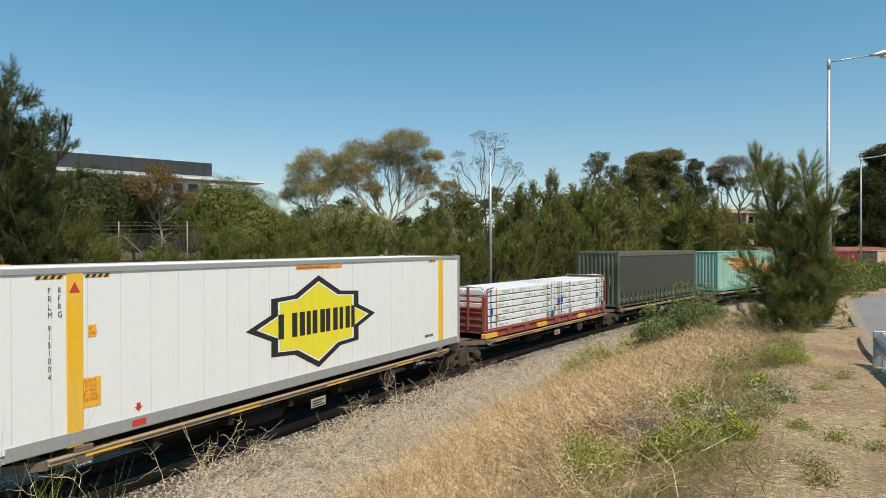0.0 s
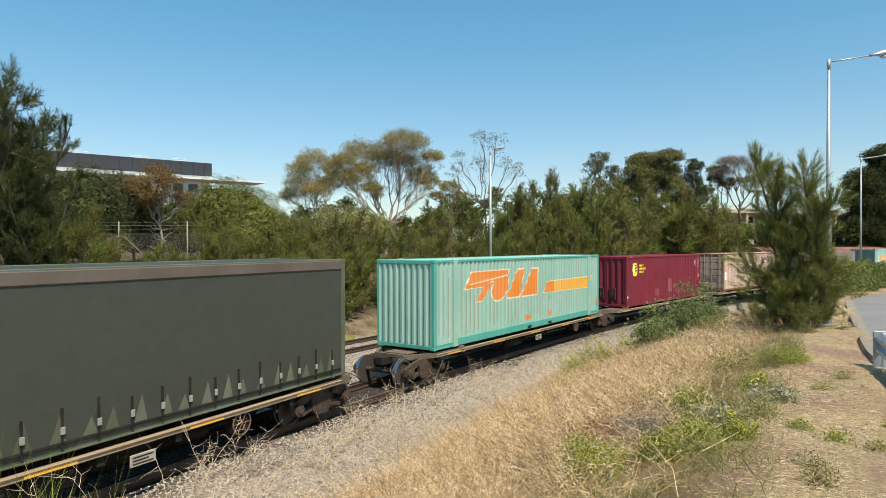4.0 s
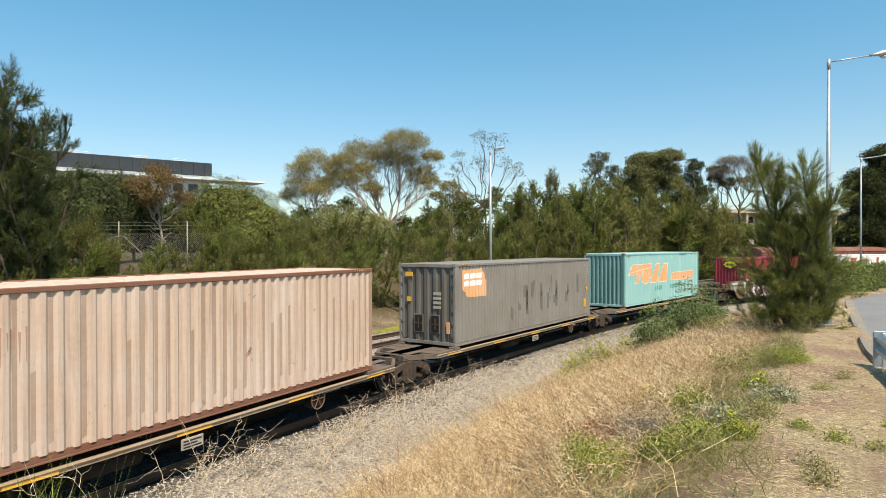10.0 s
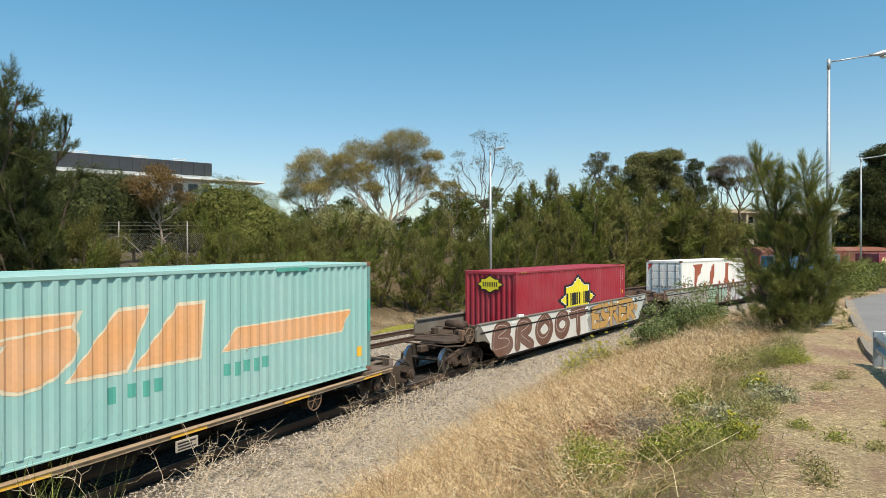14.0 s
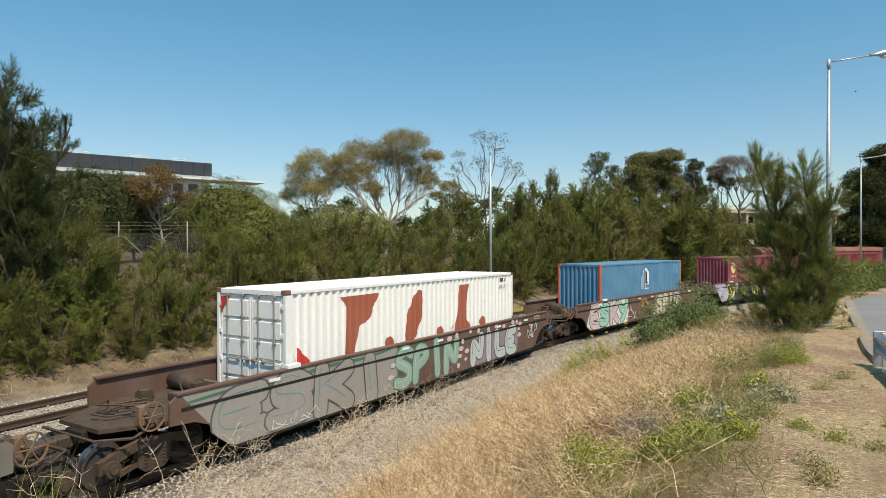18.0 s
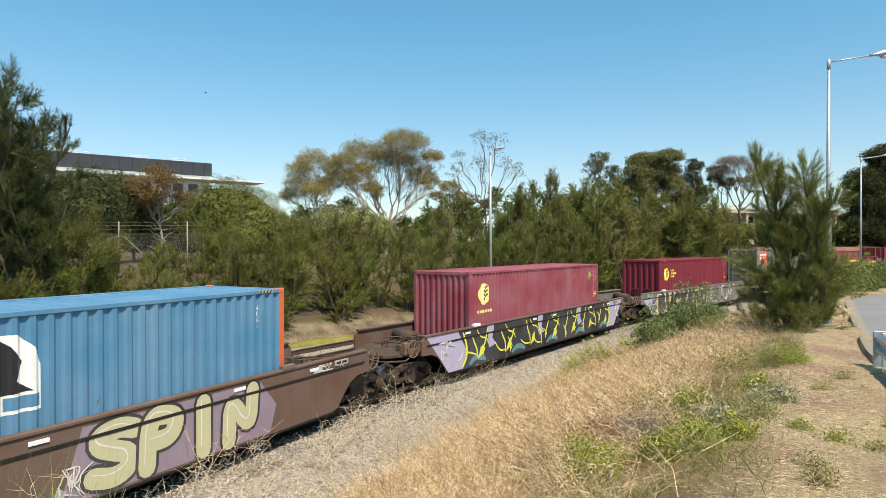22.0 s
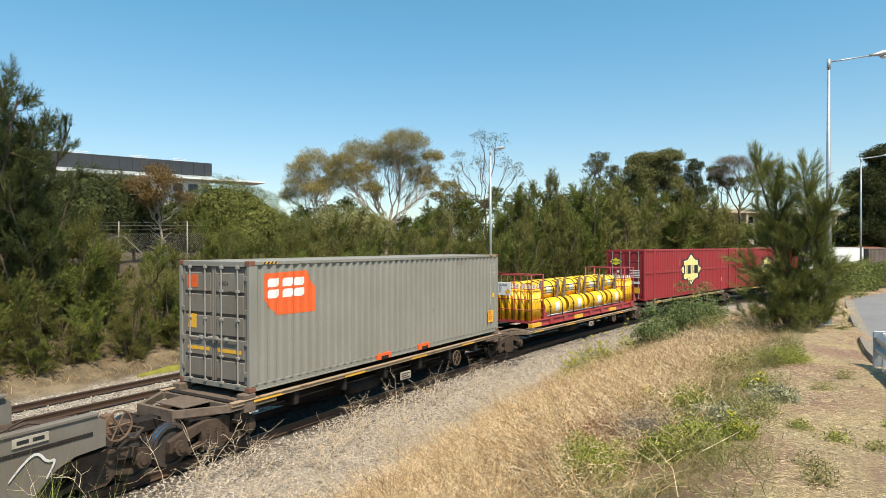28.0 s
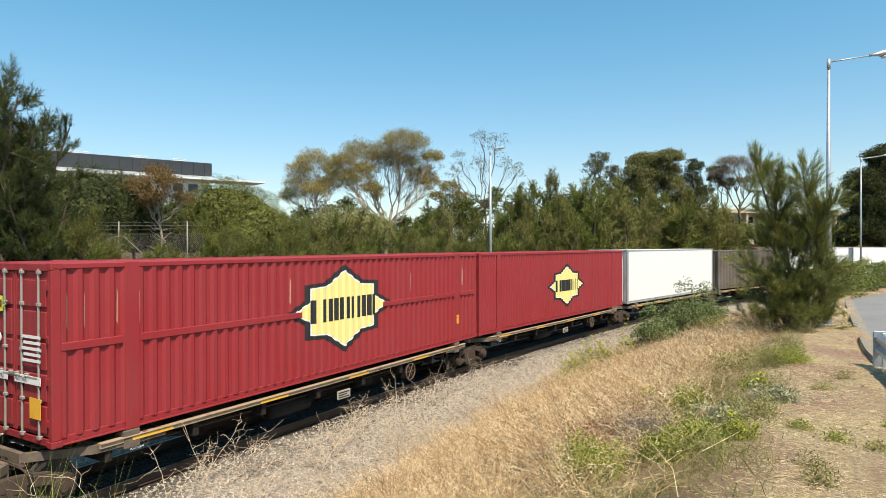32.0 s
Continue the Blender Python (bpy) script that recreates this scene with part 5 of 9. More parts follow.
for c in (box_n,):
    for x0, x1 in ((-1.5, -0.85), (0.6, 1.25)):
        part("fork_pocket", Mesh().box(x0, x1, -1.258, -1.2, 0.03, 0.2), P_VERMILION, c)
        part("fork_pocket", Mesh().box(x0 + 0.2, x1 - 0.12, -1.264, -1.2, 0.03, 0.12), M_DARK, c)
    decal(c, "dull_patch", [bar(2.95, 3.5, 2.62, 2.86)], P_GREY, NEAR, 0.004, prof_n)

# red containers with star emblems
star_emblem(box_i, NEAR, -0.1, 1.43, 2.22, 1.16, P_LOGO_YELLOW, prof_i)
star_emblem(box_p, NEAR, 0.03, 1.70, 2.2, 1.17, P_LOGO_PALE, prof_p)
star_emblem(box_q, NEAR, 0.2, 1.50, 2.05, 1.03, P_LOGO_PALE, prof_q)
for c, (z0, z1) in ((box_p, (1.60, 1.74)),):
    for xa, xb in ((-7.28, -6.2), (-5.85, -1.6), (1.7, 5.85), (6.2, 7.28)):
        part("middle_rail", Mesh().box(xa, xb, -1.252, -1.2, z0, z1, 0.01), P_RED2, c)
    for xa, xb, y in ((-0.95, -0.1, 1), (0.15, 1.0, 1)):
        m = Mesh().box(-7.475, -7.468, xa, xb, 1.02, 1.16)
        part("slogan_board", m, M_WHITE_MARK, c)
    ob = lettering(c, "YOU ARE PASSING", -7.482, 0.98, 1.055, 0.11, M_BLACK_MARK, 0.78, -math.pi / 2)
    ob = lettering(c, "ANOTHER", -7.482, -0.12, 1.055, 0.11, M_BLACK_MARK, 0.78, -math.pi / 2)
    part("warning_plate", Mesh().box(-7.476, -7.468, -0.95, -0.6, 0.45, 0.8), M_AMBER, c)
    part("round_mark", Mesh().cyl((-7.476, 0.45, 1.75), (-7.466, 0.45, 1.75), 0.09, 16), M_WHITE_MARK, c)
    for i in range(5):
        part("illegible_line", Mesh().box(-7.476, -7.47, -0.95, -0.35 - 0.06 * (i % 2), 1.4 + 0.1 * i, 1.45 + 0.1 * i), M_WHITE_MARK, c)
for c, x, w in ((box_i, -6.075, 0.72), (box_p, -7.43, 0.5)):
    y0 = 0.0 if c is box_i else 0.6
    pts = [(y0 + u * w, 2.35 + v * w * 0.55) for u, v in STAR]
    for k, mat, off in ((1.0, M_BLACK_MARK, 0.03), (0.84, P_LOGO_YELLOW, 0.036)):
        m = Mesh()
        m.add([(x - off, y0 + (y - y0) * k, 2.35 + (z - 2.35) * k) for y, z in pts], [tuple(range(len(pts)))])
        part("end_emblem", m, mat, c)
    m = Mesh()
    for i in range(7):
        m.box(x - 0.045, x - 0.04, y0 - 0.5 * w + i * w * 0.15, y0 - 0.5 * w + i * w * 0.15 + 0.07 * w, 2.35 - 0.13 * w, 2.35 + 0.13 * w)
    part("emblem_stroke", m, M_BLACK_MARK, c)
for x in (-7.2, -6.9, -6.3, -5.9, 5.9, 6.4, 7.1, -2.0, 3.1):
    decal(box_p, "rust_patch", [[(x, 2.0), (x + 0.03, 1.95), (x + 0.035, 2.5), (x + 0.01, 2.6)]], P_RUSTY_GHOST, NEAR, 0.004, prof_p)
plate_text(box_p, "9'10\"\nHIGH", 5.95, 6.12, 0.65, 0.95, -1.256)

# cream container with three large rust-red shapes
for shape in ([(-3.99, 0.9), (-3.58, 0.9), (-3.40, 1.75), (-2.95, 1.9), (-2.50, 2.62), (-4.12, 2.6), (-3.9, 2.3)],
              [(-0.75 + 0.40 * math.cos(a) + 0.30 * math.sin(a), 1.74 + 0.84 * math.sin(a)) for a in [2 * math.pi * i / 20 for i in range(20)]],
              [(1.68, 1.05), (2.80, 1.05), (2.42, 1.45), (2.62, 2.6), (2.02, 2.6)]):
    decal(box_j, "painted_shape", [shape], P_LOGO_RUST, NEAR, 0.004, prof_j, "large rust-red painted shape")
for x, z in ((-2.0, 1.12), (0.75, 1.12), (3.6, 1.18)):
    decal(box_j, "painted_dot", [disc(x, z, 0.2)], P_LOGO_RUST, NEAR, 0.004, prof_j)
decal(box_j, "red_triangle", [[(-5.7, 1.5), (-5.7, 0.9), (-5.1, 0.95)]], M_RED_MARK, NEAR, 0.005, prof_j)
part("red_corner", Mesh().add([(-6.09, 1.1, 2.25), (-6.09, 1.1, 2.68), (-6.09, 0.75, 2.68)], [(0, 1, 2)]), M_RED_MARK, box_j)

# blue container: white emblem
decal(box_k, "white_emblem", [[(-0.62, 1.3), (-0.55, 1.9), (-0.4, 2.3), (-0.12, 2.53), (0.22, 2.52), (0.48, 2.3), (0.58, 2.0), (0.58, 1.3)]], M_WHITE_MARK, NEAR, 0.004, prof_k)
decal(box_k, "emblem_figure", [[(-0.05, 1.6), (0.45, 1.62), (0.2, 1.8), (0.3, 2.1), (0.12, 2.35), (-0.02, 2.45), (-0.05, 2.1)]], M_BLACK_MARK, NEAR, 0.007, prof_k)
decal(box_k, "emblem_band", [bar(0.02, 0.56, 1.36, 1.56)], P_BLUE, NEAR, 0.007, prof_k)
decal(box_k, "bare_streak", [bar(-0.45, -0.35, 1.3, 2.4), bar(-0.2, -0.12, 1.3, 2.5)], P_BLUE, NEAR, 0.007, prof_k)
column(box_k, "4EG1", 5.2, 2.45, NEAR - 0.008, 0.14)


def inside(p):
    """Keeps painted shapes on the raked side sheet."""
    return [(max(-9.0 + max(0, (1.2 - z)) * 1.3, min(9.0 - max(0, (1.2 - z)) * 1.3, x)), min(max(z, 0.26), 1.575)) for x, z in p]


def ribbon(pts, w):
    for _ in range(2 if len(pts) < 7 else 0):
        pts = [pts[0]] + [q for a, b in zip(pts, pts[1:]) for q in ((a[0] * 0.75 + b[0] * 0.25, a[1] * 0.75 + b[1] * 0.25), (a[0] * 0.25 + b[0] * 0.75, a[1] * 0.25 + b[1] * 0.75))] + [pts[-1]]
    left, right = [], []
    for i, p in enumerate(pts):
        a, b = pts[max(i - 1, 0)], pts[min(i + 1, len(pts) - 1)]
        dx, dz = b[0] - a[0], b[1] - a[1]
        n = math.hypot(dx, dz) or 1
        k = w * (0.4 + 0.6 * math.sin(math.pi * (i + 0.5) / len(pts)))
        left.append((p[0] - dz / n * k, p[1] + dx / n * k))
        right.append((p[0] + dz / n * k, p[1] - dx / n * k))
    return left + right[::-1]


SHEET = -1.46


STROKES = {
    "S": [[(0.95, 0.85), (0.6, 1.0), (0.2, 0.9), (0.12, 0.68), (0.45, 0.54), (0.82, 0.42), (0.88, 0.18), (0.5, 0.0), (0.05, 0.12)]],
    "K": [[(0.1, 0.0), (0.1, 1.0)], [(0.9, 1.0), (0.5, 0.7), (0.12, 0.45)], [(0.3, 0.55), (0.6, 0.3), (0.95, 0.0)]],
    "I": [[(0.5, 0.0), (0.5, 1.0)]], "L": [[(0.15, 1.0), (0.12, 0.05), (0.9, 0.05)]],
    "E": [[(0.95, 1.0), (0.15, 0.95), (0.12, 0.05), (0.95, 0.0)], [(0.15, 0.5), (0.75, 0.52)]],
    "P": [[(0.12, 0.0), (0.15, 1.0), (0.65, 1.0), (0.92, 0.78), (0.7, 0.52), (0.15, 0.45)]],
    "N": [[(0.08, 0.0), (0.12, 1.0), (0.85, 0.05), (0.92, 1.0)]], "Y": [[(0.05, 1.0), (0.3, 0.55), (0.85, 0.6)], [(0.95, 1.0), (0.75, 0.4), (0.3, 0.0)]],
    "B": [[(0.12, 0.0), (0.12, 1.0), (0.7, 0.95), (0.8, 0.72), (0.2, 0.52), (0.85, 0.4), (0.85, 0.1), (0.12, 0.0)]],
    "U": [[(0.1, 1.0), (0.12, 0.3), (0.5, 0.0), (0.88, 0.3), (0.9, 1.0)]], "C": [[(0.95, 0.85), (0.55, 1.0), (0.12, 0.7), (0.12, 0.3), (0.55, 0.0), (0.95, 0.15)]],
    "D": [[(0.12, 0.0), (0.12, 1.0), (0.65, 0.95), (0.92, 0.55), (0.65, 0.05), (0.12, 0.0)]], "O": [[(0.5, 1.0), (0.12, 0.75), (0.12, 0.25), (0.5, 0.0), (0.88, 0.25), (0.88, 0.75), (0.5, 1.0)]],
    "T": [[(0.02, 0.95), (0.98, 1.0)], [(0.5, 0.98), (0.5, 0.0)]], "R": [[(0.12, 0.0), (0.12, 1.0), (0.7, 0.95), (0.8, 0.7), (0.2, 0.5), (0.92, 0.0)]]}


def bubble(sheet, words, x0, x1, fills, rim, shine, thick=0.16, edge=0.05, z0=0.40, z1=1.42, rough=0.05, seed=0, sharp=False):
    """Fat sprayed letters: an outline, a fill and thin lights along the strokes."""
    rng = random.Random(seed)
    w = (x1 - x0) / len(words)
    for i, ch in enumerate(words):
        fat, lean, thin = [], [], []
        for line in STROKES[ch]:
            p = [(x0 + w * (i + 0.08 + 0.86 * u) + rng.uniform(-rough, rough), z0 + (z1 - z0) * v + rng.uniform(-rough, rough)) for u, v in line]
            if not sharp:
                for _ in range(2):
                    p = [p[0]] + [q for a, b in zip(p, p[1:]) for q in ((a[0] * 0.75 + b[0] * 0.25, a[1] * 0.75 + b[1] * 0.25), (a[0] * 0.25 + b[0] * 0.75, a[1] * 0.25 + b[1] * 0.75))] + [p[-1]]
            for a, b in zip(p, p[1:]):
                for out, k in ((fat, thick + edge), (lean, thick)):
                    out.append(inside(band_of(a, b, k, 0 if sharp else 5)))
            thin.append(inside(ribbon([(x - thick * 0.3, z + thick * 0.4) for x, z in p], 0.014)))
        decal(sheet, "letter_outline", fat, rim, SHEET, 0.0040 + 0.0023 * i)
        decal(sheet, "sprayed_letter", lean, fills[i % len(fills)], SHEET, 0.0051 + 0.0023 * i)
        if not sharp:
            decal(sheet, "letter_highlight", thin, shine, SHEET, 0.0062 + 0.0023 * i)


def band_of(a, b, k, cap):
    """A straight stroke from a to b, k wide to each side, with round or square ends."""
    t = math.atan2(b[1] - a[1], b[0] - a[0])
    if cap == 0:
        d, e = (math.cos(t) * k * 0.9, math.sin(t) * k * 0.9), (-math.sin(t) * k, math.cos(t) * k)
        return [(a[0] - d[0] - e[0], a[1] - d[1] - e[1]), (b[0] + d[0] - e[0], b[1] + d[1] - e[1]), (b[0] + d[0] * 1.6 + e[0], b[1] + d[1] * 1.6 + e[1]), (a[0] - d[0] + e[0], a[1] - d[1] + e[1])]
    return [(b[0] + k * math.cos(t - math.pi / 2 + math.pi * j / cap), b[1] + k * math.sin(t - math.pi / 2 + math.pi * j / cap)) for j in range(cap + 1)] + \
           [(a[0] + k * math.cos(t + math.pi / 2 + math.pi * j / cap), a[1] + k * math.sin(t + math.pi / 2 + math.pi * j / cap)) for j in range(cap + 1)]


def scribble(sheet, seed, x0, x1, n, material, w=0.035, lo=0.35, hi=1.5):
    rng = random.Random(seed)
    out = []
    for i in range(n):
        x, z = rng.uniform(x0, x1), rng.uniform(lo, hi)
        p = [(x, z)]
        for _ in range(rng.randint(4, 8)):
            x, z = x + rng.uniform(-0.2, 0.3), min(max(z + rng.uniform(-0.35, 0.35), lo), hi)
            p.append((x, z))
        out.append(inside(ribbon(p, w)))
    for i, p in enumerate(out):
        decal(sheet, "sprayed_line", [p], material, SHEET, 0.021 + 0.0003 * (i % 4))


def flat(name, c):
    return paint("spray_" + name, c, 0.6, 0.2, 0.03, 0.15, 0.25)


G_WHITE, G_BLACK, G_OCHRE, G_BROWN = flat("white", (0.66, 0.64, 0.60)), flat("black", (0.022, 0.022, 0.024)), flat("ochre", (0.50, 0.28, 0.07)), flat("brown", (0.15, 0.07, 0.045))
G_GREY, G_MINT, G_PINK, G_KHAKI = flat("grey", (0.29, 0.265, 0.235)), flat("mint", (0.31, 0.56, 0.45)), flat("pink", (0.58, 0.45, 0.43)), flat("khaki", (0.50, 0.46, 0.27))
G_LILAC, G_YELLOW, G_TEAL, G_TAN = flat("lilac", (0.40, 0.36, 0.50)), flat("yellow", (0.68, 0.66, 0.07)), flat("teal", (0.09, 0.22, 0.25)), flat("tan", (0.58, 0.44, 0.25))
G_DUSK, G_MAUVE = flat("dusk", (0.075, 0.07, 0.065)), flat("mauve", (0.26, 0.19, 0.24))
G_PALE, G_GREEN, G_SAGE = flat("pale_blue", (0.46, 0.50, 0.48)), flat("green", (0.06, 0.14, 0.10)), flat("sage", (0.27, 0.37, 0.30))
band = lambda x0, x1: [inside([(x0 + (x1 - x0) * i / 12, 0.26) for i in range(13)] + [(x1 + (x0 - x1) * i / 12, 1.57) for i in range(13)])]
s = WELLS["i"][2]
decal(s, "graffiti_ground", band(-9.0, 0.6), G_WHITE, SHEET, 0.002)
decal(s, "graffiti_ground", band(0.6, 9.0), G_PALE, SHEET, 0.002)
bubble(s, "BROOT", -8.3, 0.3, (G_BROWN,), G_WHITE, G_PINK, 0.24, 0.09, 0.45, 1.40, 0.06, 1)
decal(s, "graffiti_ground", [inside([(0.9, 0.27), (7.0, 0.27), (7.4, 0.95), (6.6, 1.5), (5.2, 1.0), (3.8, 1.55), (2.6, 1.0), (1.7, 1.5), (0.5, 0.9)])], G_GREY, SHEET, 0.003)
bubble(s, "ESKER", 1.0, 7.0, (G_OCHRE,), G_BLACK, G_WHITE, 0.17, 0.035, 0.46, 1.42, 0.10, 2, True)
for k in range(9):
    x = 1.3 + 0.62 * k
    decal(s, "sprayed_wedge", [inside([(x, 0.55 + 0.3 * (k % 3)), (x + 0.34, 0.72 + 0.3 * (k % 3)), (x + 0.10, 0.80 + 0.3 * (k % 3))])], (G_WHITE, G_BLACK, G_GREY)[k % 3], SHEET, 0.0175)
decal(s, "graffiti_star", [inside([(7.35 + (0.34 if k % 2 == 0 else 0.15) * math.sin(k * math.pi / 5 + 0.2), 1.0 + (0.34 if k % 2 == 0 else 0.15) * math.cos(k * math.pi / 5 + 0.2)) for k in range(10)])], G_OCHRE, SHEET, 0.009)
scribble(s, 3, 6.2, 8.0, 4, G_BLACK, 0.014, 1.36, 1.5)
scribble(s, 31, 0.5, 1.2, 3, G_BLACK, 0.014, 1.2, 1.5)
s = WELLS["j"][2]
decal(s, "graffiti_ground", band(-9.0, -1.9), G_GREY, SHEET, 0.002)
decal(s, "graffiti_edge", [inside(ribbon([(-8.9, 1.40), (-7.4, 1.48), (-6.6, 1.30), (-5.0, 1.50), (-3.6, 1.44), (-2.2, 1.54)], 0.05))], G_GREEN, SHEET, 0.004)
bubble(s, "ESKI", -8.3, -2.4, (G_GREY,), G_DUSK, G_TEAL, 0.24, 0.045, 0.48, 1.34, 0.07, 4)
bubble(s, "SPIN", -2.0, 1.5, (G_SAGE,), G_GREEN, G_MINT, 0.155, 0.05, 0.42, 1.38, 0.05, 5)
decal(s, "graffiti_ground", [inside([(2.3, 0.3), (6.1, 0.3), (6.2, 1.25), (2.5, 1.3)])], G_MAUVE, SHEET, 0.003)
bubble(s, "NILE", 2.4, 5.9, (G_PALE,), G_BLACK, G_DUSK, 0.19, 0.04, 0.42, 1.22, 0.03, 6)
rng = random.Random(41)
for dot in [disc(x + rng.uniform(-0.1, 0.1), z + rng.uniform(-0.06, 0.06), rng.uniform(0.09, 0.19), rng.uniform(0.05, 0.10), 12) for x, z in
      ((1.55, 0.5), (1.6, 0.75), (1.65, 1.0), (1.95, 0.62), (2.05, 0.92), (1.9, 1.2), (0.9, 1.47), (1.5, 1.47), (2.3, 1.45), (2.9, 1.46), (3.6, 1.47), (4.3, 1.46), (5.0, 1.47), (5.7, 1.46), (6.2, 1.2), (6.35, 0.9), (6.1, 1.45), (6.3, 1.35), (-2.2, 1.0), (-2.3, 0.7))]:
    decal(s, "sprayed_dot", [dot], G_PINK, SHEET, 0.0200)
scribble(s, 7, 7.0, 8.0, 5, G_WHITE, 0.02, 0.7, 1.25)
scribble(s, 71, -6.4, -5.4, 4, G_WHITE, 0.016, 0.35, 0.6)
s = WELLS["k"][2]
decal(s, "graffiti_ground", [inside([(-8.2, 0.5), (-7.6, 0.27), (-3.2, 0.27), (-3.0, 0.9), (-3.3, 1.56), (-7.6, 1.56)])], G_WHITE, SHEET, 0.002)
bubble(s, "ESKY", -7.8, -3.2, (G_PINK, G_MINT), G_BLACK, G_DUSK, 0.185, 0.055, 0.45, 1.38, 0.05, 8)
decal(s, "graffiti_ground", [inside([(0.7, 0.3), (5.4, 0.3), (5.6, 0.9), (5.1, 1.5), (1.1, 1.5)])], G_MAUVE, SHEET, 0.002)
bubble(s, "SPIN", 1.2, 5.0, (G_KHAKI,), G_BLACK, G_WHITE, 0.18, 0.06, 0.45, 1.38, 0.04, 12)
scribble(s, 13, -1.8, -0.3, 5, G_OCHRE, 0.03, 0.9, 1.4)
scribble(s, 14, -3.0, -2.2, 5, G_WHITE, 0.018, 0.4, 1.2)
scribble(s, 16, 0.5, 1.0, 4, G_WHITE, 0.016, 0.4, 0.9)
scribble(s, 15, 6.3, 8.0, 5, G_WHITE, 0.014, 1.36, 1.52)
s = WELLS["l"][2]
decal(s, "graffiti_ground", band(-9.0, 9.0), G_LILAC, SHEET, 0.002)
decal(s, "graffiti_ground", [[(-6.9, 0.26), (6.6, 0.26), (7.1, 0.9), (7.0, 1.57), (-7.2, 1.57), (-6.7, 0.9)]], G_BLACK, SHEET, 0.004)
rng = random.Random(21)
strokes, wedges, washes, pale = [], [], [], []
for i in range(13):
    x = -6.3 + 12.2 * i / 12
    top, foot = rng.uniform(1.25, 1.56), rng.uniform(0.32, 0.6)
    hook = rng.choice((-1, 1))
    strokes.append(inside(ribbon([(x, top), (x + 0.12 * hook, 1.05), (x + 0.32 * hook, 0.8), (x + 0.30 * hook, foot)], 0.042)))
    strokes.append(inside(ribbon([(x + 0.30 * hook, foot + 0.1), (x - 0.15, foot + rng.uniform(0.1, 0.4)), (x - 0.5, foot + rng.uniform(0.2, 0.6))], 0.032)))
    if i % 2 == 0:
        wedges.append(inside([(x + 0.35, 0.45), (x + 0.75, 0.62), (x + 0.70, 0.95), (x + 0.5, 0.75)]))
        strokes.append(inside(ribbon([(x + 0.3, 1.5), (x + 0.55, 1.2), (x + 0.95, 1.15), (x + 1.1, 0.9)], 0.03)))
    if i % 3 == 0:
        washes.append(inside(ribbon([(x - 0.2, 0.35), (x + 0.2, 0.55), (x + 0.6, 0.5), (x + 0.9, 0.38)], 0.1)))
    if i % 4 == 1:
        pale.append(inside([(x, 1.56), (x + 0.5, 1.56), (x + 0.35, 1.1), (x + 0.6, 0.85), (x + 0.1, 0.75)]))
for x in (-6.95, 6.75):
    strokes.append(inside(ribbon([(x, 0.3), (x + 0.25, 0.6), (x + 0.3, 1.0), (x + 0.05, 1.5)], 0.06)))
for i, shape in enumerate(washes):
    decal(s, "sprayed_wash", [shape], G_TEAL, SHEET, 0.007 + 0.0002 * (i % 4))
for i, shape in enumerate(pale):
    decal(s, "sprayed_patch", [shape], G_LILAC, SHEET, 0.008 + 0.0002 * (i % 4))
for i, shape in enumerate(strokes):
    decal(s, "sprayed_stroke", [shape], G_YELLOW, SHEET, 0.010 + 0.0002 * (i % 4))
for i, shape in enumerate(wedges):
    decal(s, "sprayed_wedge", [shape], G_YELLOW, SHEET, 0.011 + 0.0002 * (i % 4))
scribble(s, 22, -8.4, -7.2, 4, G_WHITE, 0.03, 0.5, 1.3)
scribble(s, 23, 7.2, 8.2, 3, G_WHITE, 0.03, 0.7, 1.4)
s = WELLS["m"][2]
decal(s, "graffiti_ground", [[(-8.0, 0.5), (-7.6, 0.27), (-7.1, 0.27), (-7.3, 1.3), (-9.0, 1.3), (-8.6, 1.0)]], G_LILAC, SHEET, 0.002)
decal(s, "graffiti_ground", [inside([(-7.2, 0.27), (1.0, 0.27), (1.4, 0.9), (1.2, 1.5), (-7.0, 1.5), (-7.4, 0.9)])], G_TAN, SHEET, 0.002)
bubble(s, "BUCKEND", -6.9, 1.2, (G_BLACK,), G_TAN, G_DUSK, 0.21, 0.03, 0.46, 1.38, 0.05, 24)
scribble(s, 25, 1.2, 8.0, 16, G_WHITE, 0.022)
scribble(s, 26, -8.3, -7.4, 5, G_BLACK, 0.012, 0.6, 1.2)
scribble(s, 27, -8.6, -7.4, 4, G_MINT, 0.02, 1.36, 1.54)
lettering(box_j, "429 137 0", 4.9, NEAR - 0.010, 2.30, 0.20, M_GREY_MARK, 0.8)
decal(box_j, "illegible_line", [bar(4.9 + 0.16 * i, 5.02 + 0.16 * i, 2.55, 2.70) for i in range(4)], M_GREY_MARK, NEAR, 0.006, prof_j)
decal(box_j, "small_plate", [bar(4.95, 5.3, 0.5, 0.85)], M_AMBER, NEAR, 0.006, prof_j)
for key in "ijklm":
    w = WELLS[key][0]
    for x in (-6.6, -1.5, 0.4, 4.5, 6.9):
        part("reflector", Mesh().box(x - 0.16, x + 0.16, -1.482, -1.468, 1.42, 1.49), M_WHITE_MARK, w)
    part("number_board", Mesh().box(7.7, 8.25, -1.486, -1.466, 1.40, 1.54), M_BOARD, w, "pale board with unreadable marks")
    part("number_marks", Mesh().box(7.76, 7.94, -1.49, -1.486, 1.44, 1.50).box(8.0, 8.18, -1.49, -1.486, 1.44, 1.50), M_BLACK_MARK, w)
    for e in (-1, 1):
        part("locking_bracket", Mesh().box(e * 6.0 - 0.2, e * 6.0 + 0.2, -1.5, -1.36, 1.62, 1.72, 0.01), M_WHITE_MARK if e < 0 else M_DECK, w)
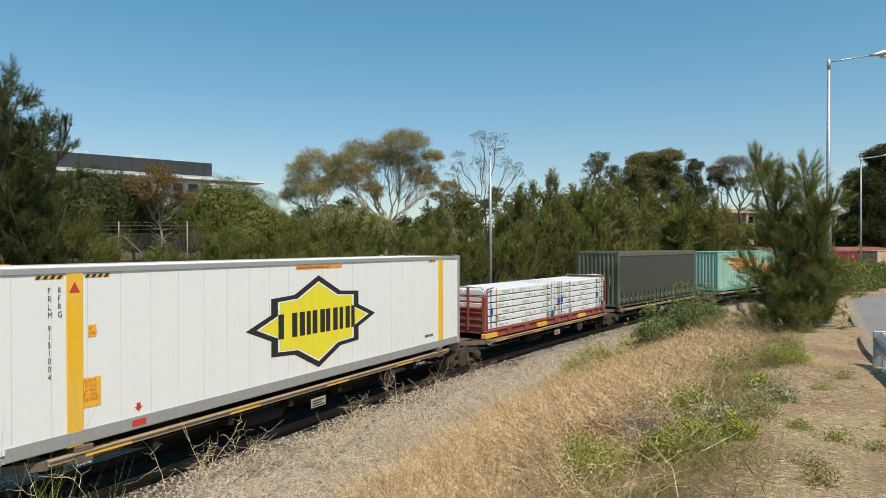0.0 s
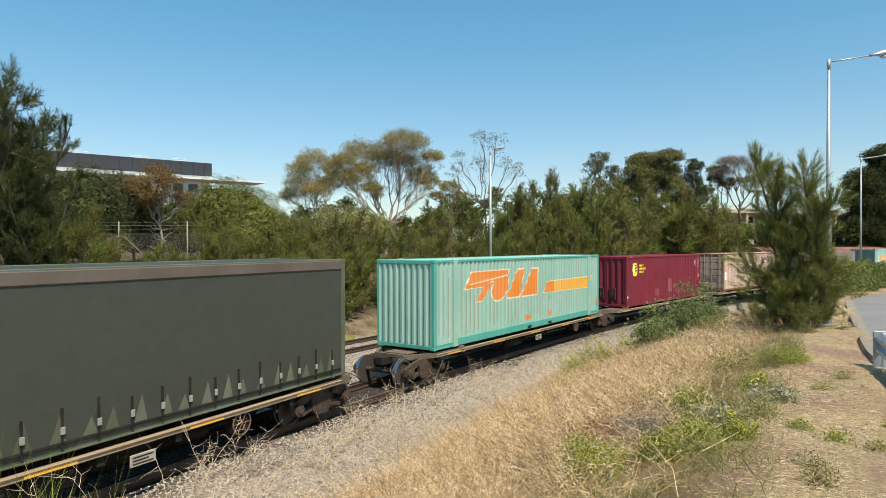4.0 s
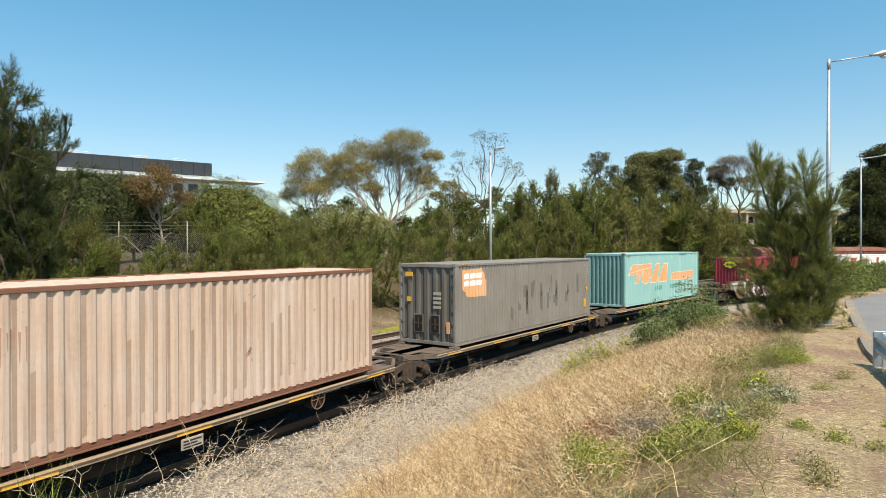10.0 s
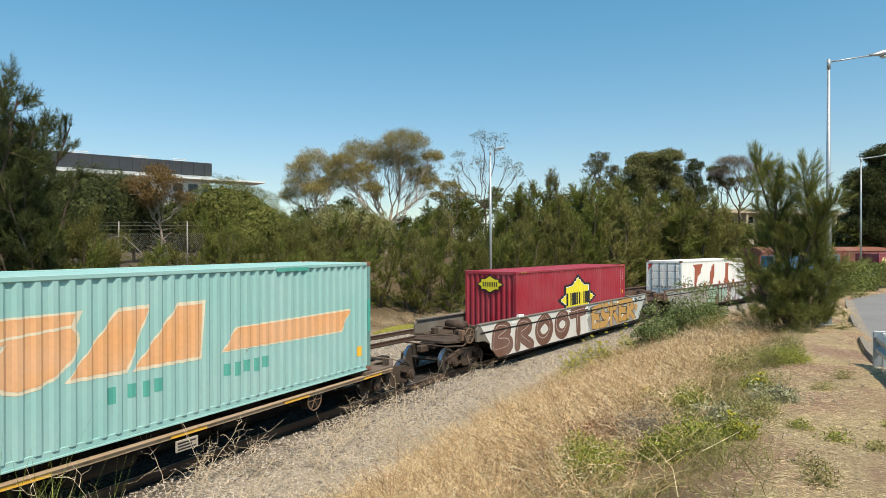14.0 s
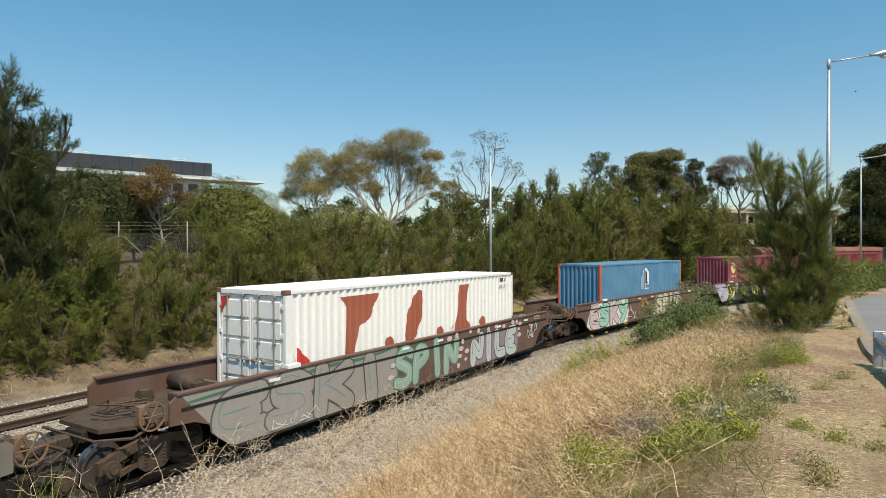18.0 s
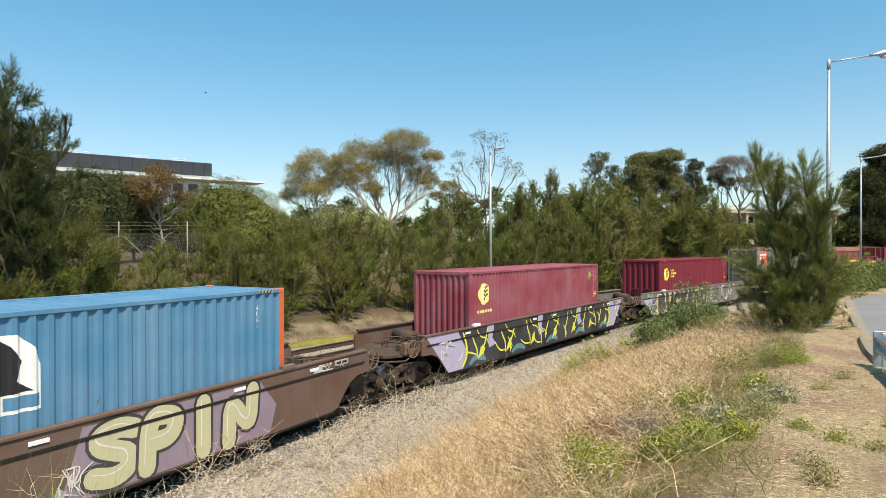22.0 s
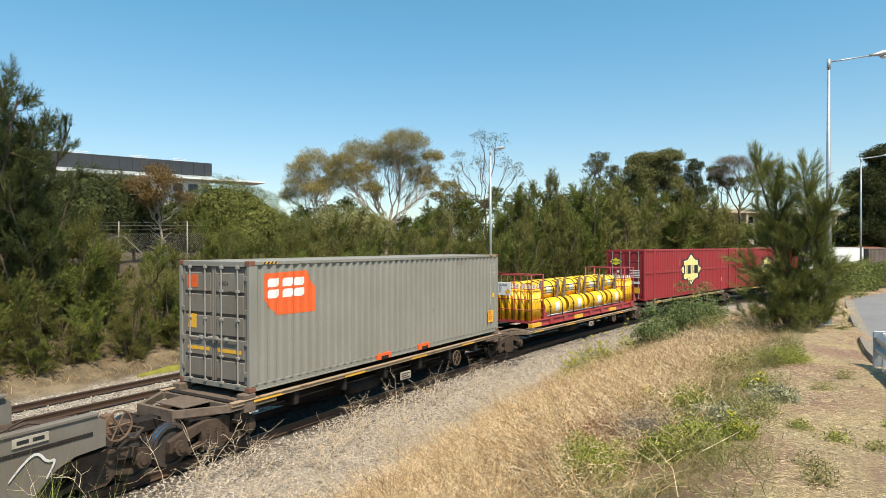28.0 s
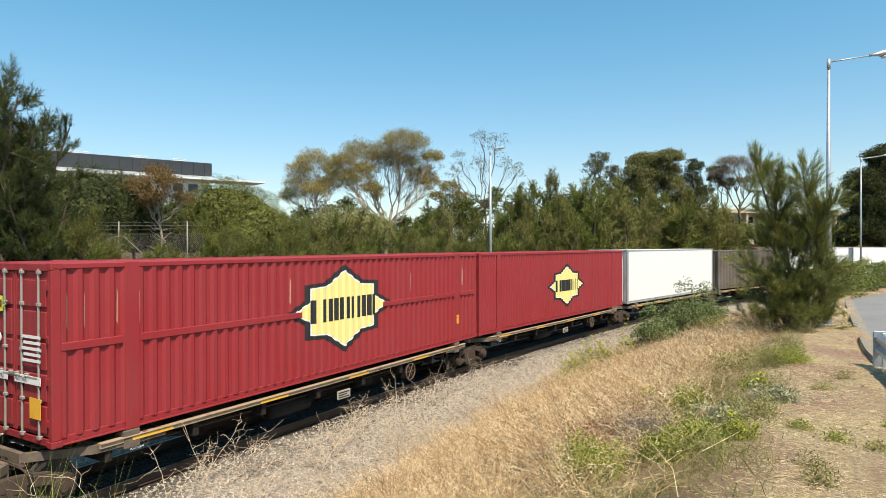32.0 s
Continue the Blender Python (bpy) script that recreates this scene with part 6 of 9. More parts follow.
for ob, centre, half, local in list(RIDERS):
    if ob.name.startswith("container_wagon"):
        L = 6.2
        lettering(ob, "PLATFORM", -L + 0.15, -1.285, 0.765, 0.06, M_WHITE_MARK, 0.9, name="platform_lettering")


# ---- flat rack with wrapped timber ----
def flat_rack(label, at, centre, z, body, length=12.19):
    c = thing("flat_rack", label, "flat rack", "flat racks")
    L = length / 2
    for s in (-1, 1):
        lo, hi = sorted((s * 1.22, s * 1.08))
        part("side_beam", Mesh().box(-L, L, lo, hi, 0.0, 0.07, 0.01).box(-L, L, lo, hi, 0.24, 0.30, 0.01).box(-L, L, min(s * 1.17, s * 1.12), max(s * 1.17, s * 1.12), 0.05, 0.26), body, c)
        for i in range(9):
            x = -L + 0.4 + i * (2 * L - 0.8) / 8
            wide, tall = (0.16, 0.33) if i % 3 else (0.44, 0.19)
            part("stake_pocket" if i % 3 else "lifting_pocket", Mesh().slab([(x - wide, 0.02), (x + wide, 0.02), (x + wide, tall - 0.02), (x + wide * 0.85, tall), (x - wide * 0.85, tall), (x - wide, tall - 0.02)], min(s * 1.245, s * 1.06), max(s * 1.245, s * 1.06)), body if i % 3 else M_YELLOW, c)
    part("deck", Mesh().box(-L + 0.05, L - 0.05, -1.08, 1.08, 0.18, 0.28), body, c)
    rides(c, centre, 7.6, pose(at - centre, 0, z))
    return c


rack_b = flat_rack("red-oxide flat rack loaded with wrapped timber", -48.7, -48.7, 0.98, P_RACK)
for e in (-1, 1):
    for y in (-1.12, 1.12):
        part("end_post", Mesh().box(e * 6.02 - 0.07, e * 6.02 + 0.07, y - 0.07, y + 0.07, 0.28, 1.55, 0.01), P_RACK, rack_b)
    part("end_panel", Mesh().box(e * 6.02 - 0.03, e * 6.02 + 0.03, -1.05, 1.05, 0.28, 1.12, 0.01), P_RACK, rack_b)
    for z in (0.42, 0.68, 0.94, 1.10):
        part("panel_rib", Mesh().box(min(e * 6.05, e * 6.09), max(e * 6.05, e * 6.09), -1.05, 1.05, z, z + 0.05, 0.006), P_RACK, rack_b)
    for y in (-0.42, 0.42):
        part("end_stanchion", Mesh().box(e * 6.07 - 0.035, e * 6.07 + 0.035, y - 0.05, y + 0.05, 0.28, 1.92, 0.008), P_RACK, rack_b)
    part("top_hoop", rounded(Mesh().tube([(e * 6.02, -1.12, 1.5), (e * 6.02, -1.08, 1.85), (e * 6.02, -0.95, 1.93), (e * 6.02, 0.95, 1.93), (e * 6.02, 1.08, 1.85), (e * 6.02, 1.12, 1.5)], 0.028, 8)), M_GALV, rack_b, "bare steel hoop")
    for z in (1.15, 1.38, 1.58):
        part("end_bar", rounded(Mesh().cyl((e * 6.02, -1.12, z), (e * 6.02, 1.12, z), 0.028, 8)), P_RACK, rack_b)
    part("side_hoop", rounded(Mesh().tube([(e * 5.95, -1.2, 0.3), (e * 5.95, -1.2, 1.85), (e * 5.5, -1.2, 1.9)], 0.025, 8)), P_RACK, rack_b)
rng = random.Random(3)
wrap_mesh = {}
for g, (x0, x1, layers) in enumerate(((-5.75, -0.05, 6), (0.1, 5.95, 6))):
    for row in range(layers):
        for k, y in enumerate((-0.58, 0.58)):
            n = 3
            for j in range(n):
                a, b = x0 + (x1 - x0) * j / n, x0 + (x1 - x0) * (j + 1) / n - 0.03
                h = 0.215
                key = (round(b - a, 2),)
                if key not in wrap_mesh:
                    m = Mesh().box(-(b - a) / 2, (b - a) / 2, -0.56, 0.56, 0, h, 0.015)
                    wrap_mesh[key] = m.data("pack")
                    wrap_mesh[key].materials.append(M_WRAP)
                p = thing("timber_pack", "white plastic-wrapped pack of timber on the flat rack", "timber pack", "packs of timber")
                part("wrapping", wrap_mesh[key], None, p)
                if k == 0:
                    z = 0.11
                    rx = -0.35 + 0.25 * ((j + row) % 3)
                    decal(p, "green_mark", [disc(rx, z, 0.06, 0.065, 14)], M_GREEN_MARK, -0.56, 0.004)
                    decal(p, "grey_print", [bar(rx + 0.10 + 0.05 * q, rx + 0.122 + 0.05 * q, z - 0.015, z + 0.03 + 0.025 * (q in (3, 4))) for q in range(9)] + [bar(rx + 0.1, rx + 0.55, z - 0.055, z - 0.043)], M_GREY_PRINT, -0.56, 0.004)
                    decal(p, "grey_print", [[(rx + 0.75, z - 0.03), (rx + 0.87, z - 0.03), (rx + 0.81, z + 0.05)]], M_GREY_PRINT, -0.56, 0.004)
                rides(p, -48.7, 7.6, pose((a + b) / 2, y, 1.30 + row * 0.256))
    for row in range(layers):
        for j in range(4):
            x = x0 + 0.4 + (x1 - x0 - 0.8) * j / 3
            t = thing("timber_bearer", "dark square bearer between timber packs", "timber", "timber bearers", bm=Mesh().box(-0.045, 0.045, -1.13, 1.13, 0, 0.038, 0.004), material=M_DARK)
            rides(t, -48.7, 7.6, pose(x, 0, 1.30 + row * 0.256 - 0.04))
for x, mat in ((-5.6, M_STRAP_BLUE), (-5.2, M_STRAP_ORANGE), (-0.75, M_STRAP_ORANGE), (-0.35, M_STRAP_BLUE), (-0.1, M_STRAP_YELLOW), (0.3, M_STRAP_BLUE), (0.45, M_STRAP_ORANGE), (0.65, M_STRAP_BLUE), (1.6, M_STRAP_ORANGE), (4.9, M_STRAP_BLUE), (5.3, M_STRAP_YELLOW), (5.55, M_STRAP_BLUE), (5.8, M_STRAP_ORANGE)):
    t = thing("lashing_strap", "coloured webbing strap lashed over the timber", "strap", "lashing straps")
    top = 2.845
    m = Mesh()
    for y0, z0, y1, z1 in ((-1.175, 1.05, -1.165, top), (-1.165, top, 1.165, top), (1.165, top, 1.175, 1.05)):
        m.add([(-0.024, y0, z0), (0.024, y0, z0), (0.024, y1, z1), (-0.024, y1, z1)], [(0, 1, 2, 3)])
    part("webbing", m, mat, t)
    part("ratchet", Mesh().box(-0.05, 0.05, -1.235, -1.17, 1.6 + 0.3 * math.sin(x * 3), 1.85 + 0.3 * math.sin(x * 3), 0.015), mat if mat is M_STRAP_BLUE else M_GALV_DIRTY, t)
    rides(t, -48.7, 7.6, pose(x, 0, 0))

# ---- flat rack with yellow pressure drums ----
rack_o = flat_rack("red flat rack with end cages carrying yellow drums", 192.35, 192.3, 0.97, P_RACK_RED)
for e in (-1, 1):
    x0, x1 = (-6.05, -5.0) if e < 0 else (4.75, 6.05)
    for x in (x0, x1):
        for y in (-1.18, 1.18):
            part("cage_post", rounded(Mesh().cyl((x, y, 0.28), (x, y, 2.28 if x in (x0, x1) else 2.2), 0.03, 8)), P_RACK_RED, rack_o)
    for z in (0.75, 1.2, 1.65, 2.25):
        for y in (-1.18, 1.18):
            part("cage_bar", rounded(Mesh().cyl((x0, y, z), (x1, y, z), 0.018, 6)), P_RACK_RED, rack_o)
        for x in (x0, x1):
            part("cage_bar", rounded(Mesh().cyl((x, -1.18, z), (x, 1.18, z), 0.02, 6)), P_RACK_RED, rack_o)
    for i in range(7):
        y = -1.0 + i * 0.33
        part("cage_bar", rounded(Mesh().cyl((x0, y, 0.28), (x0, y, 2.25), 0.012, 6)), P_RACK_RED, rack_o)
    part("gusset", Mesh().slab([(x1, 0.28), (x1 + 0.5, 0.28), (x1, 0.9)], -1.2, -1.14), P_RACK_RED, rack_o)
    for i in range(4):
        for j in range(7):
            x = x0 + 0.14 + i * ((x1 - x0 - 0.26) / 3)
            y = -1.0 + j * 0.333
            b = thing("gas_cylinder", "yellow upright gas cylinder with pale valve cap", "gas cylinder", "upright gas cylinders")
            part("shell", shared("gas_shell", lambda: rounded(Mesh().cyl((0, 0, 0), (0, 0, 1.22), 0.125, 12).cyl((0, 0, 1.22), (0, 0, 1.36), 0.125, 12, 0.06)), M_DRUM), None, b)
            part("valve_cap", shared("gas_cap", lambda: Mesh().cyl((0, 0, 1.36), (0, 0, 1.52), 0.055, 8, 0.045), M_CAP), None, b)
            rides(b, 192.3, 7.6, pose(x + 0.05, y, 1.26))
board = part("hazard_board", Mesh().box(-6.12, -6.09, -0.20, 0.45, 1.35, 1.92, 0.008), M_WHITE_MARK, rack_o, "white chemical hazard board")
lettering(board, "CHLORINE\n1017\n2XE", -6.128, 0.42, 1.76, 0.15, M_BLACK_MARK, 0.62, -math.pi / 2)
part("hazard_diamond", Mesh().add([(-6.127, 0.08, 1.52), (-6.127, -0.05, 1.39), (-6.127, -0.18, 1.52), (-6.127, -0.05, 1.65)], [(0, 1, 2, 3)]), M_AMBER, board)


def drum_mesh():
    n, r, L = 28, 0.40, 1.04
    m = Mesh()
    prof = [(-L + 0.16, 0.0), (-L + 0.12, r * 0.8), (-L + 0.03, r * 0.93), (-L, r), (-L + 0.02, r + 0.012), (-L + 0.10, r + 0.012), (-L + 0.11, r), (0, r), (L - 0.11, r), (L - 0.10, r + 0.012), (L - 0.02, r + 0.012), (L, r), (L - 0.03, r * 0.93), (L - 0.12, r * 0.8), (L - 0.16, 0.0)]
    for x, rad in prof:
        m.v += [(x, rad * math.cos(2 * math.pi * i / n), rad * math.sin(2 * math.pi * i / n)) for i in range(n)]
    m.f = [(k * n + i, k * n + (i + 1) % n, k * n + n + (i + 1) % n, k * n + n + i) for k in range(len(prof) - 1) for i in range(n)]
    m.smooth = True
    return m


def valve_mesh():
    return Mesh().box(-0.98, -0.90, -0.07, 0.07, 0.05, 0.22, 0.02).box(-0.96, -0.9, -0.05, 0.05, -0.2, -0.1, 0.015)


def label_mesh():
    m = Mesh()
    for i in range(7):
        a = math.pi * (1.02 + 0.33 * (i / 6 - 0.0)) - 0.9
        m.v += [(x, -0.405 * math.cos(a - math.pi + 0.35), 0.405 * math.sin(a - math.pi + 0.35) + 0.0) for x in (-0.05, 0.38)]
    m.f = [(2 * i, 2 * i + 1, 2 * i + 3, 2 * i + 2) for i in range(6)]
    return m


def chain_mesh(r, z_low):
    m = Mesh()
    pts = [(0, -r * 1.02, z_low)] + [(0, r * 1.03 * math.cos(a), r * 1.03 * math.sin(a)) for a in np.linspace(math.pi * 1.05, -0.05 * math.pi, 13)] + [(0, r * 1.02, z_low)]
    return m.tube(pts, 0.026, 5)


spots = []
for i in range(4):
    x = -3.75 + 2.36 * i
    for y in (-0.82, 0.0, 0.82):
        spots.append((x, y, 1.70))
    for y in (-0.43, 0.43):
        spots.append((x - 0.15, y, 2.44))
for i, (x, y, z) in enumerate(spots):
    d = thing("chlorine_drum", "yellow steel pressure drum lying on the flat rack", "drum", "yellow drums")
    part("shell", shared("drum_shell", drum_mesh, M_DRUM), None, d)
    part("valve_guard", shared("drum_valve", valve_mesh, M_DRUM), None, d)
    part("data_label", shared("drum_label", label_mesh, M_LABEL), None, d)
    for cx in (-0.55, 0.62):
        part("chain", shared("drum_chain", lambda: chain_mesh(0.40, -0.42), M_CHAIN), None, d).location = (cx, 0, 0)
    decal(d, "stencil_mark", [bar(-0.70 + 0.07 * k, -0.655 + 0.07 * k, 0.02, 0.09) for k in range(4)], M_GREY_MARK, -0.402, 0.004)
    rides(d, 192.3, 7.6, pose(x, y, z))
for i in range(4):
    for dx in (-0.9, 0.75):
        x = -3.9 + 2.36 * i + dx
        t = thing("timber_chock", "weathered timber upright wedged against the drums", "timber", "timber chocks", bm=Mesh().box(-0.065, 0.065, -0.045, 0.045, 0, 0.92, 0.008), material=M_OLD_WOOD)
        rides(t, 192.3, 7.6, pose(x, -0.93, 2.02, 0, 9, 0))
    for z in (2.35, 2.62):
        t = thing("restraint_bar", "dark steel restraint bar along the upper drums", "bar", "restraint bars", bm=Mesh().cyl((-1.0, 0, 0), (1.0, 0, 0), 0.022, 8), material=M_CHAIN)
        rides(t, 192.3, 7.6, pose(-3.9 + 2.36 * i, -0.93, z))
lettering(rack_o, "49P0", -1.15, -1.226, 0.10, 0.14, M_WHITE_MARK, 0.8)
part("lower_pipe", rounded(Mesh().cyl((-4.8, -1.1, 0.38), (4.6, -1.1, 0.38), 0.03, 8)), M_GALV, rack_o)
# ---- plants ----
M_NEEDLE = leaf("casuarina_needles", (0.040, 0.052, 0.012), (0.126, 0.146, 0.030), (0.31, 0.32, 0.078))
M_NEEDLE_OLIVE = leaf("olive_needles", (0.052, 0.056, 0.016), (0.148, 0.146, 0.040), (0.31, 0.285, 0.088))
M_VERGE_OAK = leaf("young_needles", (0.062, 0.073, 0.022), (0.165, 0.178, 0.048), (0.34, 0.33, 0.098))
M_EUCA = leaf("gum_leaves", (0.11, 0.094, 0.034), (0.28, 0.235, 0.09), (0.46, 0.38, 0.17))
M_EUCA_GREEN = leaf("green_gum_leaves", (0.070, 0.070, 0.022), (0.20, 0.187, 0.058), (0.38, 0.34, 0.12))
M_GREY_LEAF = leaf("grey_leaves", (0.10, 0.09, 0.07), (0.20, 0.17, 0.145), (0.32, 0.27, 0.23))
M_ROUND = leaf("round_crown_leaves", (0.05, 0.056, 0.014), (0.14, 0.15, 0.038), (0.28, 0.275, 0.078))
M_DARK_NEEDLE = leaf("dark_foliage", (0.026, 0.034, 0.014), (0.072, 0.086, 0.030), (0.17, 0.18, 0.06))
M_RUST_LEAF = leaf("rust_tinged_leaves", (0.10, 0.06, 0.022), (0.24, 0.15, 0.05), (0.40, 0.25, 0.09))
M_GREY_GREEN = leaf("grey_green_leaves", (0.06, 0.065, 0.035), (0.14, 0.145, 0.078), (0.25, 0.245, 0.14))
M_WATTLE = leaf("wattle_leaves", (0.10, 0.105, 0.035), (0.23, 0.225, 0.085), (0.38, 0.36, 0.16))
M_BARK = plain("brown_bark", (0.13, 0.095, 0.07), 0.9, 0, 0.35, 14, 0.5)
M_PALE_BARK = plain("pale_gum_bark", (0.40, 0.33, 0.26), 0.8, 0, 0.3, 6, 0.3)
M_DRY = leaf("dry_grass", (0.25, 0.14, 0.066), (0.70, 0.47, 0.24), (0.92, 0.74, 0.48))
M_DRY_PALE = leaf("pale_straw", (0.46, 0.34, 0.18), (0.72, 0.58, 0.35), (0.90, 0.80, 0.57))
M_GRASS = leaf("green_grass", (0.10, 0.11, 0.035), (0.27, 0.25, 0.09), (0.55, 0.45, 0.22))
M_WEED = leaf("bright_weed", (0.11, 0.135, 0.026), (0.24, 0.26, 0.05), (0.46, 0.45, 0.10))
M_SHRUB = leaf("shrub_leaves", (0.08, 0.11, 0.035), (0.195, 0.245, 0.085), (0.40, 0.44, 0.20))
M_HEDGE = leaf("hedge_leaves", (0.06, 0.085, 0.02), (0.19, 0.22, 0.055), (0.38, 0.39, 0.14))
M_DOCK = leaf("dock_seed", (0.10, 0.035, 0.02), (0.20, 0.075, 0.045), (0.32, 0.14, 0.09))
M_SUCCULENT = leaf("fleshy_leaves", (0.16, 0.155, 0.08), (0.31, 0.30, 0.18), (0.48, 0.47, 0.32))
M_FLOWER = plain("yellow_flowers", (0.58, 0.50, 0.07), 0.7, 0, 0.15)
M_STEM = leaf("brown_weed_stems", (0.12, 0.065, 0.035), (0.25, 0.145, 0.075), (0.42, 0.27, 0.15))
M_BROOM = leaf("broom_stems", (0.10, 0.125, 0.025), (0.22, 0.26, 0.06), (0.42, 0.44, 0.14))
M_THATCH = leaf("dead_thatch", (0.19, 0.12, 0.06), (0.38, 0.26, 0.135), (0.60, 0.45, 0.26))
M_STALK = plain("bleached_stalk", (0.66, 0.53, 0.38), 0.9, 0, 0.25, 20)
_n = Nodes("ballast_stones", 0.9)
M_STONE = _n.colour(_n.ramp(_n.island(), (0.0, (0.15, 0.125, 0.10)), (0.4, (0.33, 0.285, 0.23)), (0.75, (0.46, 0.40, 0.33)), (1.0, (0.54, 0.485, 0.41)))).m
M_MOSS = plain("yellow_moss", (0.23, 0.22, 0.04), 0.95, 0, 0.45, 3, 0.5)
M_LENS = plain("lamp_lens", (0.55, 0.56, 0.55), 0.15, 0, 0.05)
M_WHITE_WALL = plain("white_cladding", (0.74, 0.74, 0.72), 0.6, 0, 0.06, 2)
M_CLADDING = plain("charcoal_cladding", (0.045, 0.048, 0.055), 0.5, 0.2, 0.12, 1)
M_BEIGE = plain("beige_render", (0.50, 0.42, 0.30), 0.8, 0, 0.12, 1)
M_GLASS = plain("dark_window_glass", (0.03, 0.035, 0.04), 0.08, 0, 0.1)
M_FENNEL = leaf("fennel_fronds", (0.16, 0.19, 0.07), (0.29, 0.33, 0.14), (0.46, 0.48, 0.24))
M_TWIG_RED = plain("reddish_twig", (0.42, 0.22, 0.13), 0.9, 0, 0.3, 20)
M_TWIG = plain("dead_twig", (0.34, 0.24, 0.14), 0.9, 0, 0.3, 20)


def soup(name, verts, k):
    """A mesh of loose faces of k corners each."""
    me = bpy.data.meshes.new(name)
    n = len(verts) // k
    me.vertices.add(len(verts))
    me.vertices.foreach_set("co", np.asarray(verts, np.float32).ravel())
    me.loops.add(n * k)
    me.loops.foreach_set("vertex_index", np.arange(n * k, dtype=np.int32))
    me.polygons.add(n)
    me.polygons.foreach_set("loop_start", np.arange(0, n * k, k, dtype=np.int32))
    me.update(calc_edges=True)
    return me


def unit(a):
    return a / np.maximum(np.linalg.norm(a, axis=-1, keepdims=True), 1e-9)


def needles(rng, centres, dirs, count, length, width, fan=0.7, droop=0.25):
    """Fans of thin blades from each centre, about its direction."""
    n = len(centres)
    c = np.repeat(centres, count, 0) + rng.normal(0, length * 0.12, (n * count, 3))
    d = unit(np.repeat(dirs, count, 0) + rng.normal(0, fan, (n * count, 3)))
    d[:, 2] -= droop * rng.random(n * count)
    ln = length * rng.uniform(0.5, 1.25, (n * count, 1))
    side = unit(np.cross(d, rng.normal(0, 1, (n * count, 3)))) * width
    tri = np.stack([c - side, c + side, c + unit(d) * ln], 1)
    return tri.reshape(-1, 3)


def leaves(rng, centres, radius, count, size, squash=0.7, narrow=0.38):
    """Diamond leaves scattered in small tufts."""
    n = len(centres)
    p = np.repeat(centres, count, 0) + unit(rng.normal(0, 1, (n * count, 3))) * (rng.random((n * count, 1)) ** 0.33) * np.repeat(np.broadcast_to(np.asarray(radius, float).reshape(-1, 1), (n, 1)), count, 0) * np.array([1, 1, squash])
    a = unit(rng.normal(0, 1, (n * count, 3)) + np.array([0, 0, -0.2])) * size * rng.uniform(0.6, 1.3, (n * count, 1))
    b = unit(np.cross(a, rng.normal(0, 1, (n * count, 3)))) * size * narrow
    return np.stack([p - a * 0.5, p + b * 0.5, p + a * 0.5, p - b * 0.5], 1).reshape(-1, 3)


def facing_leaves(rng, p, out, size, narrow=0.6, loose=0.55):
    """Diamond leaves that lie roughly along the surface of the tuft they grow on."""
    n = unit(out + rng.normal(0, loose, p.shape))
    a = unit(np.cross(n, rng.normal(0, 1, p.shape)))
    b = np.cross(n, a)
    k = size * rng.uniform(0.6, 1.3, (len(p), 1)) * 0.5
    return np.stack([p - a * k, p + b * k * narrow, p + a * k, p - b * k * narrow], 1).reshape(-1, 3)


def limb(m, rng, p, d, length, r, bend=0.35, steps=4):
    """A crooked tapered limb; returns the points along it."""
    pts = [np.array(p, float)]
    d = np.array(d, float)
    for i in range(steps):
        d = unit(d + rng.normal(0, bend, 3) * 0.5)
        q = pts[-1] + d * length / steps
        m.cyl(pts[-1], q, r * (1 - i / steps * 0.75), 6 if r > 0.03 else 4, r * (1 - (i + 1) / steps * 0.75), cap=False)
        pts.append(q)
    return pts


def plumes(rng, base, to, length, count, needle, half, fan=0.42, droop=0.35):
    """Soft brushes of fine needles, each along an upswept twig."""
    n = len(base)
    t = rng.uniform(0.0, 1.0, (n, count, 1)) ** 0.8
    ln = length[:, None, None]
    at = base[:, None] + to[:, None] * ln * t + np.array([0, 0, 0.16]) * ln * t * t + rng.normal(0, 0.05, (n, count, 3)) * ln
    d = unit(to[:, None] + rng.normal(0, fan, (n, count, 3)))
    d[..., 2] -= droop * rng.random((n, count)) ** 2
    w = unit(np.cross(d, rng.normal(0, 1, (n, count, 3)))) * half
    tip = at + unit(d) * needle * rng.uniform(0.55, 1.2, (n, count, 1))
    return np.stack([at - w, at + w, tip], 2).reshape(-1, 3)


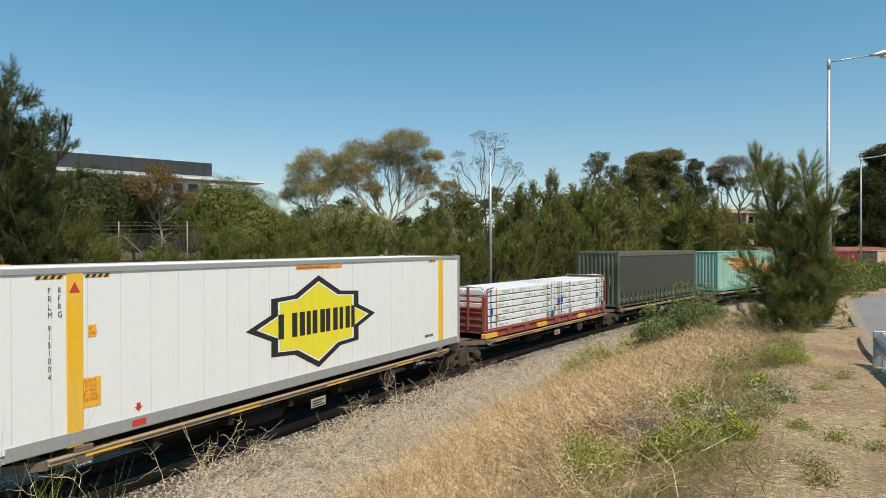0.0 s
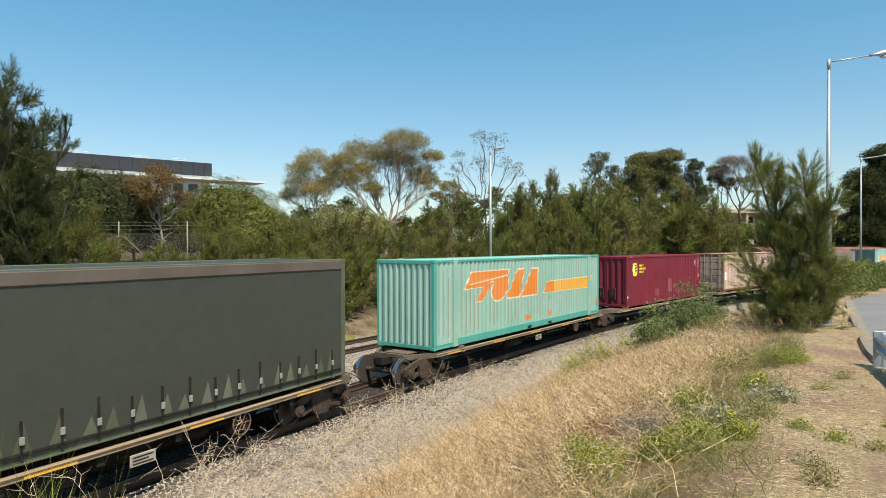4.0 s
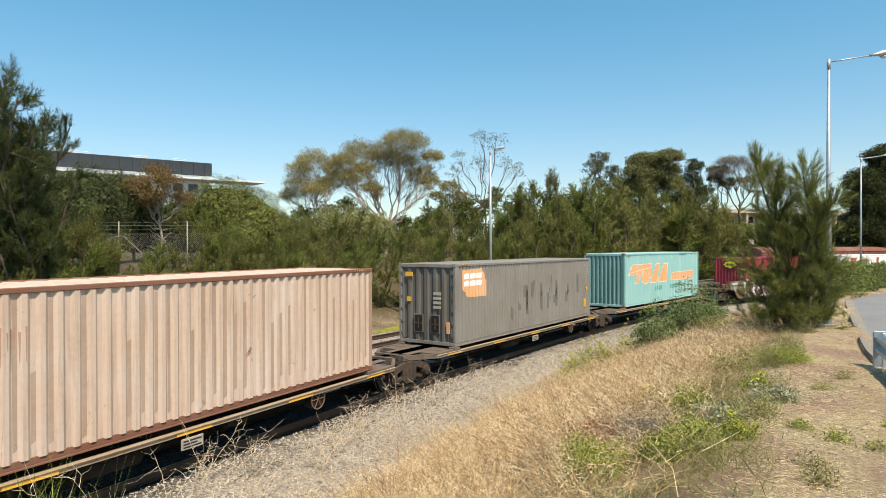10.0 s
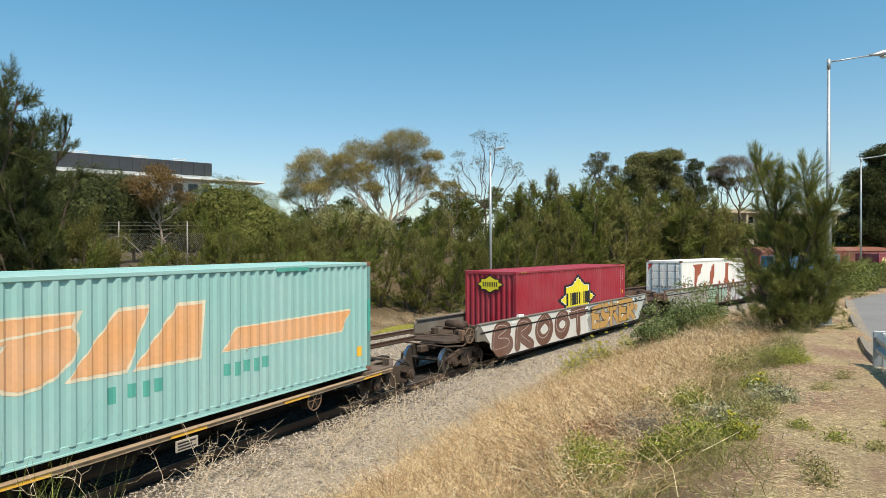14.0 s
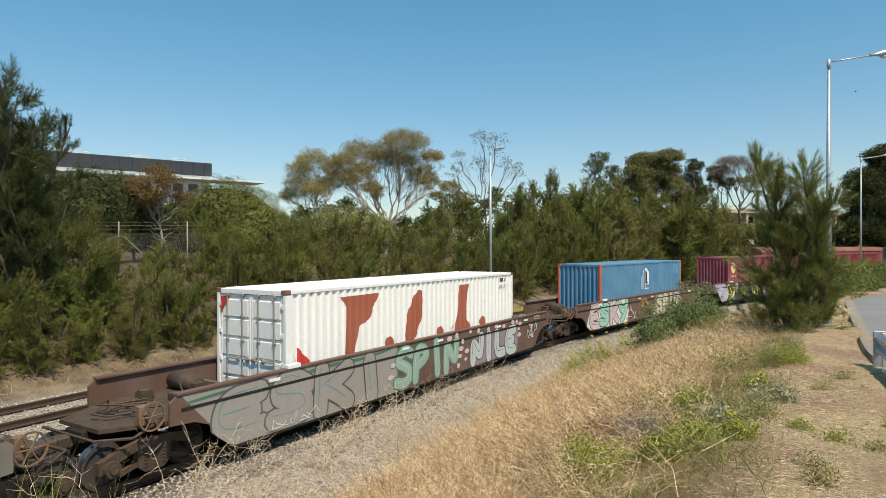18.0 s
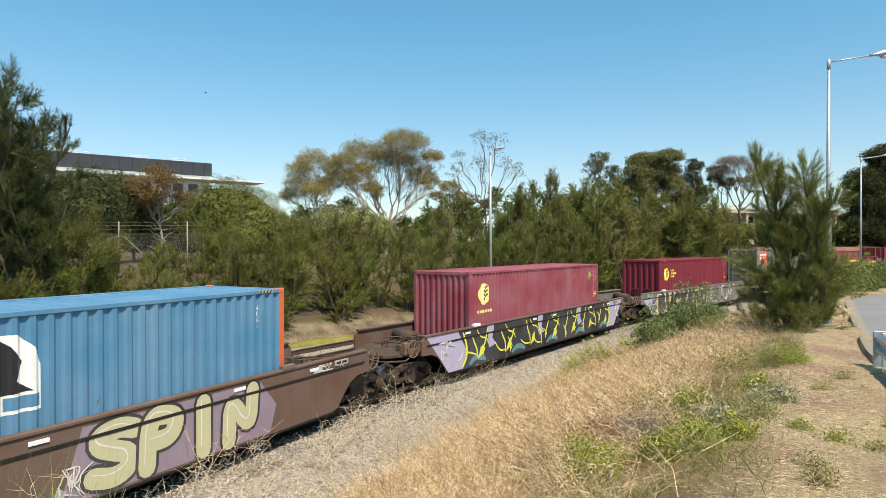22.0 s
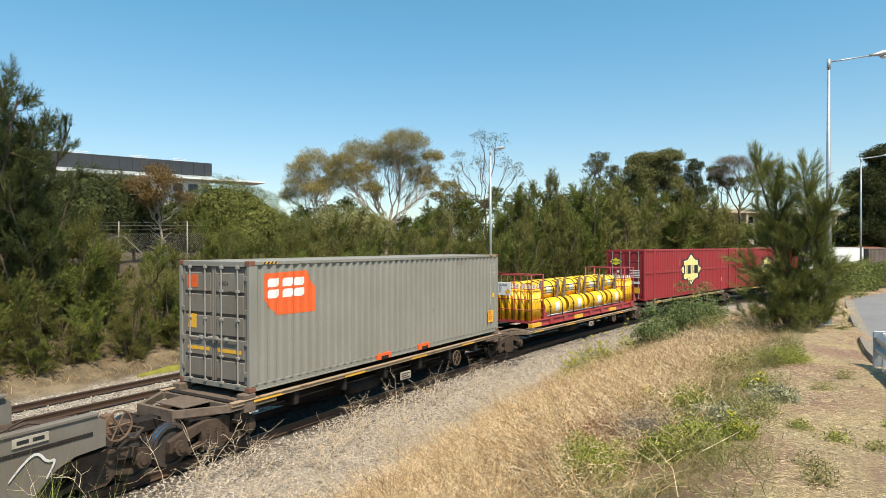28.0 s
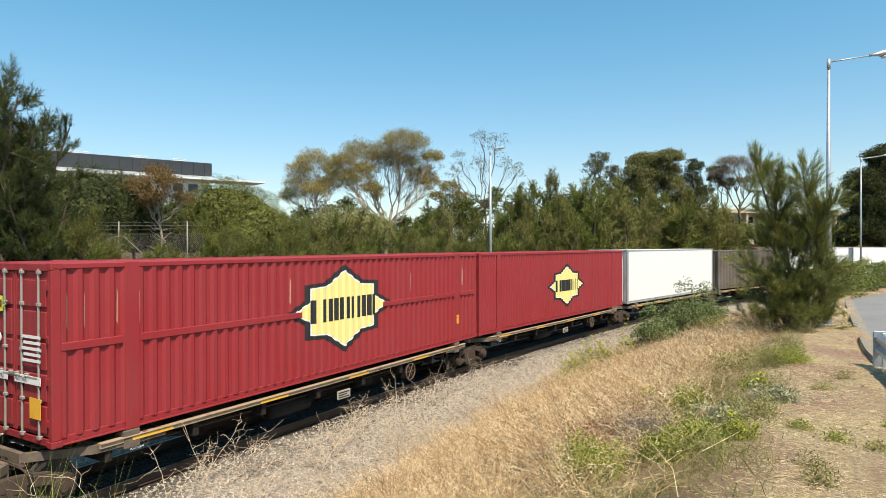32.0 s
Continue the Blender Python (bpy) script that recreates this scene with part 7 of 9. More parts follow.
def casuarina(label, seed, height, width, material, boughs=36, per=7, count=46, needle=0.30, half=0.0098, brush=0.75, low=0.02, group="she-oak trees", lean=0.12, leaders=3, taper=1.0, rise=0.35, fan=0.42, droop=0.35):
    """A she-oak: several upswept leaders, boughs that carry separate feathery brushes, and gaps between them."""
    rng = np.random.default_rng(seed)
    t = thing("casuarina_tree", label, "tree", group)
    m = Mesh()
    stems = []
    for k in range(leaders):
        to = unit(np.array([rng.normal(0, lean * (1 + 0.6 * (k > 0))), rng.normal(0, lean * (1 + 0.6 * (k > 0))), 1]))
        stems.append(limb(m, rng, (0, 0, -0.3), to, (height - brush * 0.8) * (1 - 0.13 * k) + 0.3, height * 0.014, 0.16, 8))
    base, to, ln = [], [], []
    for i in range(boughs):
        f = low + (0.99 - low) * (i + rng.random()) / boughs
        stem = stems[i % leaders]
        k = min(f * 8, 7.99)
        p = stem[int(k)] + (stem[int(k) + 1] - stem[int(k)]) * (k % 1)
        a = i * 2.4 + rng.uniform(-0.5, 0.5)
        reach = width * (1 - f ** 1.6 * taper) ** 0.75 * (0.75 + 0.25 * min(1, f / 0.2)) * rng.uniform(0.55, 1.1) + 0.12
        d = unit(np.array([math.cos(a), math.sin(a), rise * rng.uniform(0.2, 1.6) + f * 0.8]))
        pts = limb(m, rng, p, d, reach, height * 0.0022 + 0.004, 0.5, 4)
        for j in range(per):
            u = 4 * (0.22 + 0.78 * (j + rng.random()) / per)
            q = pts[min(int(u), 3)] + (pts[min(int(u), 3) + 1] - pts[min(int(u), 3)]) * (u - min(int(u), 3))
            base.append(q)
            to.append(unit(unit(pts[-1] - pts[0]) * 0.75 + rng.normal(0, 0.42, 3) + np.array([0, 0, rise + 0.1])))
            ln.append(brush * rng.uniform(0.55, 1.15))
    for stem in stems:
        for j in range(5):
            base.append(stem[-1 - (j > 2)])
            to.append(unit(np.array([*rng.normal(0, 0.28, 2), 1.0])))
            ln.append(brush * rng.uniform(0.7, 1.1))
    tri = plumes(rng, np.array(base), np.array(to), np.array(ln), count, needle, half, fan, droop)
    k = height / tri[:, 2].max()
    tri[:, 2] *= k
    m.v = [(x, y, z * k) for x, y, z in m.v]
    part("trunk", m, M_BARK, t)
    part("crown", soup("crown", tri, 3), material, t)
    return t


def sweep(m, rng, a, b, r0, r1, steps=5, wander=0.10, sag=0.0):
    """A crooked tapered limb from a to b; returns its points."""
    a, b = np.array(a, float), np.array(b, float)
    ln = np.linalg.norm(b - a)
    pts = [a]
    for i in range(1, steps + 1):
        f = i / steps
        q = a + (b - a) * f + (rng.normal(0, wander, 3) * ln * 0.5 if i < steps else 0) + np.array([0, 0, -sag * ln * math.sin(math.pi * f)])
        ra, rb = r0 + (r1 - r0) * (f - 1 / steps), r0 + (r1 - r0) * f
        m.cyl(pts[-1], q, ra, 6 if ra > 0.03 else 4, rb, cap=False)
        pts.append(q)
    return pts


def gum(label, seed, domes, fork, material, bark, radius=0.2, tips=34, leaf_n=30, size=0.17, airy=1.0, group="gum trees", under=-0.1, bare=0):
    """A eucalypt: forked limbs, each opening into an umbrella of fine branchlets with leaves at their tips.
    domes: x, height, half width and half height of each umbrella."""
    rng = np.random.default_rng(seed)
    t = thing("gum_tree", label, "tree", group)
    m = Mesh()
    trunk = sweep(m, rng, (0, 0, -0.3), fork, radius, radius * 0.72, 6, 0.05)
    c, cr = [], []
    for i, (x, z, r, h) in enumerate(domes):
        y = rng.uniform(-0.75, 0.75) * max(1.5, abs(x))
        end = np.array([x * 0.92, y, z - h * 0.55])
        start = trunk[-1] if z > fork[2] + 1.0 else trunk[-2]
        big = sweep(m, rng, start, end, radius * rng.uniform(0.40, 0.55), 0.03 + radius * 0.05, 6, 0.07, 0.06)
        many = max(12, int(tips * min(2.2, (r / 1.9) ** 1.5)))
        u = unit(rng.normal(0, 1, (many, 3)))
        u[:, 2] = np.where(u[:, 2] < under, np.abs(u[:, 2]), u[:, 2])
        tip = np.array([x, y, z - h * 0.15]) + u * np.array([r, r, h]) * (rng.uniform(0.45, 1.06, (many, 1)) ** 0.7)
        for j, q in enumerate(tip):
            if j % 3 == 0:
                near = big[3 + j % 4]
                twig = sweep(m, rng, near, q, 0.012 + radius * 0.09, 0.008, 4, 0.12, 0.05)
                c.append(twig[3])
                cr.append(0.20 * r + 0.12)
            c.append(q)
            cr.append((0.22 * r + 0.16) * rng.uniform(0.6, 1.2))
    for i in range(bare):
        a = rng.uniform(0, 6.28)
        p = trunk[2 + i % 4]
        sweep(m, rng, p, p + np.array([math.cos(a), math.sin(a) * 0.6, rng.uniform(-0.1, 0.7)]) * rng.uniform(0.6, 1.4), 0.028, 0.006, 4, 0.16)
    c, cr = np.array(c), np.array(cr) * airy
    part("trunk", m, bark, t)
    part("crown", soup("crown", leaves(rng, c, cr, leaf_n, size, 0.7, 0.36), 4), material, t)
    return t


def round_tree(label, seed, height, width, material, puffs=60, puff=0.62, leaf_n=150, size=0.10, group="broad-crowned trees", inner=900):
    """A dense crown of many rounded puffs down to near the ground, each with its own top and shaded underside."""
    rng = np.random.default_rng(seed)
    t = thing("broadleaf_tree", label, "tree", group)
    m = Mesh()
    trunk = limb(m, rng, (0, 0, -0.3), (0, 0, 1), height * 0.7, height * 0.022, 0.15, 4)
    k = np.arange(puffs) + 0.5
    z, a = 1 - 1.75 * k / puffs, k * 2.39996
    u = np.stack([np.cos(a) * np.sqrt(np.maximum(0, 1 - z * z)), np.sin(a) * np.sqrt(np.maximum(0, 1 - z * z)), z], -1)
    half = np.array([width / 2, width / 2, height * 0.5]) - puff * 0.55
    c = u * half * rng.uniform(0.80, 1.06, (puffs, 1)) + np.array([0, 0, height * 0.5])
    for i in range(10):
        limb(m, rng, trunk[2 + i % 3], unit(c[i * 4] - trunk[2 + i % 3]), np.linalg.norm(c[i * 4] - trunk[2 + i % 3]) * 0.9, height * 0.008, 0.2, 3)
    r = puff * rng.uniform(0.65, 1.25, puffs)
    n = puffs * leaf_n
    v = unit(rng.normal(0, 1, (n, 3)) + np.repeat(u, leaf_n, 0) * 0.35)
    p = np.repeat(c, leaf_n, 0) + v * np.repeat(r, leaf_n)[:, None] * rng.uniform(0.80, 1.05, (n, 1)) * np.array([1, 1, 0.8])
    q = unit(rng.normal(0, 1, (inner, 3)))
    core = facing_leaves(rng, q * half * 0.80 + np.array([0, 0, height * 0.5]), q, np.full((inner, 1), size * 4.5), 0.8)
    part("trunk", m, M_BARK, t)
    part("crown", soup("crown", np.concatenate([facing_leaves(rng, p, v, np.full((n, 1), size), 0.65), core]), 4), material, t)
    return t


def put(t, x, y, turn=0.0, size=1.0, tall=1.0):
    t.matrix_basis = pose(x, y, gz(x, y) - 0.05, 0, 0, turn)
    t.scale = (size, size, size * tall)
    return t


def again(t, x, y, turn, size=1.0, tall=1.0):
    o = copy_thing(t, pose(0, 0, 0))
    return put(o, x, y, turn, size, tall)
# ---- trees behind the tracks and on the verge: places and heights ----
random.seed(5)


def grove(makers, rows, native):
    """Sets the first trees of a kind and copies of them, each with a size and turn of its own."""
    for i, (x, y, height) in enumerate(rows):
        s, d = (float(v[0]) for v in from_line(np.array([x]), np.array([y])))
        if -6 < d < 11.0 and s > 20:
            x, y, _ = on_line(s, 12.5)
        t = makers[i % len(makers)]
        k = height / native
        (put if i < len(makers) else again)(t, x, y, random.uniform(0, 360), k * random.uniform(0.96, 1.04) if native < 8 else k, random.uniform(0.95, 1.05))


VIEW = -63  # the local x of the single trees runs along the wood
OAKS = [casuarina("olive green feathery she-oak on the railway bank", 11 + i, 5.6, 1.75, M_NEEDLE if i % 2 == 0 else M_NEEDLE_OLIVE) for i in range(4)]
front = []
for s in np.arange(-18, 30, 1.7):
    x, y, _ = on_line(s + random.uniform(-0.6, 0.6), 13.0 + random.uniform(-0.7, 1.2))
    front.append((x, y, random.uniform(3.6, 5.0)) if not 10 < s < 21 else (x, y, random.uniform(2.9, 3.9)))
for s in np.arange(-20, 8, 3.0):
    x, y, _ = on_line(s + random.uniform(-0.8, 0.8), 17.0 + random.uniform(-1.0, 1.5))
    front.append((x, y, random.uniform(4.5, 5.6)))
for s in np.arange(22, 92, 2.5):
    x, y, _ = on_line(s + random.uniform(-0.8, 0.8), 13.2 + random.uniform(-1.0, 1.6))
    front.append((x, y, random.uniform(3.4, 5.4)))
front += [(30.9, 23.1, 4.2), (33.3, 22.8, 4.8), (36.8, 20.4, 5.2), (39.4, 19.6, 5.6), (42.2, 18.5, 6.0), (45.1, 17.2, 6.3), (47.9, 16.1, 6.8),
          (49.0, 14.1, 6.5), (54.0, 13.1, 7.0), (56.1, 11.1, 6.9), (59.3, 9.2, 6.7), (63.9, 6.9, 7.1), (67.2, 4.6, 6.6)]
for s, d, height in ((11.2, 12.4, 3.4), (12.8, 12.0, 3.2), (14.6, 12.2, 3.0), (16.2, 12.0, 3.2), (18.2, 12.2, 3.5), (13.4, 14.5, 2.8), (16.4, 14.6, 2.6)):
    x, y, _ = on_line(s, d)
    front.append((x, y, height))
front += [(17.0, 26.1, 5.1), (15.7, 25.3, 5.1), (17.8, 26.6, 3.8), (27.6, 29.6, 4.6), (26.4, 29.6, 3.4), (25.7, 31.1, 1.5), (23.8, 30.3, 1.4), (22.0, 29.5, 0.9), (21.6, 30.4, 0.7), (27.3, 27.8, 3.2)]
for s in np.arange(9.5, 24, 1.1):
    x, y, _ = on_line(s + random.uniform(-0.3, 0.3), 11.9 + random.uniform(-0.3, 0.4))
    front.append((x, y, random.uniform(1.5, 2.4)))
for s in np.arange(9, 26, 1.5):
    x, y, _ = on_line(s + random.uniform(-0.5, 0.5), 15.4 + random.uniform(-0.6, 0.6))
    front.append((x, y, random.uniform(2.8, 3.8)))
grove(OAKS, front, 5.6)
TALL = [casuarina("tall dark green she-oak with open feathery top", 31 + i, 9.0, 1.9, M_DARK_NEEDLE, 96, 8, 50, 0.24, 0.0084, 0.60, 0.05, lean=0.05, taper=0.8, rise=0.5) for i in range(2)]
grove(TALL, [(14.8, 28.3, 9.9), (15.7, 28.7, 8.9), (16.3, 28.5, 8.1), (16.4, 27.3, 7.1), (15.0, 26.7, 7.3), (14.4, 26.9, 8.7), (15.0, 25.6, 6.5), (14.0, 27.6, 9.2), (14.3, 26.0, 6.1), (8.0, 27.0, 8.5), (4.0, 27.5, 8.0)], 9.0)
THICKET = [round_tree("dark green bushy tree on the far bank", 36, 5.6, 4.2, M_DARK_NEEDLE, 80, 0.42, 190, 0.065, inner=1800)]
grove(THICKET, [(20.4, 32.7, 5.4), (24.2, 36.2, 6.1), (27.5, 38.6, 6.2), (29.4, 39.1, 5.9), (32.6, 41.8, 5.5), (32.9, 39.0, 5.4), (35.5, 40.5, 5.5), (33.8, 41.6, 4.8), (28.4, 41.2, 5.3)], 5.6)
FILL = [casuarina("dull olive she-oak in the wood behind the line", 41, 8.0, 2.1, M_NEEDLE_OLIVE, 40, 7, 34, 0.42, 0.0185, 0.95), casuarina("dark green she-oak in the wood behind the line", 42, 8.0, 1.9, M_NEEDLE, 40, 7, 34, 0.42, 0.0185, 0.95),
        casuarina("grey-green she-oak with thin spires in the wood", 43, 8.0, 1.6, M_EUCA_GREEN, 40, 7, 32, 0.40, 0.018, 1.1, lean=0.16)]
fill = [(41.6, 32.9, 3.6), (40.8, 30.0, 4.0), (45.0, 30.7, 4.9), (51.4, 31.3, 3.8), (50.8, 28.1, 4.2), (55.4, 27.9, 5.0), (54.6, 25.0, 4.8), (57.9, 22.9, 6.4), (57.1, 20.0, 6.4), (58.4, 17.6, 8.4),
        (59.7, 15.0, 9.6), (63.2, 12.5, 9.7), (64.7, 9.6, 10.1), (66.0, 7.1, 9.3), (67.2, 4.6, 8.6), (72.6, 2.8, 8.2), (73.8, 0.4, 7.9), (75.4, -2.4, 6.6),
        (68.0, 25.2, 8.7), (66.9, 22.8, 9.5), (69.7, 21.7, 10.2), (72.4, 20.9, 9.7), (73.3, 19.1, 9.1), (77.3, 15.7, 9.3), (78.2, 5.1, 11.0), (64, 34, 6.5), (70, 36, 7.0), (60, 42, 6.0), (54, 44, 6.0), (50.0, 38.0, 4.6)] + [(76.1, 15.8, 10.5), (79.4, 13.7, 9.8), (81.6, 9.4, 11.2), (82.2, 6.1, 11.9), (71.1, 19.1, 9.4), (74.9, 11.7, 10.1), (70.2, 16.4, 9.0), (74.8, 7.3, 11.2), (83.3, 3.8, 10.4), (36.5, 31.8, 2.6), (36.6, 29.5, 2.4), (38.2, 28.6, 2.7), (39.0, 27.0, 2.8), (42.2, 27.3, 3.0), (43.2, 34.2, 3.3), (46.0, 33.0, 3.3), (44.7, 26.9, 2.9), (45.4, 25.4, 3.2), (52.0, 34.5, 3.9), (57.1, 33.3, 4.2), (43.0, 39.0, 3.3), (48.8, 40.7, 4.0), (53.6, 40.2, 4.4)]
grove(FILL, fill, 8.0)
grove([round_tree("dense light green tree with a crown of rounded puffs", 51, 6.0, 6.0, M_ROUND, 48, 0.82, 420, 0.080, inner=2200), round_tree("dense green tree with a crown of rounded puffs", 52, 6.0, 5.4, M_ROUND, 44, 0.84, 420, 0.080, inner=2200)],
      [(34.4, 35.9, 6.2), (34.9, 32.8, 5.2), (34.5, 37.9, 5.3), (39.1, 33.4, 3.8), (32.9, 32.3, 3.2), (36.5, 36.3, 6.2), (37.0, 33.0, 4.3), (32.8, 34.7, 2.9)], 6.0)
grove([round_tree("grey-green wattle with fine pale leaves", 55, 5.0, 5.2, M_WATTLE, 80, 0.5, 170, 0.08, inner=1800)], [(44.6, 33.6, 5.0), (47.6, 33.0, 5.3), (49.8, 32.6, 4.4)], 5.0)
put(gum("small gum with rust-tinged leaves and bare twigs", 61, [(-0.5, 6.0, 1.0, 0.7), (0.6, 5.4, 0.9, 0.7), (-1.2, 5.1, 0.8, 0.6), (0.0, 4.5, 1.0, 0.6), (1.2, 4.5, 0.7, 0.6), (-0.8, 4.1, 0.7, 0.5)],
        (-0.1, 0, 2.6), M_RUST_LEAF, M_PALE_BARK, 0.09, 120, 30, 0.15, 1.7, bare=26), 28.9, 35.8, VIEW)
put(gum("spreading gum with olive-brown leaves and pale forked trunk", 71, [(2.3, 13.8, 3.2, 1.9), (-3.1, 13.0, 3.0, 2.0), (5.9, 12.5, 1.6, 1.0), (4.4, 10.4, 2.1, 1.5), (-4.9, 9.3, 2.1, 1.4), (-1.6, 8.2, 1.6, 1.0), (0.5, 12.3, 1.9, 1.5), (-5.0, 11.4, 1.6, 1.2), (2.6, 11.6, 1.6, 1.1), (-2.6, 10.6, 1.7, 1.1), (5.6, 9.2, 1.3, 0.9)],
        (0.4, 0, 3.2), M_EUCA, M_PALE_BARK, 0.26, 84, 42, 0.20, 1.2, bare=6), 68.0, 42.8, VIEW)
put(gum("gum with olive-brown leaves in separate tufts", 72, [(-1.0, 12.0, 2.3, 1.8), (-2.8, 9.1, 1.8, 2.0), (0.7, 9.1, 1.8, 1.3), (-4.3, 7.6, 1.5, 1.4), (1.6, 11.0, 1.6, 1.3), (-2.6, 10.9, 1.6, 1.3), (-0.6, 8.0, 1.8, 1.2)],
        (-0.2, 0, 3.6), M_EUCA, M_PALE_BARK, 0.2, 74, 42, 0.20, 1.25), 65.9, 51.4, VIEW)
put(gum("small spreading gum with olive-brown leaves", 73, [(-0.3, 7.9, 1.4, 0.8), (-1.6, 6.9, 1.0, 0.6), (1.0, 7.0, 1.0, 0.6)],
        (0.1, 0, 3.6), M_EUCA, M_BARK, 0.12, 50, 40, 0.22, 1.2), 64.6, 31.8, VIEW)
put(gum("thin tall gum with sparse grey-green leaves", 75, [(-3.2, 12.0, 1.2, 0.9), (-0.9, 14.4, 0.9, 0.9), (0.9, 13.4, 1.6, 1.2), (2.6, 11.3, 1.3, 1.2), (-0.8, 11.0, 1.6, 1.2), (-3.8, 10.0, 1.0, 0.8), (4.0, 10.3, 0.8, 0.9)],
        (-0.2, 0, 5.6), M_GREY_GREEN, M_BARK, 0.11, 30, 14, 0.21, 1.5, under=-0.8), 69.2, 29.4, VIEW)
put(gum("dense olive gum with a rounded crown", 78, [(1.4, 12.7, 1.7, 0.9), (-1.4, 12.3, 1.9, 1.0), (-2.7, 10.9, 1.4, 1.0), (2.5, 11.3, 1.1, 0.9), (0.0, 10.6, 2.1, 1.2), (-2.0, 9.4, 1.8, 1.2), (1.8, 9.6, 1.7, 1.2), (0.0, 12.4, 1.5, 0.9)],
        (0.0, 0, 5.0), M_WATTLE, M_BARK, 0.2, 90, 60, 0.26, 1.3, under=-0.3), 83.5, 12.3, VIEW)
put(gum("narrow dark green gum with a pale trunk", 79, [(0.2, 12.3, 1.1, 0.9), (0.1, 10.6, 1.4, 1.0), (1.1, 8.9, 1.6, 1.0), (-0.7, 8.3, 1.4, 1.1)],
        (0.1, 0, 5.5), M_DARK_NEEDLE, M_PALE_BARK, 0.16, 70, 50, 0.24, 1.4, under=-0.8), 85.5, 8.4, VIEW)
put(gum("slender gum with an open grey-green top", 80, [(-0.2, 12.1, 1.3, 0.7), (-1.2, 10.9, 1.3, 0.8), (1.3, 10.5, 1.0, 0.7)],
        (0.0, 0, 6.5), M_GREY_GREEN, M_BARK, 0.14, 60, 34, 0.22, 1.3, under=-0.5), 78.4, 17.9, VIEW)
put(gum("flat-topped gum with thin purplish-grey crown and bare limbs", 81, [(-0.8, 13.6, 2.4, 0.8), (2.8, 12.8, 2.4, 0.9), (-2.8, 12.0, 1.8, 0.7), (4.8, 11.6, 1.3, 0.7), (1.2, 11.0, 1.4, 0.6)],
        (-0.3, 0, 6.4), M_GREY_LEAF, M_BARK, 0.22, 70, 26, 0.22, 1.2, under=-0.3), 99.5, 3.0, VIEW)
put(gum("gum with yellow-green leaf tufts", 82, [(-1.5, 12.3, 1.6, 0.7), (-0.2, 10.4, 1.2, 0.7), (-2.1, 11.0, 1.0, 0.6)],
        (-0.4, 0, 6.0), M_ROUND, M_BARK, 0.16, 60, 44, 0.24, 1.2), 100.8, 4.8, VIEW)
put(gum("large dark green gum behind the hedge", 85, [(-0.2, 17.1, 2.2, 1.2), (-2.7, 13.6, 2.5, 1.6), (-4.2, 10.9, 1.7, 1.3), (-2.3, 8.4, 2.7, 1.5), (1.5, 12.9, 3.1, 2.2), (0.4, 6.9, 3.5, 1.8), (-4.6, 7.6, 1.4, 1.0), (0.5, 15.0, 2.4, 1.4), (-0.5, 10.6, 3.0, 1.8)],
        (0.2, 0, 4.5), M_DARK_NEEDLE, M_BARK, 0.32, 110, 54, 0.27, 1.2, under=-0.8), 103.7, -14.2, VIEW)
grove([round_tree("dark green broad-crowned tree behind the hedge", 86, 12.0, 8.0, M_DARK_NEEDLE, 70, 0.95, 120, 0.22)], [(110.0, -19.0, 13.5), (116, -30, 15)], 12.0)


def far_wood():
    """A continuous belt of distant woodland with an uneven top, behind the single trees."""
    rng = np.random.default_rng(88)
    n = 1900
    across, deep = rng.uniform(-34, 62, n), 88 + rng.uniform(-4, 8, n)
    top = 11.0 + 1.3 * np.sin(across * 0.33) + 0.9 * np.sin(across * 0.87 + 1) + 0.5 * np.sin(across * 1.9)
    top = np.where(across > 36, 7.4 + 0.12 * (top - 11), top) - 2.9 * np.exp(-((across + 9) / 5.5) ** 2) - 2.0 * np.exp(-((across + 22) / 5.0) ** 2) + 2.8 * np.exp(-((across - 26) / 8.0) ** 2)
    c = np.stack([0.891 * deep + 0.454 * across, 0.454 * deep - 0.891 * across, 2.0 + (top - 2.2) * rng.random(n) ** 0.95], -1)
    me = soup("far_wood", leaves(rng, c, rng.uniform(0.7, 1.3, n), 95, 0.36, 0.8, 0.45), 4)
    me.materials.append(M_NEEDLE)
    tagged(new("far_wood", me), "dense olive-green woodland beyond the railway", "trees", kind="stuff")


far_wood()
GROUP = "she-oaks on the verge"
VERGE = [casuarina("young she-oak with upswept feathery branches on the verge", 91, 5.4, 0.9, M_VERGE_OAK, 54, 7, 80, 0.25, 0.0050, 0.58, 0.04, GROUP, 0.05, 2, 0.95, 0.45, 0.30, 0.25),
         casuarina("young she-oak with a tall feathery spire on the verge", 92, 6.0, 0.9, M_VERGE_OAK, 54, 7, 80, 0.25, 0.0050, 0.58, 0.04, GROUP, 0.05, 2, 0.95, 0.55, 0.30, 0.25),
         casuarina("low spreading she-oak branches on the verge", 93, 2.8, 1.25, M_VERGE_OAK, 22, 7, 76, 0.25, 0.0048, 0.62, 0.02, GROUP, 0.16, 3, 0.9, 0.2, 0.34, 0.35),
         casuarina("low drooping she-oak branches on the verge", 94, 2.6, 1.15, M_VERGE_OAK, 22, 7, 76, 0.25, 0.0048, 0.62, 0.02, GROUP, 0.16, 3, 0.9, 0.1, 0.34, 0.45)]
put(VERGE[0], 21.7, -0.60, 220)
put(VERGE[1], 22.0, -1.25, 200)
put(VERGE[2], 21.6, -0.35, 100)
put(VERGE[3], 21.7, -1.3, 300)


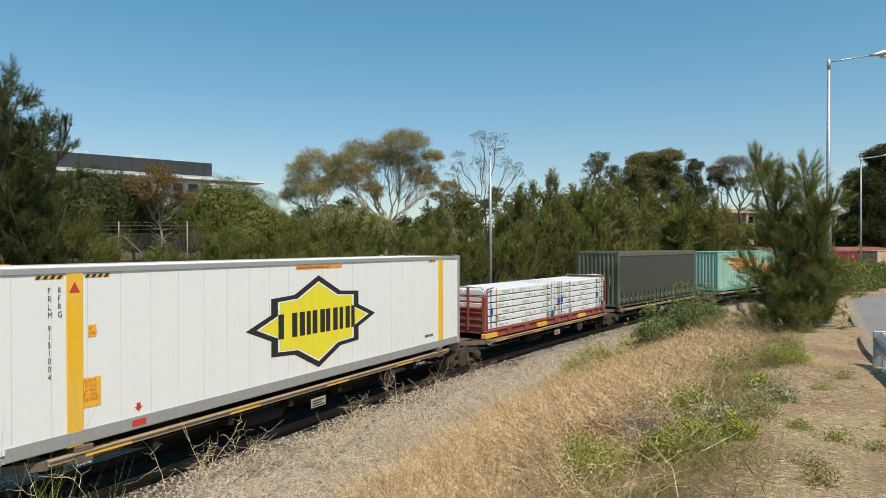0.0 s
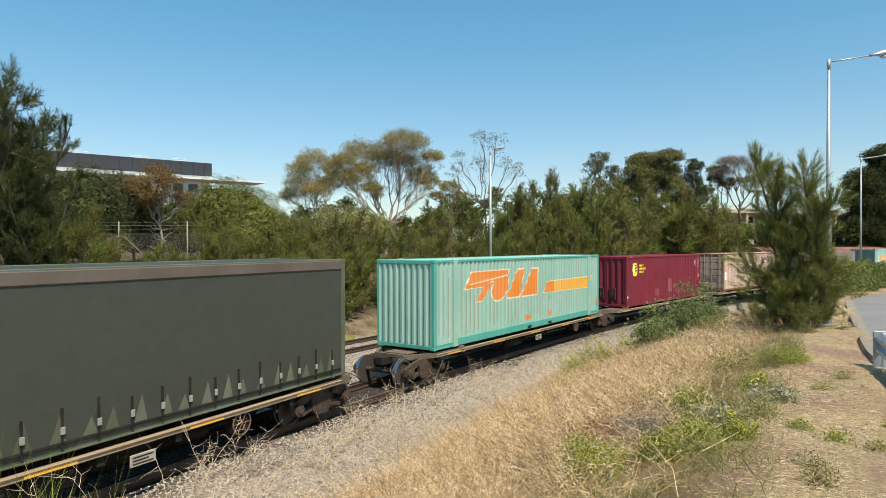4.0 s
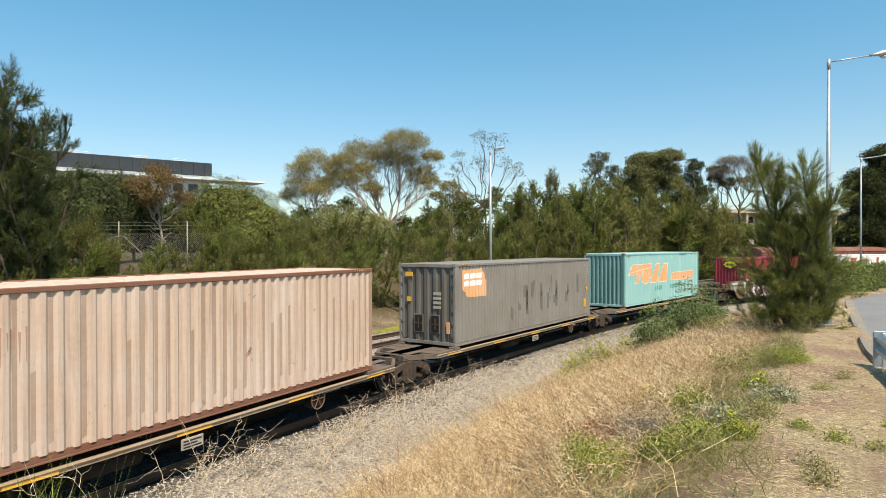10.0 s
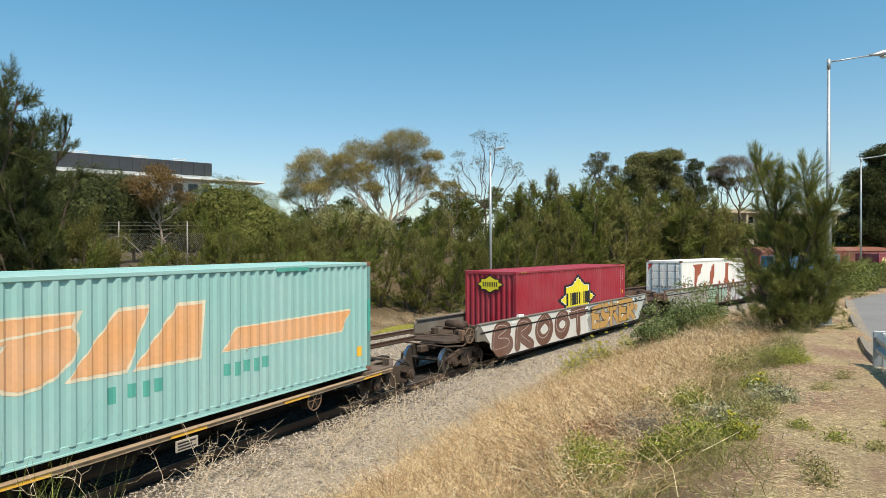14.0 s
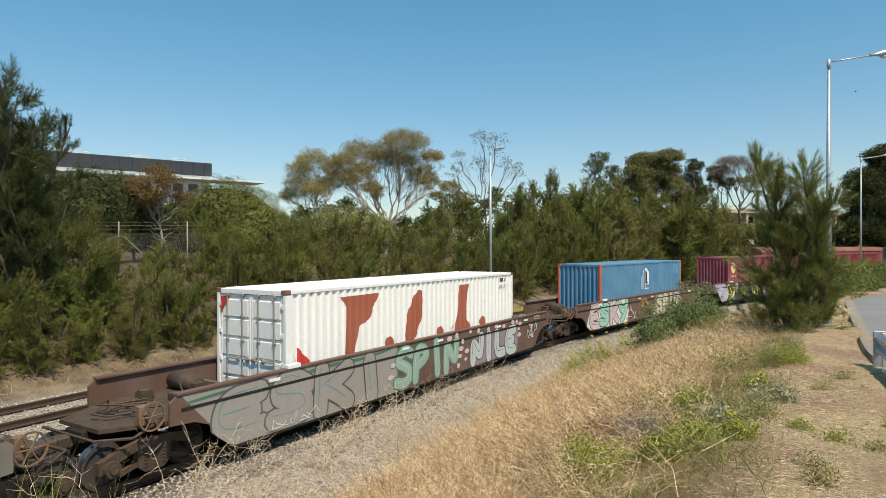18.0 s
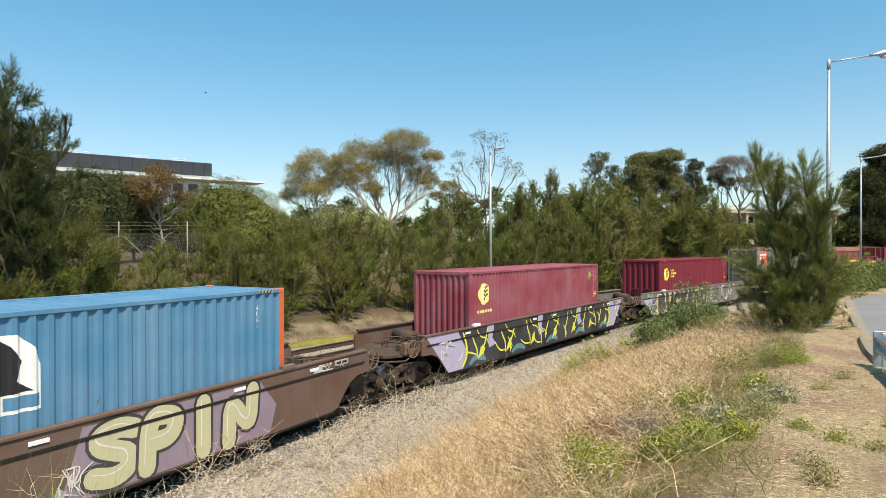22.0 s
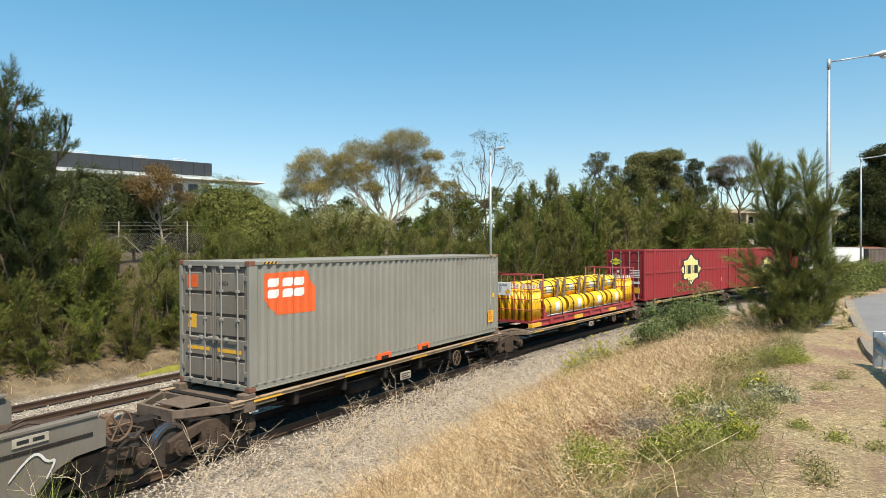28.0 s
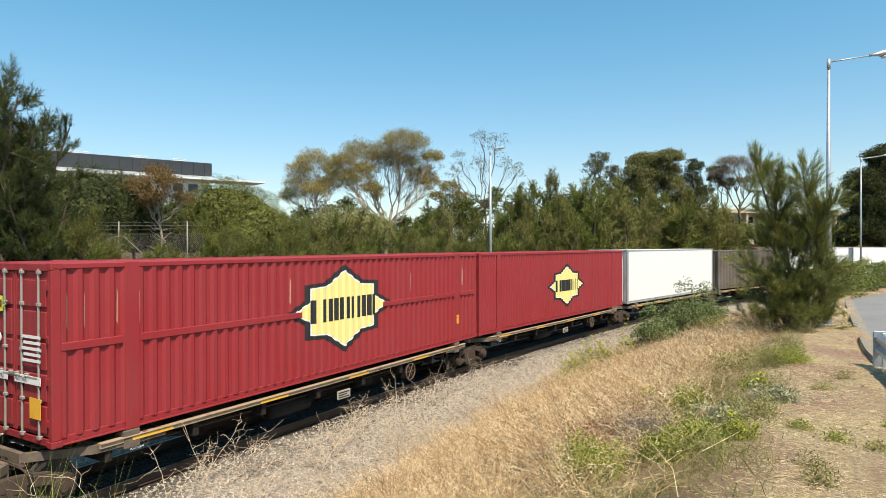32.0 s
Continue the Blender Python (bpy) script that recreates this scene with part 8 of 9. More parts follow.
def bush(label, seed, x, y, w, h, material, tufts, leaf_n, size, narrow=0.4, name="shrub", group="shrubs on the bank", flowers=0):
    rng = np.random.default_rng(seed)
    t = thing(name, label, "shrub", group)
    u = unit(rng.normal(0, 1, (tufts, 3)))
    u[:, 2] = np.abs(u[:, 2])
    c = u * rng.uniform(0.35, 1.0, (tufts, 1)) * np.array([w / 2, w / 2, h]) * (1 + 0.25 * np.sin(u[:, :1] * 7 + u[:, 1:2] * 5))
    m = Mesh()
    for i in range(14):
        limb(m, rng, (rng.normal(0, 0.05), rng.normal(0, 0.05), -0.05), unit(c[i] + np.array([0, 0, 0.1])), float(np.linalg.norm(c[i])) * 0.9, 0.012, 0.25, 3)
    part("stem_cluster", m, M_TWIG, t)
    part("foliage", soup("foliage", leaves(rng, c, 0.16 + 0.05 * h, leaf_n, size, 0.9, narrow), 4), material, t)
    if flowers:
        f = c[rng.integers(0, tufts, flowers)] * np.array([1, 1, 1.1]) + np.array([0, 0, 0.06])
        part("flower_head", soup("flower_head", leaves(rng, f, 0.06, 14, 0.022 if name == "shrub" else 0.05, 0.4, 0.9), 4), M_FLOWER, t)
    return put(t, x, y)


bush("leafy green shrub with pale young shoots", 101, 29.1, 3.1, 2.4, 2.5, M_SHRUB, 220, 44, 0.11)
bush("leafy green shrub with pale young shoots", 102, 27.5, 4.1, 1.9, 2.0, M_SHRUB, 170, 40, 0.11)
bush("leafy green shrub with pale young shoots", 103, 30.9, 2.2, 2.1, 1.9, M_SHRUB, 180, 40, 0.11)
bush("low yellow-green weed by the shrubs", 104, 25.3, 5.6, 1.6, 1.0, M_WEED, 70, 30, 0.06, flowers=70)
bush("low yellow-green weed by the tree", 105, 24.5, 1.6, 1.5, 0.8, M_WEED, 60, 30, 0.07)
bush("bright green leafy weed in the grass", 106, 8.6, 0.75, 0.6, 0.4, M_WEED, 110, 34, 0.045, 0.5)
bush("bright green leafy weed in the grass", 113, 8.0, 1.1, 0.45, 0.3, M_WEED, 80, 34, 0.045, 0.5)
bush("green herb with yellow flower heads", 107, 8.1, 1.95, 0.95, 0.5, M_WEED, 150, 34, 0.045, 0.4, flowers=34)
bush("green herb with yellow flower heads", 108, 7.6, 1.75, 0.65, 0.42, M_WEED, 100, 34, 0.045, 0.4, flowers=26)
bush("greyish dry shrub with bare twigs", 109, 9.2, 1.5, 1.15, 0.62, M_GREY_LEAF, 150, 30, 0.07, 0.10)
bush("clump of reddish-brown dock seed heads", 110, 9.75, 2.3, 0.9, 0.62, M_DOCK, 90, 30, 0.04, 0.4)
bush("grey-green fleshy-leaved plant in the grass", 111, 10.4, 0.72, 0.9, 0.28, M_SUCCULENT, 80, 26, 0.10, 0.28)
bush("grey-green fleshy-leaved plant in the grass", 112, 11.5, -0.1, 0.9, 0.26, M_SUCCULENT, 70, 26, 0.10, 0.28)
bush("yellowing green herb in the dry grass", 114, 11.2, 1.1, 0.8, 0.42, M_WEED, 80, 30, 0.045, 0.4, flowers=20)
bush("yellowing green herb in the dry grass", 115, 14.5, 0.55, 1.1, 0.4, M_GRASS, 90, 30, 0.06, 0.3)
bush("lush green grass clump at the verge edge", 116, 15.2, -0.35, 1.1, 0.35, M_WEED, 110, 30, 0.10, 0.12)
for i, (x, y, w, h) in enumerate([(27.2, 6.3, 1.5, 1.3), (25.6, 6.4, 1.3, 1.1), (24.2, 6.5, 1.2, 1.0), (22.3, 6.3, 1.1, 0.9), (29.6, 5.6, 1.5, 1.4)]):
    bush("feathery grey-green fennel with yellow flower heads", 116 + 11 * i, x, y, w, h, M_FENNEL, 90, 34, 0.10, 0.07, "fennel_plant", "fennel on the gravel edge", flowers=60)
for i, (x, y, w) in enumerate([(10.59, 0.97, 0.5), (11.48, 0.53, 0.55), (9.77, 1.4, 0.4), (12.7, 0.17, 0.5), (14.77, -0.19, 0.55), (16.87, -0.55, 0.6), (9.03, 0.28, 0.4), (8.26, 0.63, 0.4), (10.41, 0.01, 0.35), (8.4, 1.0, 0.45), (12.77, 0.78, 0.5), (20.61, -1.02, 0.6), (12.25, 1.91, 0.4)]):
    bush("yellowing green herb in the dry grass", 160 + i, x, y, w, w * 0.75, (M_WEED, M_GRASS, M_GRASS)[i % 3], int(70 * w / 0.5), 30, 0.05, (0.4, 0.14, 0.2)[i % 3], "herb", "herbs in the dry grass", flowers=10 * (i % 3 == 0))
for i, (x, y, w) in enumerate([(9.45, -0.82, 0.34), (8.1, -0.45, 0.34), (7.6, -0.5, 0.26), (9.83, -0.42, 0.2), (13.65, -1.26, 0.4), (9.3, -1.2, 0.24), (7.2, -1.3, 0.2), (12.6, -0.9, 0.25), (19.0, -0.3, 0.4), (10.6, -1.6, 0.2)]):
    bush("small green weed tuft in the straw", 120 + i, x, y, w, w * 0.55, M_GRASS if i % 3 else M_WEED, 26, 22, 0.055, 0.25, "weed_tuft", "weeds in the straw")
# ---- grass, straw, gravel ----


def field(seed, n, s0, s1, d0, d1, keep):
    """Places strewn along the line, thinned by keep(s, d)."""
    rng = np.random.default_rng(seed)
    s = s0 + (s1 - s0) * rng.random(n) ** 1.35
    d = rng.uniform(d0, d1, n)
    k = rng.random(n) < keep(s, d)
    s, d = s[k], d[k]
    a = np.interp(s, LINE_S, LINE_A)
    x, y = np.interp(s, LINE_S, LINE_X) - np.sin(a) * d, np.interp(s, LINE_S, LINE_Y) + np.cos(a) * d
    z, _ = ground_height(x, y)
    return rng, np.stack([x, y, z], -1), s, d


def patch(s, d, a, b, c):
    return 0.5 + 0.5 * np.sin(s * a + 1.3 * np.sin(d * b)) * np.sin(d * c + s * 0.7)


def grass(name, label, material, seed, n, s0, s1, d0, d1, keep, low, high, width, lean=0.45, flat=False, above=0.0):
    rng, p, s, d = field(seed, n, s0, s1, d0, d1, keep)
    n = len(p)
    h = rng.uniform(low, high, (n, 1)) * (0.72 + 0.5 * patch(s, d, 2.2, 1.6, 2.7))[:, None]
    if flat:
        tip = unit(np.concatenate([rng.normal(0, 1, (n, 2)), rng.uniform(-0.02, 0.16, (n, 1))], 1)) * h
        p[:, 2] += rng.uniform(0.005, 0.03, n)
    else:
        tip = unit(np.concatenate([rng.normal(0, lean, (n, 2)), np.ones((n, 1))], 1)) * h
    p[:, 2] += above * rng.uniform(0.25, 1.0, n) * (0.72 + 0.5 * patch(s, d, 2.2, 1.6, 2.7))
    side = unit(np.cross(tip, rng.normal(0, 1, (n, 3)))) * width * rng.uniform(0.6, 1.4, (n, 1))
    mid = p + tip * 0.55 + unit(np.concatenate([rng.normal(0, 1, (n, 2)), np.zeros((n, 1))], 1)) * h * 0.20
    quad = np.stack([p - side, p + side, mid + side * 0.8, mid - side * 0.8], 1).reshape(-1, 3)
    end = mid + tip * 0.45 + np.concatenate([rng.normal(0, 0.34, (n, 2)) * h, -0.16 * h * rng.random((n, 1))], 1)
    head = np.stack([mid - side * 0.8, mid + side * 0.8, end + side * 0.5, end - side * 0.5], 1).reshape(-1, 3)
    me = soup(name, np.concatenate([quad.reshape(-1, 4, 3), head.reshape(-1, 4, 3)], 1).reshape(-1, 3), 4)
    me.materials.append(material)
    return tagged(new(name, me), label, "grass", kind="stuff")


def edge_of_grass(s):
    return np.interp(s, [0, 8, 20, 40], [-4.9, -4.3, -3.4, -2.7])


def near_gap(s, d):
    """Thinner dry grass where the green herbs grow."""
    return np.where((d < -8.4) & (s < 10.0), 0.6, 1.0) * np.where((d < -9.6) & (s < 14), 0.75, 1.0)


tall = lambda s, d: np.clip((edge_of_grass(s) - d) / 1.0, 0.0, 1.0) * np.clip((d + 11.0) / 1.2, 0, 1) * (0.5 + 0.5 * patch(s, d, 0.9, 1.1, 1.7)) * near_gap(s, d)
tufted = lambda s, d: tall(s, d) * np.clip(patch(s, d, 4.3, 3.1, 5.6) * 2.0 - 0.35, 0.12, 1)
grass("dry_grass", "tall tan dry wild grass covering the bank", M_DRY, 201, 100000, 2.5, 38, -11.0, -3.0, tufted, 0.26, 0.74, 0.0036, 0.75)
grass("pale_grass", "pale straw-coloured tangled grass stalks on the bank", M_DRY_PALE, 202, 60000, 2.5, 38, -11.0, -3.0, tufted, 0.27, 0.76, 0.0030, 1.2)
grass("grass_heads", "fine tangled seed heads of the dry grass", M_DRY_PALE, 209, 60000, 2.5, 26, -11.0, -3.0, tufted, 0.05, 0.18, 0.0026, 2.5, above=0.55)
grass("grass_heads", "fine brown seed heads of the dry grass", M_DRY, 210, 50000, 2.5, 26, -11.0, -3.0, tufted, 0.05, 0.16, 0.0030, 2.5, above=0.45)
grass("weed_stems", "thin brown weed stems standing in the dry grass", M_STEM, 208, 9000, 2.5, 30, -11.0, -3.6, tall, 0.45, 1.0, 0.0024, 0.35)
sparse = lambda s, d: np.exp(-np.maximum(0, d - edge_of_grass(s)) * 0.8) * 0.7 * (d > -7)
grass("thin_grass", "thin straggling dry grass on the gravel", M_DRY_PALE, 203, 20000, 3, 40, -7.0, -1.9, sparse, 0.15, 0.55, 0.0026, 1.0)
green = lambda s, d: np.clip(1.15 - np.abs(d + 10.3) / 1.7, 0, 1) * np.clip(patch(s, d, 0.55, 0.9, 0.6) * 1.3 - 0.25, 0.05, 1) * np.clip(patch(s, d, 2.9, 2.3, 3.4) * 1.8 - 0.3, 0.1, 1)
grass("green_grass", "green and yellowing grass along the verge edge", M_GRASS, 204, 90000, 2.5, 34, -11.8, -8.2, green, 0.10, 0.36, 0.0036, 0.6)
under = lambda s, d: np.clip((edge_of_grass(s) - 0.4 - d) / 1.0, 0, 1) * (d > -10.8) * 0.8 * (0.4 + 0.6 * near_gap(s, d))
grass("grass_thatch", "matted brown dead grass on the bank", M_THATCH, 205, 40000, 2.5, 38, -11.0, -3.5, under, 0.15, 0.45, 0.0035, 1.8)
mulch = lambda s, d: np.clip((-10.9 - d) / 0.8, 0, 1) * np.clip(patch(s, d, 0.7, 1.3, 1.1) * 1.5 - 0.1, 0.12, 1)
grass("straw_litter", "pale cut straw lying on bare soil", M_DRY_PALE, 206, 130000, 2.5, 44, -14.5, -10.2, mulch, 0.03, 0.12, 0.0014, flat=True)
farside = lambda s, d: np.clip(1 - np.abs(d - 11.0) / 1.4, 0, 1)
grass("far_dry_grass", "dry grass along the foot of the trees", M_THATCH, 207, 9000, -12, 60, 9.6, 12.6, farside, 0.15, 0.45, 0.006, 0.6)


def gravel(name, label, seed, n, s0, s1, d0, d1, keep, size):
    rng, p, s, d = field(seed, n, s0, s1, d0, d1, keep)
    n = len(p)
    base = np.array([[1, 0, 0], [0, 1, 0], [-1, 0, 0], [0, -1, 0], [0, 0, 1], [0, 0, -1]], float)
    v = base[None] * rng.uniform(0.55, 1.25, (n, 6, 1)) * size * rng.uniform(0.5, 1.25, (n, 1, 1)) * np.array([1, 1, 0.7])
    a = rng.uniform(0, 2 * np.pi, n)
    t = rng.normal(0, 0.4, (n, 1))
    v[:, :, 2] += v[:, :, 0] * t
    c, sn = np.cos(a)[:, None], np.sin(a)[:, None]
    x, y = v[:, :, 0] * c - v[:, :, 1] * sn, v[:, :, 0] * sn + v[:, :, 1] * c
    v[:, :, 0], v[:, :, 1] = x, y
    v += p[:, None] + np.array([0, 0, size * 0.15])
    tri = np.array([[0, 1, 4], [1, 2, 4], [2, 3, 4], [3, 0, 4], [1, 0, 5], [2, 1, 5], [3, 2, 5], [0, 3, 5]])
    me = bpy.data.meshes.new(name)
    f = (np.arange(n)[:, None, None] * 6 + tri[None]).reshape(-1, 3)
    me.vertices.add(n * 6)
    me.vertices.foreach_set("co", v.astype(np.float32).ravel())
    me.loops.add(len(f) * 3)
    me.loops.foreach_set("vertex_index", f.astype(np.int32).ravel())
    me.polygons.add(len(f))
    me.polygons.foreach_set("loop_start", np.arange(0, len(f) * 3, 3, dtype=np.int32))
    me.update(calc_edges=True)
    me.materials.append(M_STONE)
    return tagged(new(name, me), label, "gravel", kind="stuff")


gravel("ballast", "pale grey and tan crushed stone ballast", 301, 30000, 3, 48, -5.6, -0.9, lambda s, d: np.clip((d + 5.6) / 1.2, 0, 1), 0.036)
gravel("far_ballast", "pale grey crushed stone between the tracks", 302, 14000, 4, 60, 0.9, 9.6, lambda s, d: np.ones_like(s), 0.045)
gravel("soil_clods", "small brown clods and stones on the verge", 303, 1600, 3, 30, -14, -10.8, lambda s, d: np.ones_like(s), 0.022)


def stalk(seed, x, y, height, lean, material=M_STALK, label="dry bare branching weed stalk on the gravel edge"):
    """A dead weed stalk: a few long curved shoots from one root, forking into crooked twigs."""
    rng = np.random.default_rng(seed)
    t = thing("dead_stalk", label, "weed", "dead weed stalks")
    for k in range(rng.integers(1, 4)):
        m = Mesh()
        to = unit(np.array([lean * 0.6 + rng.normal(0, 0.35), -0.22 - 0.2 * abs(lean) + rng.normal(0, 0.2), 1.0]))
        main = limb(m, rng, (rng.normal(0, 0.04), rng.normal(0, 0.04), -0.05), to, height * rng.uniform(0.8, 1.4), 0.0068, 0.40, 10)
        for i in range(3, 9):
            if rng.random() < 0.75:
                a = rng.uniform(0, 6.28)
                b = limb(m, rng, main[i], unit(np.array([math.cos(a), math.sin(a), rng.uniform(-0.1, 0.9)])), height * rng.uniform(0.14, 0.45), 0.0048, 0.60, 5)
                if rng.random() < 0.6:
                    limb(m, rng, b[2], unit(np.array([rng.normal(), rng.normal(), 0.5])), height * 0.16, 0.004, 0.5, 3)
        part("shoot", m, material, t)
    return put(t, x, y)


rng = random.Random(9)
for i in range(74):
    s, d = rng.uniform(6.0, 19.0), rng.uniform(-3.2, -1.55)
    x, y, _ = on_line(s, d)
    stalk(400 + i, x, y, rng.uniform(0.7, 1.25) * (1.35 if s < 10 else 1.0), rng.uniform(-0.9, 0.9))
for i in range(12):
    x, y, _ = on_line(rng.uniform(15, 25), rng.uniform(-4.4, -2.2))
    stalk(650 + i, x, y, rng.uniform(0.5, 1.0), rng.uniform(-0.7, 0.7))
for i in range(22):
    x, y, _ = on_line(rng.uniform(11, 22), rng.uniform(-2.4, -1.5))
    stalk(530 + i, x, y, rng.uniform(0.6, 1.05), rng.uniform(-0.8, 0.8))
for i in range(70):
    x, y, _ = on_line(rng.uniform(6, 27), rng.uniform(-9.4, -4.8))
    stalk(700 + i, x, y, rng.uniform(0.6, 1.05), rng.uniform(-0.8, 0.8), (M_TWIG, M_STALK, M_TWIG_RED)[i % 3], "dead branching weed standing in the dry grass")
rngn = np.random.default_rng(77)
for i, (x, y, h) in enumerate([(4.05, 7.45, 2.5), (3.85, 7.3, 2.2), (4.3, 7.35, 2.0)]):
    t = thing("broom_weed", "thin green-stemmed broom weed by the ballast", "weed", "broom weeds")
    c = np.zeros((12, 3)) + rngn.normal(0, 0.05, (12, 3))
    c[:, 2] = 0
    d = np.tile([0.1, -0.1, 1.0], (12, 1))
    part("stem_cluster", soup("stem_cluster", needles(rngn, c, d, 5, h, 0.005, 0.22, 0.1), 3), M_BROOM, t)
    part("twig_spray", soup("twig_spray", needles(rngn, np.array([[0.02 * k, -0.03 * k, h * 0.09 * k] for k in range(3, 10)]), np.tile([0.2, -0.2, 1.0], (7, 1)), 16, h * 0.32, 0.004, 0.4, 0.1), 3), M_BROOM, t)
    put(t, x, y)


# ---- mossy low wall beyond the second track ----
def moss(s0, s1, seed):
    """A ragged cushion of moss, thin at its ends."""
    rng = random.Random(seed)
    m = Mesh()
    ss = np.arange(s0, s1 + 0.01, 0.5)
    for s in ss:
        f = min(1.0, (s - s0) / 2.0, (s1 - s) / 2.0)
        w = (0.55 + 0.35 * math.sin(s * 1.3) + rng.uniform(-0.12, 0.12)) * f + 0.02
        for k, z in ((0.0, -0.50), (0.15, -0.36 + 0.06 * f), (0.6, -0.34 + 0.08 * f), (1.0, -0.52)):
            x, y, _ = on_line(s, 9.75 + w * k + 0.1 * math.sin(s * 0.9))
            m.v.append((x, y, z + rng.uniform(-0.02, 0.02)))
    m.f = [(i * 4 + k, i * 4 + 4 + k, i * 4 + 5 + k, i * 4 + 1 + k) for i in range(len(ss) - 1) for k in range(3)]
    m.smooth = True
    return tagged(part("moss_bank", m, M_MOSS, None), "low yellow-green mossy bank beside the second track", "bank", kind="structure")


for s0, s1, seed in ((15.2, 27.0, 1), (28.2, 35.0, 2), (36.5, 52.0, 3)):
    moss(s0, s1, seed)


# ---- street lamps ----
def street_lamp(label, x, y, top, arm, reach, rise, r0=0.10, r1=0.045):
    t = thing("street_lamp", label, "street lamp", "street lamps")
    z0 = gz(x, y)
    h = top - z0
    part("pole", rounded(Mesh().cyl((0, 0, -0.2), (0, 0, h), r0, 14, r1)), M_GALV, t)
    part("base_plate", Mesh().box(-0.2, 0.2, -0.2, 0.2, -0.15, 0.03, 0.01), M_GALV, t)
    part("access_cover", Mesh().box(-0.05, 0.05, -r0 - 0.012, -r0 + 0.02, 0.6, 1.0, 0.005), M_GALV, t)
    part("collar", rounded(Mesh().cyl((0, 0, h - 0.28), (0, 0, h + 0.04), r1 + 0.014, 12)), M_GALV, t)
    ux, uy = arm
    a = (ux * reach, uy * reach, h + rise)
    part("arm", rounded(Mesh().cyl((0, 0, h - 0.05), a, 0.024, 8)), M_GALV, t)
    m = Mesh()
    for k, (f, w, hh) in enumerate(((0.0, 0.05, 0.05), (0.25, 0.07, 0.07), (0.42, 0.13, 0.12), (0.70, 0.15, 0.12), (0.92, 0.07, 0.06))):
        cx, cy, cz = a[0] + ux * f * 0.85, a[1] + uy * f * 0.85, a[2] + 0.12 * f
        for i in range(10):
            an = 2 * math.pi * i / 10
            m.v.append((cx - uy * w * math.cos(an), cy + ux * w * math.cos(an), cz + hh * math.sin(an) * (0.55 if math.sin(an) < 0 else 1)))
    m.f = [(k * 10 + i, k * 10 + (i + 1) % 10, k * 10 + 10 + (i + 1) % 10, k * 10 + 10 + i) for k in range(4) for i in range(10)] + [tuple(range(9, -1, -1)), tuple(range(40, 50))]
    m.smooth = True
    head = part("lamp_head", m, M_GALV, t)
    part("lens", rounded(Mesh().cyl((a[0] + ux * 0.45, a[1] + uy * 0.45, a[2] - 0.02), (a[0] + ux * 0.45, a[1] + uy * 0.45, a[2] - 0.07), 0.10, 12, 0.07)), M_LENS, head)
    t.matrix_basis = pose(x, y, z0)
    return t


street_lamp("tall galvanised street lamp on the straw verge", 23.38, -1.8, 10.33, (0.454, -0.891), 1.28, 0.15, 0.105, 0.041)
street_lamp("galvanised street lamp behind the hedge", 50.1, -5.7, 10.27, (0.454, -0.891), 1.4, 0.15, 0.075, 0.032)
street_lamp("galvanised lamp pole among the trees", 41.6, 17.4, 11.2, (0.454, -0.891), 0.25, 0.15, 0.12, 0.06)


# ---- guard rail at the road's edge ----
g = thing("guard_rail", "galvanised steel guard rail ending at the kerb", "guard rail")
ends = [(15.55, -2.08), (13.5, -2.14), (11.0, -2.25), (7.5, -2.6), (2.0, -3.15)]
m = Mesh()
for x, y in ends:
    for o, z in ((0.0, 2.25), (0.07, 2.33), (0.07, 2.38), (0.0, 2.45), (0.0, 2.48), (0.07, 2.55), (0.07, 2.61), (0.0, 2.69)):
        m.v.append((x, y + o, z))
m.f = [(8 * i + k, 8 * i + 8 + k, 8 * i + 9 + k, 8 * i + 1 + k) for i in range(4) for k in range(7)]
part("beam", m, M_GALV, g)
part("end_plate", Mesh().box(15.52, 15.58, -2.2, -1.98, 1.95, 2.73, 0.01), M_GALV, g)
for x, y in ((15.3, -2.09), (13.0, -2.16), (10.2, -2.33), (7.2, -2.63)):
    part("post", Mesh().box(x - 0.06, x + 0.06, y - 0.09, y - 0.01, 1.8, 2.72, 0.01), M_GALV, g)


# ---- clipped hedge between road and line ----
def hedge():
    rng = np.random.default_rng(61)
    pts = [(35.6, -2.9), (38.2, -3.7), (42.2, -5.3), (49, -8.7), (57, -13.6), (66, -20.5)]
    t = thing("hedge", "clipped leafy green hedge beyond the road", "hedge")
    c = []
    for (xa, ya), (xb, yb) in zip(pts, pts[1:]):
        n = int(math.hypot(xb - xa, yb - ya) * 26)
        f = rng.random(n)
        c.append(np.stack([xa + (xb - xa) * f + rng.normal(0, 0.42, n), ya + (yb - ya) * f + rng.normal(0, 0.42, n), 1.85 + 1.62 * rng.random(n) ** 0.7], -1))
    c = np.concatenate(c)
    part("foliage", soup("foliage", leaves(rng, c, 0.28, 46, 0.11, 0.9, 0.6), 4), M_HEDGE, t)
    m = Mesh()
    for k in range(0, len(c), 30):
        limb(m, rng, (c[k][0], c[k][1], 1.7), (0, 0, 1), 1.1, 0.02, 0.3, 3)
    part("stem_cluster", m, M_BARK, t)


hedge()


